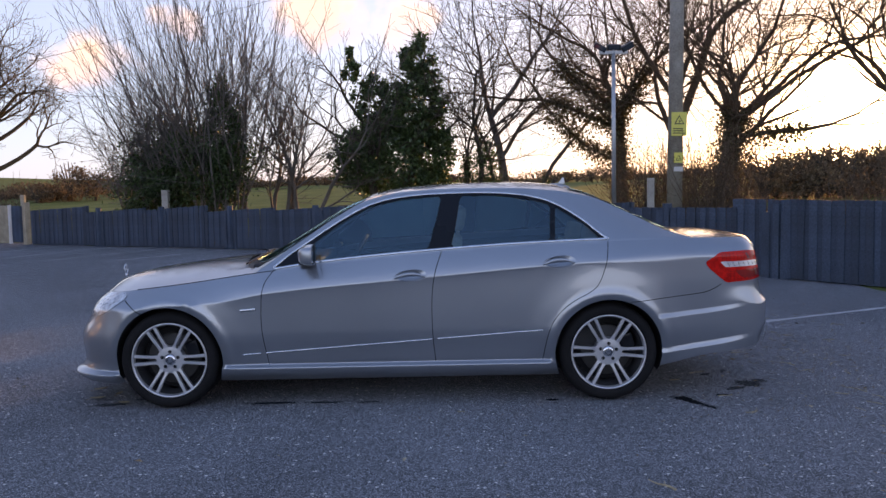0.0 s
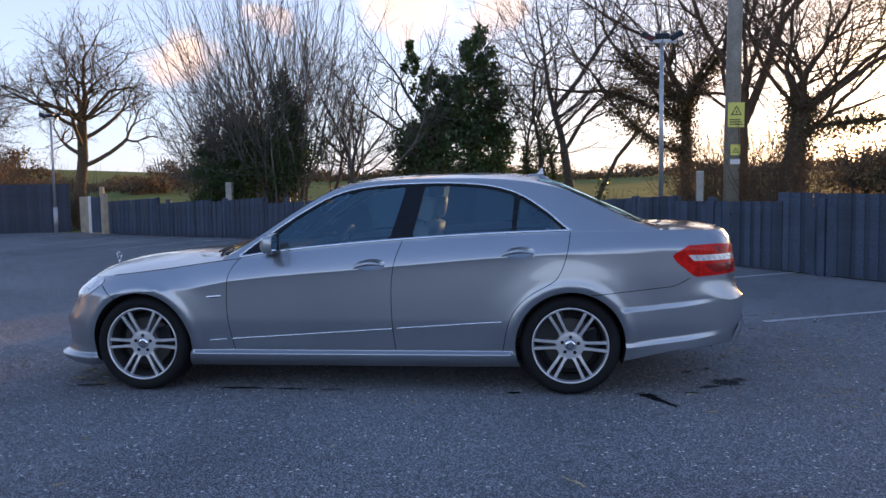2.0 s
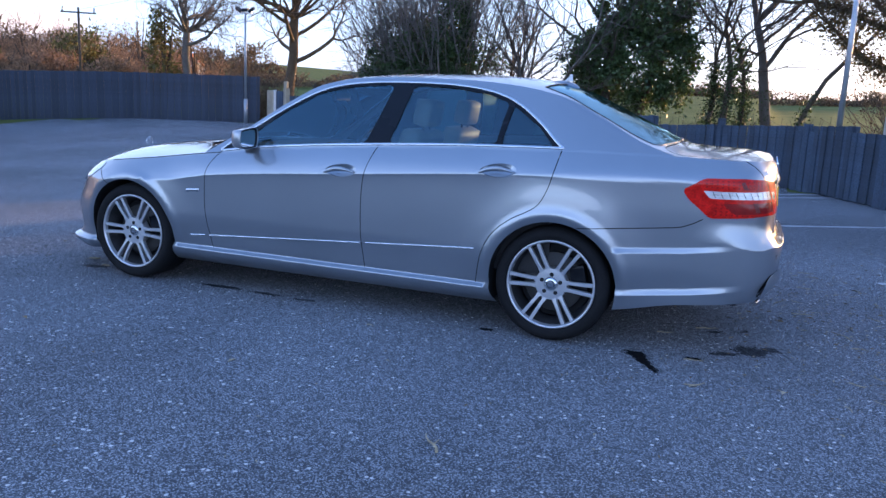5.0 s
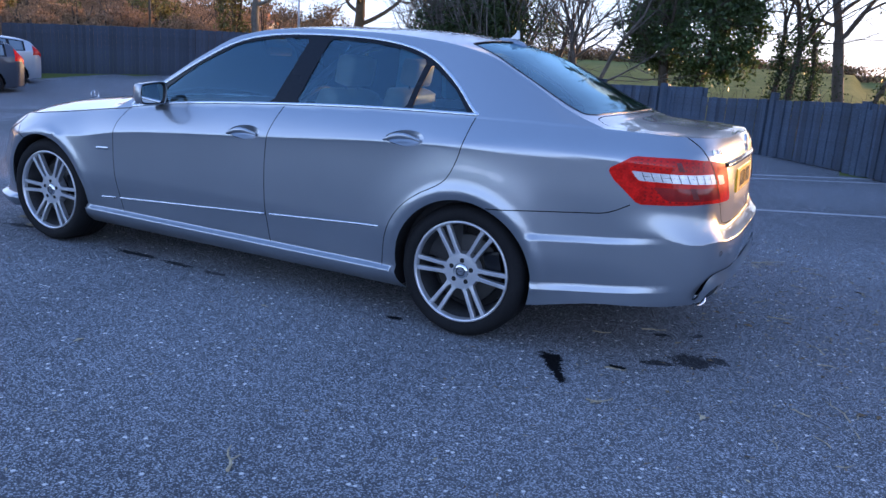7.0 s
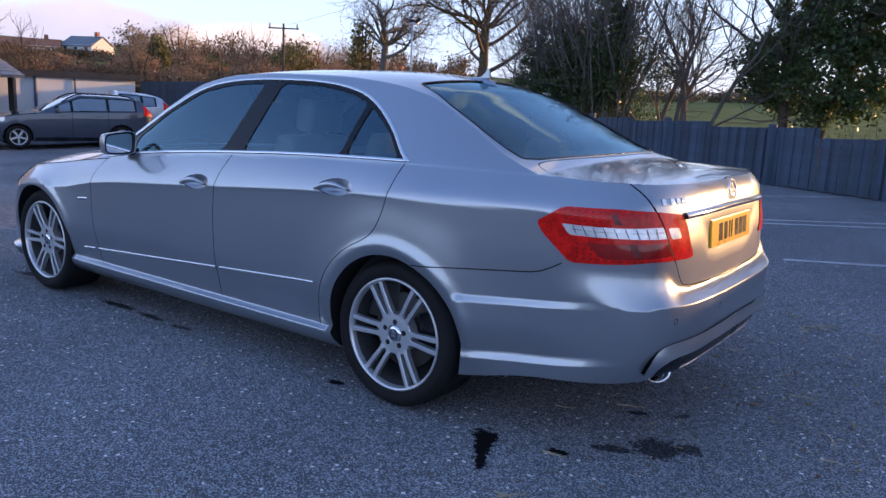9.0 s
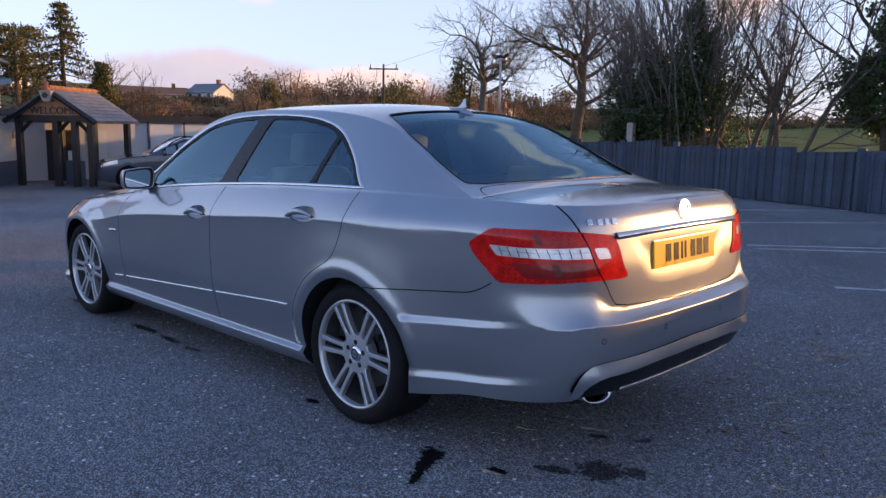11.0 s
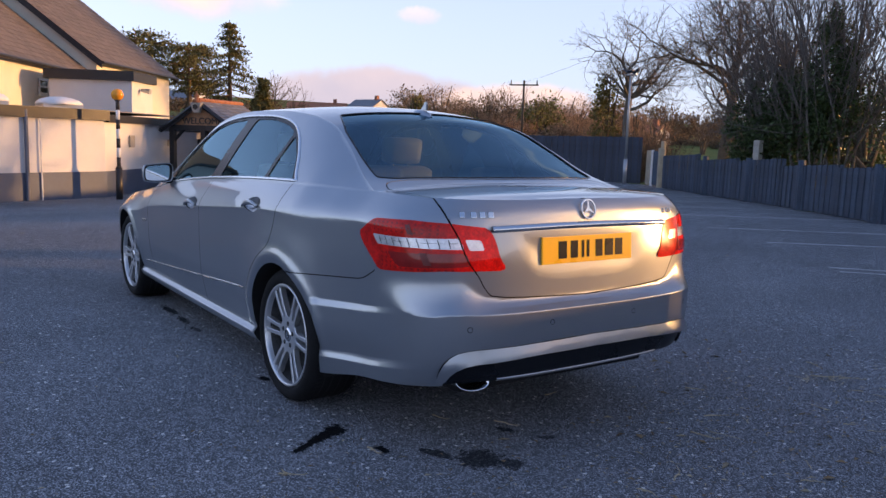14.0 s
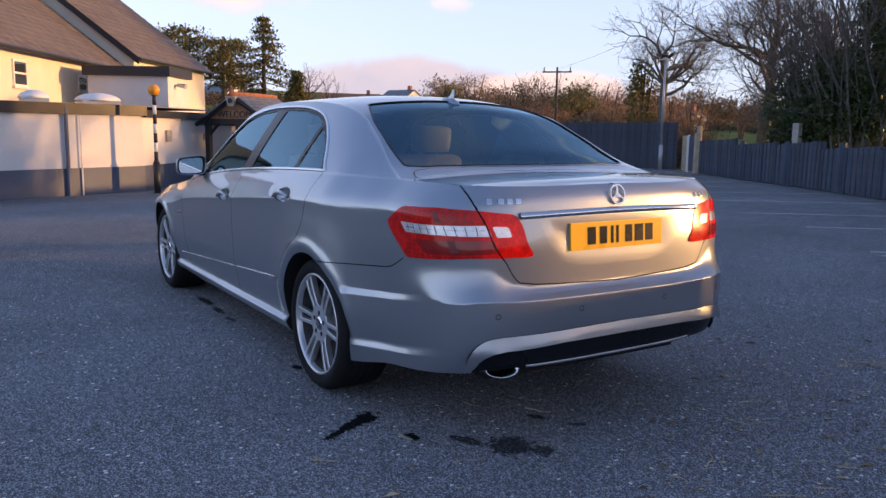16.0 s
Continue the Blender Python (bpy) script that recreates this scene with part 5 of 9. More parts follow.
tree("evergreen ivy-choked tree with dense glossy dark leaves", -1.2, 18.2, [(-0.35, 0, 0, -0.12, 0, 1, 0.15), (0.3, 0.1, 0, 0.15, 0, 1, 0.14), (-0.6, 0, 3.2, -0.95, 0, 0.34, 0.05), (0.1, 0, 4.4, -0.7, 0, 0.8, 0.04), (0.7, 0, 4.6, 0.6, 0, 0.9, 0.04)], 7.0, dict(TALL, bend=0.13), 12, BARK, blobs=((0.2, 0, 2.4, 1.45, 1.1, 1.4, 9000), (0.85, 0, 4.0, 0.95, 0.9, 1.2, 6000), (-0.85, 0, 2.5, 0.95, 0.9, 1.1, 5600), (1.25, 0.1, 2.5, 0.8, 0.9, 1.3, 4200), (-0.35, 0, 4.0, 0.7, 0.6, 0.9, 3200), (-1.0, 0, 5.2, 0.35, 0.4, 0.5, 900), (1.0, 0, 5.4, 0.6, 0.6, 0.7, 2100)), leaf=HOLLY, leaf_size=0.075, name="evergreen_tree")
tree("slender bare tree with a dark ivied trunk", 1.5, 18.4, [(0, 0, 0, 0.10, 0, 1, 0.10), (-0.3, 0.1, 0, -0.10, 0, 1, 0.075), (0.35, 0.2, 0, 0.16, 0.05, 1, 0.07)], 8.2, dict(TALL, bend=0.12), 31, BARK, ivy=((0.2, 3.8, 0.13, 5600),), leaf_size=0.05)
tree("tall bare tree with a pale leaning trunk", 2.75, 21.0, [(0, 0, 0, -0.06, 0.0, 1, 0.17), (0.0, 0, 4.6, 0.6, 0.1, 0.9, 0.09), (0.7, 0.3, 0, 0.1, 0, 1, 0.08)], 11.0, TALL, 14, BARK_GREY, ivy=((0.2, 1.8, 0.10, 900),), leaf_size=0.05)
tree("tall bare tree with brown ivy thick round its trunk", 6.0, 18.6, [(0, 0, 0, -0.02, 0, 1, 0.19), (-0.1, 0, 3.3, -0.95, 0.0, 0.30, 0.075), (0.0, 0, 4.4, -0.85, -0.1, 0.5, 0.07), (-0.1, 0, 2.2, -0.8, 0.1, 0.15, 0.05), (0.1, 0, 4.8, 0.7, 0.0, 0.75, 0.08)], 11.5, dict(TALL, bend=0.12, lift=0.03), 45, BARK_WARM, ivy=((0.1, 5.0, 0.17, 13000),), leaf=DRY_IVY, leaf_size=0.055)
tree("bare tree whose trunk forks above head height", 7.1, 17.2, [(0, 0, 0, 0.02, 0, 1, 0.20), (0.05, 0, 3.0, 0.42, 0.0, 0.95, 0.13), (0.0, 0, 4.4, -0.5, 0.0, 0.8, 0.08)], 11.0, TALL, 47, BARK_WARM)
tree("large bare tree with forked trunks and clinging brown ivy", 7.0, 13.3, [(0, 0, 0, 0.05, 0, 1, 0.18), (0.3, 0, 0, 0.20, 0.05, 1, 0.16), (0.3, 0.1, 2.4, 0.95, 0.0, 0.35, 0.06), (0.4, 0, 3.0, 0.9, -0.2, 0.5, 0.06), (0.1, 0, 3.6, 0.8, 0.3, 0.6, 0.06), (-0.1, 0, 3.2, -0.8, 0.2, 0.6, 0.05)], 9.5, dict(TALL, bend=0.12), 52, BARK_WARM, ivy=((0.1, 3.1, 0.16, 9000),), leaf=DRY_IVY, leaf_size=0.05)
tree("bare spreading tree at the far side of the fence", 11.8, 12.2, [(0, 0, 0, -0.15, 0, 1, 0.17), (0.0, 0, 2.6, -0.95, 0.1, 0.35, 0.07), (-0.1, 0, 3.2, -0.9, 0.0, 0.6, 0.07), (0.4, 0, 0, 0.15, 0, 1, 0.15)], 8.8, dict(TALL, bend=0.13, lift=0.01), 60, BARK_WARM)
tree("bare field tree with a rounded winter crown", -35.6, 42.5, [(0, 0, 0, 0.02, 0, 1, 0.33)] + boughs(11, 3.8, 8.6, 0.13, 0.08, 5.6), 13.6, OAK, 71, BARK_GREY)
tree("broad bare field tree with a stout trunk and spreading boughs", -27.2, 42.2, [(0, 0, 0, 0.04, 0, 1, 0.38)] + boughs(13, 2.9, 9.0, 0.15, 0.08, 6.8), 14.6, OAK, 83, BARK_WARM)
tree("small bare tree behind the low wing", -36.5, 16.6, [(0, 0, 0, 0.02, 0, 1, 0.10), (0.2, 0.1, 0, 0.10, 0.05, 1, 0.07), (-0.2, 0, 0, -0.12, 0, 1, 0.07)] + boughs(9, 1.2, 3.4, 0.05, 0.035, 1.9), 4.8, dict(TALL, seg=0.34, tip=0.007, least=0.007), 91, BARK_WARM)


# ---- thickets, hedges and woods ----
def thicket(name, label, spots, height, material, count, seed, twig_len=0.5, leafy=None, leaf_count=0, leaf_size=0.05):
    """A tangle of thin shoots over stretches of ground: (x, y, rx, ry)."""
    g = np.random.default_rng(seed)
    segs = []
    leaves = []
    for x, y, rx, ry in spots:
        m = int(count / len(spots))
        bx, by = x + g.uniform(-rx, rx, m), y + g.uniform(-ry, ry, m)
        h = height * g.uniform(0.45, 1.0, m)
        # lower growth in the lane through which the low sun reaches the car
        lane = np.abs((bx - 2.4) * math.cos(SUN_AZ) - by * math.sin(SUN_AZ)) < 1.15
        h = np.where(lane, np.minimum(h, 1.0), h)
        lx, ly = g.normal(0, 0.28, m), g.normal(0, 0.28, m)
        base = ground_z(bx, by)
        for i in range(m):
            p = np.array([bx[i], by[i], base[i]])
            d = np.array([lx[i], ly[i], 1.0])
            n = 4
            r = 0.008 + 0.008 * g.random()
            for k in range(n):
                d = d + g.normal(0, 0.22, 3)
                d[2] = max(d[2], 0.1)
                q = p + d / np.linalg.norm(d) * h[i] / n
                segs.append((p, q, r, r * 0.75, 2))
                if k:
                    for _ in range(3):
                        e = g.normal(0, 1, 3)
                        e[2] += 0.5
                        t = p + e / np.linalg.norm(e) * twig_len * g.uniform(0.4, 1.0)
                        segs.append((p, t, r * 0.5, r * 0.2, 2))
                        leaves.append(t)
                p, r = q, r * 0.75
    root = thing(name, label, "shrubs", kind="stuff")
    ob = new("shoots", tube_mesh("shoots", segs, material, 3))
    ob.parent = root
    ob["kind"] = "stuff"
    if leafy and leaf_count:
        L = np.array(leaves)
        P = L[g.integers(0, len(L), leaf_count)] + g.normal(0, 0.12, (leaf_count, 3))
        ob = new("leaves", leaf_mesh("leaves", P, leaf_size, leafy, seed))
        ob.parent = root
        ob["kind"] = "stuff"
    return root


thicket("bramble_thicket", "tangled brown bramble and bare shoots behind the fence", [(7.2, 9.6, 0.9, 1.6), (8.6, 11.0, 1.4, 1.6), (5.9, 13.6, 0.9, 1.2), (6.6, 11.6, 0.8, 1.2)], 3.3, BARK_WARM, 1000, 4, 0.45, BRUSH, 11000, 0.035)
thicket("field_scrub", "low bare scrub along the back of the fence", [(3.0, 17.0, 1.2, 0.8), (4.6, 15.0, 1.0, 1.0), (-7.6, 17.2, 0.9, 0.6), (0.6, 19.6, 1.2, 0.6)], 1.3, BARK, 300, 6, 0.35)
thicket("fence_twigs", "bare brown shoots beside the tall fence and gate", [(-14.8, 20.6, 0.9, 0.6), (-16.5, 22.0, 1.5, 1.0)], 2.5, BARK_WARM, 240, 7, 0.5, BRUSH, 2500, 0.04)




def wood_mass(name, label, crowns, material, per, seed, size, lifted=False):
    """Far woods: crowns of fine twigs or leaves as uneven clouds: (x, y, rx, ry, height)."""
    g = np.random.default_rng(seed)
    pts, segs = [], []
    for x, y, rx, ry, h in crowns:
        b = gz(x, y)
        m = 26
        cen = g.normal(size=(m, 3))
        cen /= np.linalg.norm(cen, axis=1, keepdims=True)
        cen *= g.uniform(0.3, 1.0, (m, 1)) ** 0.5
        own = cen[g.integers(0, m, per)] + g.normal(size=(per, 3)) * 0.16
        pts.append(own * np.array([rx, ry, h * 0.48]) + np.array([x, y, b + h * 0.46]))
        for k in range(5):
            t = np.array([x + g.normal(0, rx * 0.3), y + g.normal(0, ry * 0.3), b + h * g.uniform(0.6, 1.0)])
            segs.append((np.array([x, y, b]), t, 0.05 if lifted else 0.16, 0.02 if lifted else 0.04, 1))
    P = np.concatenate(pts)
    if lifted:
        P = P[P[:, 2] > ground_z(P[:, 0], P[:, 1]) + 2.6]
    root = thing(name, label, "woods", kind="stuff")
    ob = new("crowns", leaf_mesh("crowns", P, size, material, seed, long=2.4))
    ob.parent = root
    ob["kind"] = "stuff"
    ob = new("trunks", tube_mesh("trunks", segs, BARK, 5))
    ob.parent = root
    ob["kind"] = "stuff"
    return root


def polar(az, dist):
    a = radians(az)
    return 4.0 + dist * math.sin(a), -3.0 + dist * math.cos(a)


def ring(az0, az1, n, dist, spread, r, h, seed):
    g = random.Random(seed)
    out = []
    for i in range(n):
        x, y = polar(az0 + (az1 - az0) * (i + g.uniform(0.1, 0.9)) / n, dist + g.uniform(-spread, spread))
        k = g.uniform(0.7, 1.3)
        out.append((x, y, r * k, r * k, h * g.uniform(0.5, 1.35)))
    return out


wood_mass("hillside_wood", "russet winter woodland on the far hillside in low sun", ring(-57.5, -41, 22, 122, 9, 3.6, 5.6, 1) + ring(-57.5, -40, 24, 114, 4, 3.0, 2.6, 21) + ring(-58, -44, 24, 66, 4, 2.0, 2.4, 22) + ring(-75, -58, 34, 66, 4, 2.0, 2.3, 23), RUSSET, 2700, 11, 0.088)
wood_mass("hillside_wood_far", "dull brown winter woods along the skyline", ring(-80, -58, 28, 178, 16, 5.0, 1.8, 2) + ring(-58, -34, 32, 178, 16, 5.0, 6.0, 24), BRUSH, 800, 12, 0.28)
wood_mass("field_hedge", "dark hedge and bare trees at the far edge of the pasture", ring(-40, 30, 80, 128, 5, 3.2, 1.9, 3), BRUSH, 500, 13, 0.17)
wood_mass("dark_conifers", "dark green conifers among the hillside trees", ring(-47.8, -46.2, 2, 70, 3, 2.0, 4.4, 5) + ring(-57, -56, 1, 74, 2, 1.2, 6.5, 6) + ring(-53, -52, 1, 74, 2, 1.2, 6.0, 7) + ring(-43, -42, 1, 62, 2, 1.6, 5.5, 9), PINE, 1700, 14, 0.14)
wood_mass("copse", "small brown copse beyond the tall fence", ring(-49, -38, 7, 66, 5, 1.9, 3.2, 8), RUSSET, 2600, 15, 0.06)
wood_mass("bank_hedge", "dark overgrown hedge bank against the low sun", ring(19, 46, 34, 46, 3, 2.6, 2.5, 41), BRUSH, 1500, 18, 0.10)
# added bushes, hidden behind the coppiced tree, keep sun off the pub's low wall
wood_mass("shade_bushes", "dark evergreen bushes added behind the coppiced tree to shade the pub wall", [(-10.0, 26.5, 2.5, 2.2, 4.3), (-11.4, 27.6, 2.0, 1.8, 3.9)], IVY, 8000, 44, 0.055)
wood_mass("field_copse", "dark bushes at the edge of the pasture", ring(-30, -26, 4, 100, 5, 2.4, 3.4, 10), BRUSH, 1400, 16, 0.14)


def pine(x, y, h, r, seed, spire, label):
    g = np.random.default_rng(seed)
    rng = random.Random(seed)
    b = gz(x, y)
    root = thing("conifer", label, "tree", Matrix.Translation((x, y, b)), group="tall conifers behind the pub")
    segs = [(np.array([0, 0, h * k / 10]), np.array([0, 0, h * (k + 1) / 10]), 0.3 * (1 - k / 11), 0.3 * (1 - (k + 1) / 11), 0) for k in range(10)]
    pts = []
    tiers = 17 if spire else 8
    for i in range(tiers):
        f = i / tiers
        z = h * (0.2 + 0.8 * f) if spire else h * (0.5 + 0.48 * f)
        reach = r * (1 - f) ** 1.05 + 0.1 if spire else r * (0.75 + 0.5 * math.sin(math.pi * f)) * (1.1 - 0.5 * f)
        for _ in range(6 if spire else 7):
            a = rng.uniform(0, 2 * math.pi)
            L = reach * rng.uniform(0.65, 1.1)
            tip = np.array([L * math.cos(a), L * math.sin(a), z - (0.25 * L if spire else -0.12 * L)])
            segs.append((np.array([0, 0, z]), tip, 0.05, 0.015, 1))
            m = 45 if spire else 48
            t = g.uniform(0.25, 1.05, (m, 1))
            pts.append(np.array([0, 0, z]) + (tip - np.array([0, 0, z])) * t + g.normal(size=(m, 3)) * (np.array([0.22, 0.22, 0.08]) if spire else np.array([0.40, 0.40, 0.13])))
    ob = new("trunk", tube_mesh("trunk", segs, BARK_WARM, 6))
    ob.parent = root
    ob = new("crown", leaf_mesh("crown", np.concatenate(pts), 0.12, PINE, seed, long=2.2))
    ob.parent = root
    ob["kind"] = "stuff"


for k, (px, py, hh, rr, sp) in enumerate(((-58.5, 20.8, 9.6, 4.4, True), (-57.5, 17.2, 7.6, 2.3, False), (-60.5, 15.2, 8.6, 2.6, False), (-58.0, 13.4, 8.2, 2.4, False), (-61.0, 18.9, 7.8, 2.2, False), (-56.0, 22.6, 5.2, 1.7, True))):
    pine(px, py, hh, rr, 100 + k, sp, "tall dark spire-shaped conifer lit by low sun" if sp else "spreading pine with a broad dark crown")


# bare trees among the houses on the hillside
for k, (az, dist, hh) in enumerate(((-47.2, 118, 7.6), (-49.6, 120, 8.2), (-51.2, 119, 7.8), (-42.6, 104, 6.8), (-66.5, 90, 6.4), (-39.0, 98, 6.4), (-36.5, 102, 6.0))):
    hx, hy = polar(az, dist)
    tree("bare hillside tree with a fine rounded winter crown", hx, hy, [(0, 0, 0, 0.03, 0, 1, 0.17), (0.2, 0.1, 0, 0.25, 0, 1, 0.11), (-0.2, 0.1, 0, -0.25, 0.1, 1, 0.11)], hh, dict(TALL, seg=0.5, bare=2, tip=0.016, least=0.013), 300 + k, BARK_WARM)

# ---- the saloon car ----
PAINT = surf("metallic_grey_paint", (0.325, 0.355, 0.39), rough=0.31, metal=0.8, var=0.05, scale=1.5, fine=900.0, bump=0.02, dist=0.0005, coat=1.0, rvar=0.02)
CHROME = surf("chrome", (0.72, 0.74, 0.76), rough=0.10, metal=1.0, var=0.03, scale=3.0, fine=60.0, bump=0.0, rvar=0.03)
TRIM_BLACK = surf("black_trim", (0.008, 0.010, 0.014), rough=0.28, spec=0.22, var=0.2, scale=4.0, fine=80.0, bump=0.05)
GAP_BLACK = surf("shut_line_liner", (0.006, 0.006, 0.007), rough=0.8, var=0.2, bump=0.0)
RUBBER = surf("tyre_rubber", (0.012, 0.012, 0.013), rough=0.8, spec=0.18, var=0.3, scale=6.0, fine=120.0, bump=0.3, dist=0.002)
ALLOY = surf("silver_alloy", (0.60, 0.61, 0.63), rough=0.30, metal=0.7, var=0.06, scale=6.0, fine=120.0, bump=0.05, coat=0.4)
DISC = surf("brake_steel", (0.06, 0.058, 0.056), rough=0.6, metal=0.3, var=0.15, scale=10.0, fine=120.0, bump=0.1)
# darker copy of the alloy; shade inside the rim is put into the colour
BARREL = surf("shaded_barrel_alloy", (0.07, 0.07, 0.073), rough=0.55, metal=0.6, var=0.3, scale=9.0, fine=80.0, bump=0.1)
RED_LENS = surf("red_lamp_lens", (0.60, 0.010, 0.006), rough=0.22, var=0.35, scale=26.0, fine=110.0, bump=0.12, dist=0.002, coat=0.3, rvar=0.03, spec=0.1)
DARK_RED_GAP = surf("dark_lamp_divider", (0.14, 0.006, 0.006), rough=0.3, var=0.2, scale=30.0, fine=100.0, bump=0.05)
DARK_RED = surf("deep_red_lamp", (0.27, 0.006, 0.005), rough=0.2, var=0.25, scale=30.0, fine=200.0, bump=0.1, coat=0.6, spec=0.2)
CLEAR_LENS = surf("clear_lamp_lens", (0.74, 0.72, 0.72), rough=0.18, metal=0.4, var=0.2, scale=30.0, fine=140.0, bump=0.3, dist=0.003, coat=1.0)
HEAD_LENS = surf("headlamp_lens", (0.50, 0.53, 0.56), rough=0.14, metal=0.5, var=0.55, scale=14.0, fine=60.0, bump=0.25, dist=0.004, coat=1.0)
PLATE_Y = surf("yellow_plate", (0.92, 0.47, 0.012), rough=0.3, var=0.04, scale=8.0, fine=120.0, bump=0.02, coat=0.4)
CAR_GLASS = glass_mat("tinted_car_glass", (0.46, 0.67, 0.75), ior=2.12)
SCREEN_GLASS = glass_mat("dark_screen_glass", (0.30, 0.42, 0.48), ior=1.95)
MIRROR = surf("mirror_silver", (0.85, 0.87, 0.88), rough=0.03, metal=1.0, var=0.01, bump=0.0, rvar=0.01)
LEATHER = surf("beige_leather", (0.58, 0.50, 0.38), rough=0.5, var=0.12, scale=6.0, fine=120.0, bump=0.2)
DARK_CABIN = surf("dark_cabin_trim", (0.025, 0.025, 0.027), rough=0.7, var=0.2, scale=5.0, fine=80.0, bump=0.1)


def pchip(xs, ys):
    """A smooth curve through points that does not overshoot."""
    xs, ys = np.array(xs, float), np.array(ys, float)
    h, d = np.diff(xs), np.diff(ys) / np.diff(xs)
    m = np.zeros_like(ys)
    m[0], m[-1] = d[0], d[-1]
    for i in range(1, len(xs) - 1):
        if d[i - 1] * d[i] > 0:
            w1, w2 = 2 * h[i] + h[i - 1], h[i] + 2 * h[i - 1]
            m[i] = (w1 + w2) / (w1 / d[i - 1] + w2 / d[i])

    def f(x):
        x = np.clip(np.asarray(x, float), xs[0], xs[-1])
        i = np.clip(np.searchsorted(xs, x) - 1, 0, len(xs) - 2)
        t = (x - xs[i]) / h[i]
        return (1 + 2 * t) * (1 - t) ** 2 * ys[i] + t * (1 - t) ** 2 * h[i] * m[i] + t * t * (3 - 2 * t) * ys[i + 1] + t * t * (t - 1) * h[i] * m[i + 1]

    return f


WB, HUB_Z = 1.437, 0.322
crease_z = pchip([-2.3, -1.12, -0.77, -0.33, 0.02, 0.4, 0.99, 1.5, 2.6], [0.62, 0.70, 0.755, 0.795, 0.82, 0.85, 0.895, 0.92, 0.935])
rim_z = pchip([-2.3, -2.05, -1.66, -1.28, -0.87, -0.74, -0.45, 0.35, 0.93, 1.44, 1.9, 2.2, 2.55], [0.70, 0.735, 0.78, 0.825, 0.88, 0.895, 0.935, 1.003, 1.035, 1.05, 1.055, 1.052, 1.045])
low_w = pchip([0.12, 0.17, 0.205, 0.235, 0.262, 0.272, 0.284, 0.30, 0.38, 0.455, 0.50, 0.65, 0.80, 1.1], [0.72, 0.812, 0.862, 0.888, 0.898, 0.886, 0.872, 0.876, 0.889, 0.905, 0.912, 0.9195, 0.922, 0.923])
low_w_end = pchip([0.12, 0.20, 0.28, 0.38, 0.50, 0.65, 0.80, 1.1], [0.80, 0.862, 0.885, 0.897, 0.905, 0.914, 0.921, 0.923])
rear_x = pchip([0.12, 0.22, 0.30, 0.36, 0.45, 0.55, 0.61, 0.645, 0.665, 0.80, 0.90, 0.96, 1.00, 1.03, 1.06], [2.32, 2.42, 2.488, 2.526, 2.549, 2.553, 2.553, 2.552, 2.551, 2.548, 2.542, 2.535, 2.527, 2.512, 2.485])
front_x = pchip([0.12, 0.17, 0.215, 0.26, 0.30, 0.45, 0.58, 0.68, 0.74, 0.80], [-2.06, -2.17, -2.225, -2.18, -2.16, -2.175, -2.11, -2.055, -1.99, -1.92])
taper = pchip([1.4, 1.55, 1.8, 2.07, 2.4, 2.6], [1.0, 1.0, 0.958, 0.908, 0.900, 0.900])
XB, XF = 1.55, -1.20


ledge_low = pchip([1.7, 1.83, 2.1, 2.42, 2.6], [0.298, 0.311, 0.341, 0.397, 0.43])


ledge_high = pchip([1.7, 1.84, 2.08, 2.34, 2.6], [0.538, 0.544, 0.562, 0.598, 0.63])



def flank_w(x, z):
    """Half width of the body side at a station and height."""
    zc, zb = crease_z(x), rim_z(x)
    end = np.maximum(smooth01((x - 1.72) / 0.08), smooth01((-1.72 - x) / 0.08))
    lower = low_w(z) * (1 - end) + low_w_end(z) * end
    wc = low_w_end(np.minimum(zc, 1.0)) + 0.003
    wb = 0.845 - 0.03 * smooth01((x - 1.2) / 0.9) - 0.015 * smooth01((-x - 0.8) / 0.8)
    a = np.clip((z - zc) / np.maximum(zb - zc, 0.03), 0, 1)
    upper = wc - (wc - wb) * (0.55 * a + 0.45 * a**2)
    # the feature line fades out over the rear wheel
    soft = 0.009 + 0.10 * smooth01((x - 1.25) / 0.5) + 0.02 * smooth01((-1.05 - x) / 0.15)
    k = smooth01((z - zc + soft) / (2 * soft))
    w = lower * (1 - k) + upper * k
    # the panel turns under sharply below the feature line
    w = w - 0.0055 * (1 - np.exp(-np.maximum(zc - z, 0) / 0.06)) * smooth01((x + 1.13) / 0.14) * smooth01((1.35 - x) / 0.3) * smooth01((z - 0.36) / 0.22)
    # flared wheel arches
    for cx in (-WB, WB):
        r = np.hypot(x - cx, z - HUB_Z)
        w = w + 0.013 * np.exp(-(((r - 0.385) / 0.035) ** 2)) * smooth01((z - 0.25) / 0.1) + 0.012 * np.exp(-(((r - 0.42) / 0.11) ** 2)) * smooth01((z - 0.25) / 0.2)
    # ledge along the bumper side
    w = w + 0.018 * (1 - np.clip((z - ledge_low(x)) / 0.032, 0, 1)) * smooth01((x - 1.74) / 0.04) * smooth01((2.50 - x) / 0.34)
    w = w + 0.013 * (1 - np.clip((z - ledge_high(x)) / 0.026, 0, 1)) * smooth01((x - 1.74) / 0.05) * smooth01((2.42 - x) / 0.32) * smooth01((z - 0.33) / 0.16)
    w = w + 0.055 * (1 - smooth01((z - 0.225) / 0.02)) * smooth01((-1.76 - x) / 0.05)
    return w


def turn_of(u):
    """The angle round a tail corner, spaced so that the outline is walked evenly."""
    u = np.clip(u, 0, 1)
    return np.pi / 2 * u**4 / (u**4 + (1 - u) ** 2)


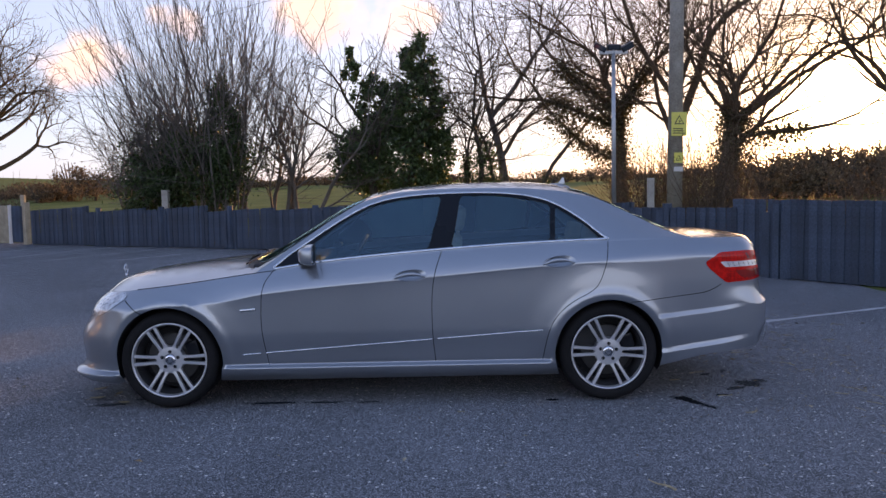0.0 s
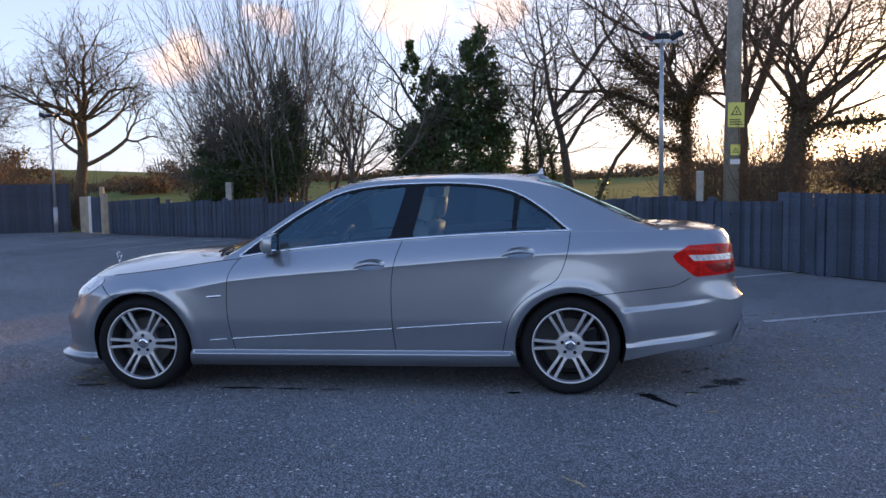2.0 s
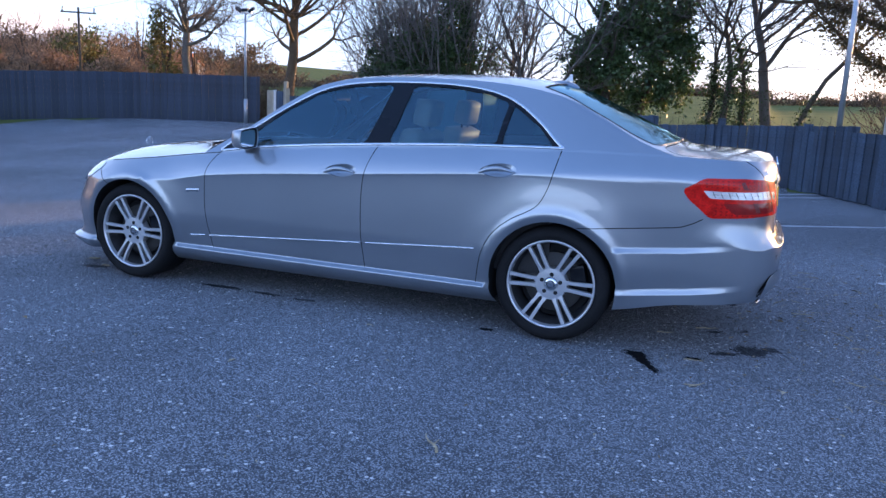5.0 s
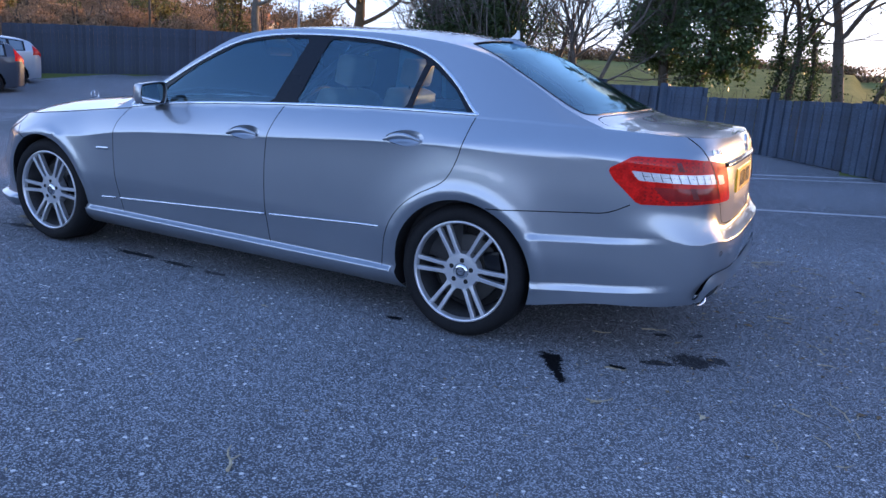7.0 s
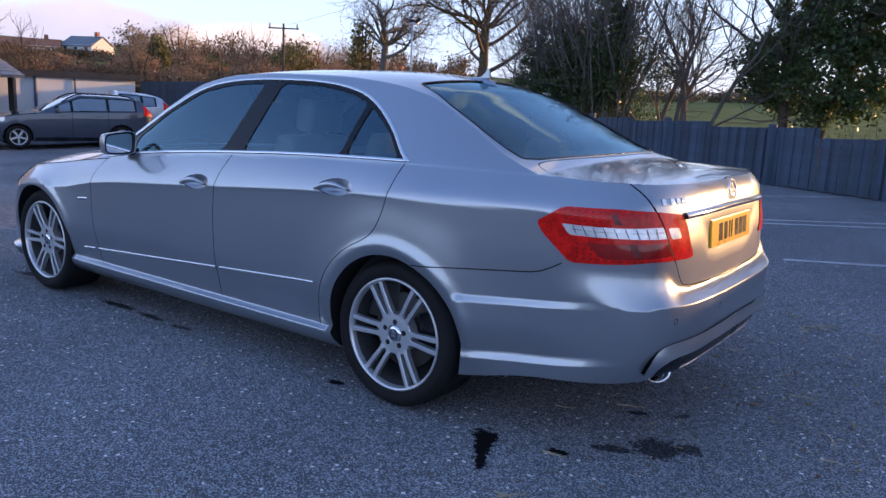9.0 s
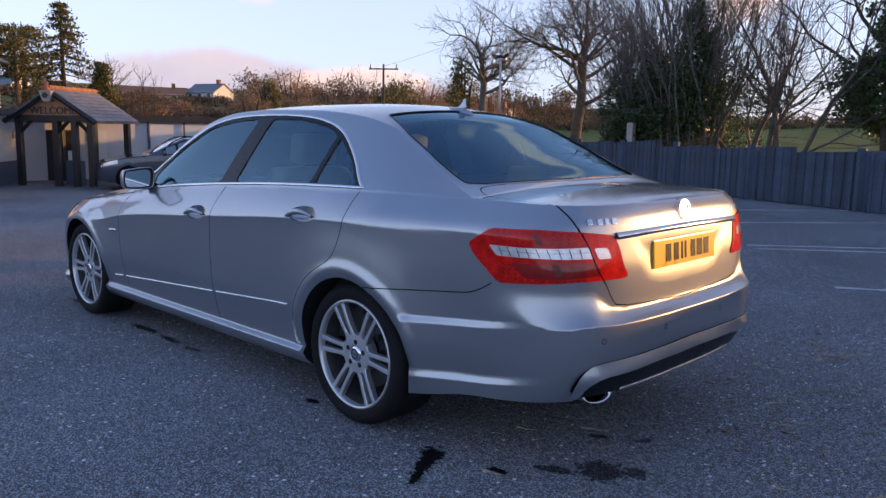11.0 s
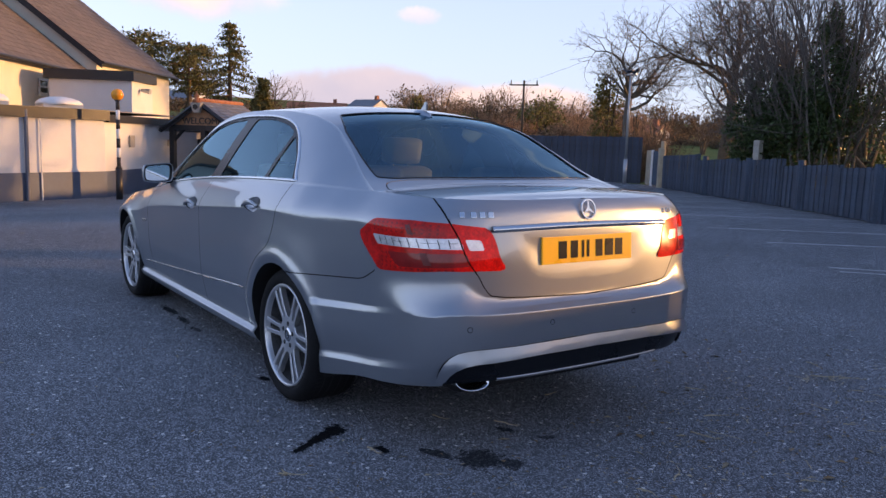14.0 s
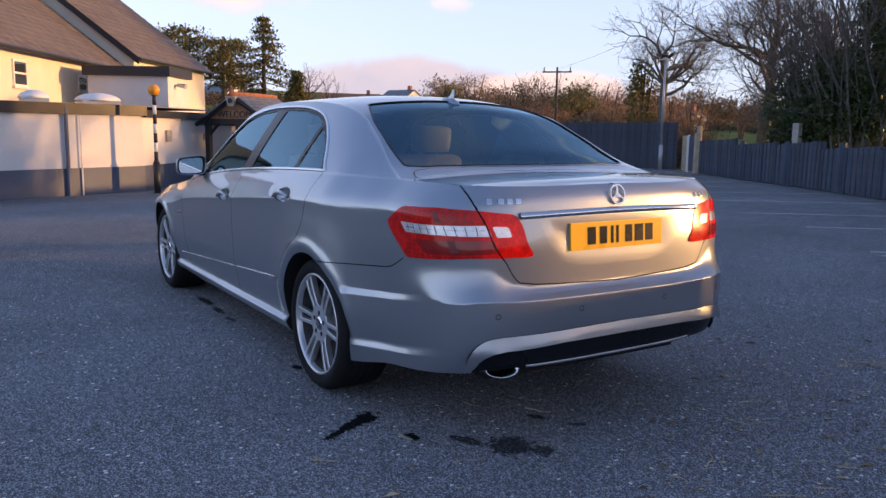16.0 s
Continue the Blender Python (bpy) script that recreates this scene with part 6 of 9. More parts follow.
def _tables():
    th = turn_of(np.linspace(0, 1, 4000))
    u = np.sin(th) ** 0.2
    x, y = XB + (2.55 - XB) * u, 0.92 * taper(XB + (2.55 - XB) * u) * np.abs(np.cos(th)) ** 0.5
    sr = XB + np.r_[0, np.cumsum(np.hypot(np.diff(x), np.diff(y)))]
    th2 = np.linspace(0, np.pi / 2, 4000)
    uf = np.sin(th2) ** (2 / 3.2)
    xf, yf = XF + (-2.25 - XF) * uf, 0.92 * np.abs(np.cos(th2)) ** 0.45
    sf = XF - np.r_[0, np.cumsum(np.hypot(np.diff(xf), np.diff(yf)))]
    return np.linspace(0, 1, 4000), th2, sr, sf


_TU, _TH, _SR, _SF = _tables()
S_REAR, S_FRONT = float(_SR[-1]), float(_SF[-1])


shelf_z = pchip([2.0, 2.298, 2.372, 2.419, 2.473, 2.534, 2.696, 3.3], [0.75, 0.737, 0.698, 0.670, 0.642, 0.626, 0.616, 0.612])
shelf_top = pchip([2.0, 2.3, 2.6, 2.70, 2.80, 3.3], [0.75, 0.75, 0.75, 0.68, 0.66, 0.655])


def skirt(s, z):
    """A point of the body side, nose and tail: s runs along the plan outline, x on the flanks."""
    s, z = np.asarray(s, float), np.asarray(z, float)
    over = np.where((s > S_REAR) | (s < S_FRONT), -1.0, 1.0)
    s = np.where(s > S_REAR, 2 * S_REAR - s, np.where(s < S_FRONT, 2 * S_FRONT - s, s))
    tr = turn_of(np.interp(s, _SR, _TU))
    tf = np.interp(-s, -_SF, _TH)
    ur, uf = np.sin(np.where(s > XB, tr, 0)) ** 0.2, np.sin(np.where(s < XF, tf, 0)) ** (2 / 3.2)
    x = np.where(s > XB, XB + (rear_x(z) - XB) * ur, np.where(s < XF, XF + (front_x(z) - XF) * uf, s))
    y = flank_w(x, z) * np.where(s > XB, taper(x) * np.abs(np.cos(tr)) ** (0.5 + 0.16 * smooth01((z - 0.80) / 0.15)), np.where(s < XF, np.abs(np.cos(tf)) ** 0.45, 1.0))
    # the bumper stands out below a shelf that sweeps down from the lamp and along the tail
    zs = shelf_z(s)
    soft = 1 - smooth01((s - 2.20) / 0.42)
    z0 = zs - 0.12 * soft
    t = np.clip((z - z0) / np.maximum(shelf_top(s) - z0, 0.025), 0, 1)
    b = 0.052 * smooth01((s - 2.10) / 0.58) * ((1 - smooth01(t)) * soft + (1 - t) ** 2 * (1 - soft))
    nx, ny = np.where(s > XB, np.sin(tr) ** 1.8, 0.0), np.where(s > XB, np.abs(np.cos(tr)) ** 1.5, 1.0)
    k = b / np.maximum(np.hypot(nx, ny), 1e-6)
    return np.stack([x + k * nx, -(y + k * ny) * over, z], -1)


_SG = np.r_[np.linspace(S_FRONT, XF, 200), np.linspace(XF, XB, 200)[1:], np.linspace(XB, S_REAR, 400)[1:]]


def sx(x, z):
    """The s at which the flank has that x at height z."""
    return float(np.interp(x, skirt(_SG, np.full_like(_SG, z))[:, 0], _SG))


def sy(y, z):
    """The s on the tail with that distance from the centre line."""
    g = _SG[_SG > XB + 0.3]
    yy = -skirt(g, np.full_like(g, z))[:, 1]
    return float(np.interp(-y, -yy, g))


S_RIM = _SG
_rim = skirt(S_RIM, np.full_like(S_RIM, 0.95))
RIM_Z = rim_z(_rim[:, 0])
for _ in range(3):
    _rim = skirt(S_RIM, RIM_Z)
    RIM_Z = rim_z(_rim[:, 0])
RIM = skirt(S_RIM, RIM_Z)


def rim_at_s(s):
    return np.interp(s, S_RIM, RIM_Z)


# upper edge of the body: bonnet edge, windscreen pillar, roof rail, rear screen edge, boot edge
XR0, XR1 = -0.87, 2.02
rim_y = lambda x: np.interp(x, RIM[:, 0], -RIM[:, 1])  # noqa: E731
rail_y = pchip([XR0, -0.6, -0.35, -0.12, 0.12, 0.8, 1.1, 1.37, 1.6, 1.86, XR1], [float(rim_y(XR0)), 0.735, 0.675, 0.625, 0.605, 0.60, 0.597, 0.60, 0.635, 0.70, float(rim_y(XR1))])
rail_z = pchip([XR0, -0.6, -0.35, -0.12, 0.12, 0.45, 0.8, 1.1, 1.37, 1.6, 1.86, XR1], [float(rim_z(XR0)), 1.06, 1.225, 1.345, 1.392, 1.408, 1.405, 1.385, 1.335, 1.235, 1.105, float(rim_z(XR1))])
centre_z = pchip([-2.22, -2.1, -1.95, -1.75, -1.5, -1.25, -1.03, -0.95, -0.63, -0.45, -0.23, -0.06, 0.15, 0.49, 0.79, 1.0, 1.22, 1.38, 1.51, 1.68, 1.86, 1.97, 2.04, 2.2, 2.42, 2.485], [0.70, 0.765, 0.815, 0.862, 0.893, 0.918, 0.938, 0.955, 1.122, 1.232, 1.345, 1.40, 1.43, 1.448, 1.451, 1.445, 1.42, 1.383, 1.325, 1.247, 1.165, 1.107, 1.083, 1.075, 1.064, 1.05])


def edge_y(x):
    x = np.asarray(x, float)
    return np.where((x > XR0) & (x < XR1), rail_y(x), rim_y(x))


def edge_z(x):
    x = np.asarray(x, float)
    return np.where((x > XR0) & (x < XR1), rail_z(x), rim_z(x))


def top_surface(x, y):
    """Bonnet, screens, roof and boot lid as one crowned surface; y is positive here and laid to the near side."""
    x, y = np.asarray(x, float), np.asarray(y, float)
    ye, ze, zc = np.maximum(edge_y(x), 1e-3), edge_z(x), centre_z(x)
    q = np.clip(y / ye, 0, 1)
    z = ze + (zc - ze) * (1 - q**2.3)
    return np.stack([x, -y, z], -1)


def glass_side(x, z):
    """The side of the cabin between the waistline and the roof rail."""
    x, z = np.asarray(x, float), np.asarray(z, float)
    zb, zt = rim_z(x), rail_z(x)
    q = np.clip((z - zb) / np.maximum(zt - zb, 1e-3), 0, 1)
    y = rim_y(x) * (1 - q) + rail_y(x) * q + 0.05 * q * (1 - q) * smooth01((zt - zb) / 0.3)
    return np.stack([x, -y, z], -1)


def inside(poly, pts):
    """Which points lie in a polygon."""
    poly = np.asarray(poly, float)
    x, y = pts[:, 0], pts[:, 1]
    r = np.zeros(len(pts), bool)
    for (x0, y0), (x1, y1) in zip(poly, np.roll(poly, -1, 0)):
        c = (y0 > y) != (y1 > y)
        with np.errstate(divide="ignore", invalid="ignore"):
            r ^= c & (x < (x1 - x0) * (y - y0) / (y1 - y0 + 1e-30) + x0)
    return r


def dense(pts, step=0.03, closed=False):
    pts = [np.array(p, float) for p in pts]
    if closed:
        pts = pts + [pts[0]]
    out = []
    for a, b in zip(pts, pts[1:]):
        n = max(1, int(np.ceil(np.linalg.norm(b - a) / step)))
        out += [a + (b - a) * i / n for i in range(n)]
    if not closed:
        out.append(pts[-1])
    return np.array(out)


def rounded(pts, step=0.02, closed=False, turns=2):
    """Chaikin's corner cutting, for smooth outlines."""
    p = np.array(pts, float)
    for _ in range(turns):
        q = np.roll(p, -1, 0)
        if closed:
            p = np.stack([0.75 * p + 0.25 * q, 0.25 * p + 0.75 * q], 1).reshape(-1, 2)
        else:
            a, b = p[:-1], p[1:]
            p = np.r_[p[:1], np.stack([0.75 * a + 0.25 * b, 0.25 * a + 0.75 * b], 1).reshape(-1, 2)[1:-1], p[-1:]]
    return dense(p, step, closed)


def crisp(pts, r=0.012, step=0.015, closed=True):
    """An outline whose corners are only slightly rounded."""
    p = np.array(pts, float)
    n = len(p)
    out = []
    for i in range(n):
        if not closed and i in (0, n - 1):
            out.append(p[i])
            continue
        for q in (p[i - 1], p[(i + 1) % n]):
            d = q - p[i]
            k = np.linalg.norm(d)
            out.append(p[i] + d / k * min(r, 0.4 * k))
    return dense(out, step, closed)


def sides_of(line, w):
    d = np.gradient(line, axis=0)
    n = np.stack([-d[:, 1], d[:, 0]], 1)
    n /= np.maximum(np.linalg.norm(n, axis=1, keepdims=True), 1e-9)
    return line + n * w, line - n * w


def near_line(pts, line, w):
    r = np.zeros(len(pts), bool)
    for a, b in zip(line, line[1:]):
        d = b - a
        l2 = max(float(d @ d), 1e-12)
        t = np.clip(((pts - a) @ d) / l2, 0, 1)
        r |= np.linalg.norm(pts - a - t[:, None] * d, axis=1) < w
    return r


from mathutils.geometry import delaunay_2d_cdt


def cut_sheet(grid, loops, lines):
    """Triangulates points with closed outlines and open lines as edges."""
    verts, edges = [], []
    for lp, closed in [(l, True) for l in loops] + [(l, False) for l in lines]:
        k = len(verts)
        verts += [tuple(p) for p in lp]
        edges += [(k + i, k + i + 1) for i in range(len(lp) - 1)]
        if closed:
            edges.append((k + len(lp) - 1, k))
    verts += [tuple(p) for p in grid]
    out = delaunay_2d_cdt([Vector(v) for v in verts], edges, [], 0, 1e-5)
    co = np.array([(v.x, v.y) for v in out[0]])
    tri = np.array([f for f in out[2] if len(f) == 3])
    return co, tri


def away(grid, outlines, d):
    """Drops grid points too near an outline, which would give slivers."""
    keep = np.ones(len(grid), bool)
    for o in outlines:
        keep &= ~near_line(grid, np.asarray(o), d)
    return grid[keep]


def panel(name, surface, co, tri, pick, material, parent, both=False, side=-1, off=None, label="", smooth=True):
    """Lays the picked triangles of a flat sheet onto the body, with the body's own normals."""
    t = tri[pick]
    if len(t) == 0:
        return None
    used, inv = np.unique(t, return_inverse=True)
    t = inv.reshape(-1, 3)
    uv = co[used]
    P = surface(uv[:, 0], uv[:, 1])
    h = 2e-3
    du = surface(uv[:, 0] + h, uv[:, 1]) - surface(uv[:, 0] - h, uv[:, 1])
    dv = surface(uv[:, 0], uv[:, 1] + h) - surface(uv[:, 0], uv[:, 1] - h)
    N = np.cross(du, dv)
    ln = np.linalg.norm(N, axis=1, keepdims=True)
    N = N / np.maximum(ln, 1e-12)
    ref = P - np.array([0.1, 0, 0.45])
    ref[:, 0] *= 0.35
    N[np.sum(N * ref, 1) < 0] *= -1
    if off is not None:
        P = P - N * (off(uv) if callable(off) else off)[..., None] if callable(off) else P - N * off
    fn = np.cross(P[t[:, 1]] - P[t[:, 0]], P[t[:, 2]] - P[t[:, 0]])
    flip = np.sum(fn * N[t[:, 0]], 1) < 0
    t[flip] = t[flip][:, ::-1]
    Ps, Ns, Ts = [], [], []
    for sgn in ((-1, 1) if both else (side,)):
        m = np.array([1, -sgn, 1.0])
        k = sum(len(p) for p in Ps)
        Ps.append(P * m)
        Ns.append(N * m)
        Ts.append((t if sgn == -1 else t[:, ::-1]) + k)
    me = bpy.data.meshes.new(name)
    me.from_pydata(np.concatenate(Ps).tolist(), [], np.concatenate(Ts).tolist())
    me.polygons.foreach_set("use_smooth", [smooth] * len(me.polygons))
    me.materials.append(material)
    if off is None or not callable(off):
        me.normals_split_custom_set_from_vertices(np.concatenate(Ns).tolist())
    ob = new(name, me)
    ob.parent = parent
    if label:
        ob["label"] = label
    return ob


def ribbon(name, pts, normals, width, thick, material, parent, label="", closed=False):
    """A raised strip along a line on the body."""
    P, N = np.asarray(pts, float), np.asarray(normals, float)
    T = np.gradient(P, axis=0)
    if closed:
        T = np.roll(P, -1, 0) - np.roll(P, 1, 0)
    T /= np.maximum(np.linalg.norm(T, axis=1, keepdims=True), 1e-9)
    B = np.cross(T, N)
    B /= np.maximum(np.linalg.norm(B, axis=1, keepdims=True), 1e-9)
    prof = [(-0.5, -0.2), (-0.42, 0.7), (-0.2, 1.0), (0.2, 1.0), (0.42, 0.7), (0.5, -0.2)]
    rings = [P + B * width * a + N * thick * b for a, b in prof]
    n, k = len(P), len(prof)
    co = np.stack(rings, 1).reshape(-1, 3)
    fs = []
    for i in range(n if closed else n - 1):
        j = (i + 1) % n
        for c in range(k - 1):
            fs.append((i * k + c, i * k + c + 1, j * k + c + 1, j * k + c))
    me = bpy.data.meshes.new(name)
    me.from_pydata(co.tolist(), [], fs)
    me.polygons.foreach_set("use_smooth", [True] * len(fs))
    me.materials.append(material)
    bm = bmesh.new()
    bm.from_mesh(me)
    bmesh.ops.recalc_face_normals(bm, faces=bm.faces)
    bm.to_mesh(me)
    bm.free()
    ob = new(name, me)
    ob.parent = parent
    if label:
        ob["label"] = label
    return ob


def on_surface(surface, uv):
    uv = np.asarray(uv, float)
    P = surface(uv[:, 0], uv[:, 1])
    h = 2e-3
    du = surface(uv[:, 0] + h, uv[:, 1]) - surface(uv[:, 0] - h, uv[:, 1])
    dv = surface(uv[:, 0], uv[:, 1] + h) - surface(uv[:, 0], uv[:, 1] - h)
    N = np.cross(du, dv)
    N /= np.maximum(np.linalg.norm(N, axis=1, keepdims=True), 1e-12)
    ref = P - np.array([0.1, 0, 0.45])
    ref[:, 0] *= 0.35
    N[np.sum(N * ref, 1) < 0] *= -1
    return P, N


FLIP = np.array([1.0, -1.0, 1.0])


def lathe(bm, profile, sides=48, axis_y=True):
    """Turns (radius, depth) pairs round the y axis."""
    rings = []
    for r, d in profile:
        rings.append([bm.verts.new((r * math.cos(2 * math.pi * i / sides), d, r * math.sin(2 * math.pi * i / sides))) for i in range(sides)])
    for a, b in zip(rings, rings[1:]):
        for i in range(sides):
            j = (i + 1) % sides
            bm.faces.new((a[i], a[j], b[j], b[i]))
    bmesh.ops.recalc_face_normals(bm, faces=bm.faces)
    return bm


def build_wheel(root):
    """A wheel whose outer face looks along -y, with its centre at the origin."""
    R = HUB_Z
    bm = bmesh.new()
    lathe(bm, [(0.246, -0.012), (0.250, -0.018), (0.262, -0.026), (0.285, -0.030), (0.303, -0.020), (0.314, -0.004), (0.320, 0.012), (R, 0.03), (R, 0.2), (0.318, 0.222), (0.30, 0.236), (0.25, 0.24), (0.246, 0.23)], 72)
    tyre = part("tyre", bm, RUBBER, root, "black low-profile tyre", True)
    gb = bmesh.new()
    for d in (0.055, 0.095, 0.14, 0.18):
        lathe(gb, [(R + 0.0008, d - 0.004), (R + 0.0012, d + 0.004)], 72)
    for i in range(72):
        a = 2 * math.pi * i / 72
        m = Matrix.Rotation(a, 4, "Y")
        for d0, d1 in ((0.016, 0.045), (0.19, 0.216)):
            vs = [gb.verts.new(m @ Vector(p)) for p in ((R + 0.0012, d0, -0.002), (R + 0.0015, d1, 0.004), (R + 0.0015, d1, 0.008), (R + 0.0012, d0, 0.002))]
            gb.faces.new(vs)
    bmesh.ops.recalc_face_normals(gb, faces=gb.faces)
    part("tread_groove", gb, GAP_BLACK, tyre)
    bm = bmesh.new()
    lathe(bm, [(0.2475, -0.010), (0.2475, -0.018), (0.2445, -0.0215), (0.239, -0.0215), (0.2345, -0.017), (0.232, -0.008), (0.229, 0.006)], 72)
    rim = part("rim", bm, ALLOY, root, "silver alloy rim", True)
    bm = bmesh.new()
    lathe(bm, [(0.2305, 0.004), (0.222, 0.03), (0.213, 0.09), (0.21, 0.2), (0.243, 0.225)], 72)
    part("rim_barrel", bm, BARREL, rim, "inner barrel of the rim in shade-darkened alloy", True)
    # flat hub with a shallow ring round the cap
    bm = bmesh.new()
    lathe(bm, [(0.036, 0.006), (0.040, -0.0035), (0.064, -0.003), (0.086, -0.0015), (0.089, 0.003), (0.090, 0.05)], 48)
    part("hub", bm, ALLOY, rim, smooth=False)
    bm = bmesh.new()
    lathe(bm, [(0.0005, -0.008), (0.022, -0.0075), (0.031, -0.006), (0.036, 0.0)], 32)
    cap = part("centre_cap", bm, CHROME, rim, "dull chrome centre cap", True)
    bm = bmesh.new()
    lathe(bm, [(0.0185, -0.0088), (0.0225, -0.0084)], 32)
    cyl(bm, Vector((-0.02, -0.0086, 0)), Vector((0.02, -0.0086, 0)), 0.0012, sides=6)
    part("cap_emblem", bm, TRIM_BLACK, cap)
    # black plugs just proud of the hub stand in for shaded bolt holes
    for i in range(5):
        a = 2 * math.pi * i / 5 + 0.3
        c = Vector((0.054 * math.cos(a), 0, 0.054 * math.sin(a)))
        bm = bmesh.new()
        cyl(bm, c + Vector((0, -0.0042, 0)), c + Vector((0, 0.012, 0)), 0.0118, sides=16)
        part("bolt_hole_plug", bm, GAP_BLACK, rim)
    # six twin spokes, each pair flat faced with a slot between, spreading to its neighbours at the hub
    for i in range(6):
        a = 2 * math.pi * i / 6
        m = Matrix.Rotation(a, 4, "Y")
        bm = bmesh.new()
        for s in (-1, 1):
            n = 14
            prev = None
            for k in range(n + 1):
                f = k / n
                r = 0.075 + (0.236 - 0.075) * f
                near = max(0.0, 1 - f / 0.28) ** 2
                inner = 0.0 if f < 0.10 else 0.0085 + 0.009 * f
                outer = 0.0265 + 0.011 * f + 0.008 * near + 0.006 * max(0.0, (f - 0.9) / 0.1) ** 2
                dy = -0.001 - 0.011 * f**1.5 - 0.004 * math.sin(math.pi * f)
                e = 0.0022
                zz = (inner, inner, inner + e, outer - e, outer, outer - 0.002)
                yy = (dy + 0.03, dy + e, dy, dy, dy + e, dy + 0.03)
                ring = [bm.verts.new(m @ Vector((r, y, s * z))) for y, z in zip(yy, zz)]
                if prev:
                    for c in range(5):
                        bm.faces.new((prev[c], prev[c + 1], ring[c + 1], ring[c]))
                prev = ring
        bmesh.ops.recalc_face_normals(bm, faces=bm.faces)
        part("spoke", bm, ALLOY, rim)
    bm = bmesh.new()
    lathe(bm, [(0.07, 0.075), (0.165, 0.075), (0.168, 0.08), (0.168, 0.095), (0.07, 0.095)], 48)
    part("brake_disc", bm, DISC, root, "grey steel brake disc", True)
    bm = bmesh.new()
    m = Matrix.Rotation(radians(-15), 4, "Y")
    box(bm, (0.10, 0.05, -0.075), (0.185, 0.12, 0.075), 0.014, m)
    part("brake_caliper", bm, TRIM_BLACK, root)
    bm = bmesh.new()
    lathe(bm, [(0.001, 0.12), (0.205, 0.12)], 32)
    part("wheel_backing", bm, GAP_BLACK, root)
    return root


def build_saloon():
    car = thing("saloon_car", "metallic grey four-door saloon car parked on the tarmac", "car")

    # ---------- body side, nose and tail ----------
    fd = [(-0.725, 0.90), (-0.80, 0.82), (-0.815, 0.73), (-0.825, 0.52), (-0.785, 0.285), (0.305, 0.285), (0.288, 0.45), (0.285, 0.60), (0.288, 0.74), (0.31, 0.88), (0.355, 1.012)]
    rd = [(0.355, 1.012), (0.31, 0.88), (0.288, 0.74), (0.285, 0.60), (0.288, 0.45), (0.305, 0.285), (1.005, 0.285), (1.035, 0.46), (1.09, 0.575), (1.19, 0.665), (1.33, 0.735), (1.375, 0.79), (1.415, 0.90), (1.442, 1.06)]
    flush = lambda line: np.array([(sx(x, z), z) for x, z in line])  # noqa: E731
    gl_front = rounded(flush([(-0.715, 0.93), (-0.745, 0.895), (-0.80, 0.82), (-0.815, 0.73), (-0.825, 0.52), (-0.785, 0.283)]))
    gl_mid = rounded(flush([(0.365, 1.03), (0.355, 1.0), (0.31, 0.88), (0.288, 0.74), (0.285, 0.60), (0.288, 0.45), (0.305, 0.283)]))
    gl_rear = rounded(flush([(1.445, 1.08), (1.44, 1.04), (1.415, 0.90), (1.375, 0.79), (1.33, 0.735), (1.19, 0.665), (1.09, 0.575), (1.035, 0.46), (1.005, 0.283)]))
    sill_line = dense(flush([(-1.03, 0.283), (-0.785, 0.283), (0.305, 0.283), (1.005, 0.283), (1.06, 0.283)]), 0.015)
    door_f = np.r_[gl_front, gl_mid[::-1]]
    door_r = np.r_[gl_mid, gl_rear[::-1]]

    lamp = crisp([(2.089, 0.895), (2.197, 0.958), (2.392, 0.965), (2.527, 0.958), (2.662, 0.941), (2.803, 0.786), (2.783, 0.775), (2.527, 0.779), (2.230, 0.758), (2.116, 0.853)])
    lamp_split = dense([(2.520, 0.972), (2.588, 0.870), (2.669, 0.765)], 0.015)
    band = crisp([(2.190, 0.898), (2.305, 0.898), (2.567, 0.902), (2.601, 0.860), (2.419, 0.863), (2.224, 0.860)], 0.006)
    band2 = crisp([(2.588, 0.898), (2.648, 0.895), (2.682, 0.856), (2.621, 0.856)], 0.006)
    lower_red = crisp([(2.284, 0.839), (2.615, 0.846), (2.648, 0.796), (2.345, 0.786)], 0.01)
    lid_line = rounded([(2.381, 1.085), (2.426, 1.049), (2.487, 1.004), (2.527, 0.962), (2.588, 0.870), (2.669, 0.772), (2.709, 0.698), (2.743, 0.670), (2.999, 0.656), (S_REAR + 0.02, 0.648)], 0.015, False, 1)
    lid = np.r_[lid_line, [(S_REAR + 0.02, 1.2), (lid_line[0][0], 1.2)]]
    recess = crisp([(2.749, 0.923), (2.837, 0.853), (2.898, 0.796), (2.945, 0.747), (3.046, 0.723), (S_REAR + 0.3, 0.719), (S_REAR + 0.3, 0.925)], 0.02)
    shut_b = rounded([(sx(1.565, 0.655), 0.655), (sx(1.75, 0.668), 0.668), (sx(2.0, 0.688), 0.688), (sx(2.10, 0.70), 0.70), (sx(2.19, 0.75), 0.75)], 0.02)
    shut_f = rounded([(-1.872, 0.715), (-1.76, 0.672), (-1.675, 0.635), (-1.64, 0.615)], 0.015)
    strake = rounded([(2.527, 0.354), (2.534, 0.417), (2.574, 0.463), (2.635, 0.480), (2.776, 0.480), (2.958, 0.484), (S_REAR + 0.9, 0.499), (S_REAR + 0.9, 0.437), (2.965, 0.442), (2.743, 0.431), (2.628, 0.428), (2.574, 0.399), (2.554, 0.354)], 0.02, True, 1)
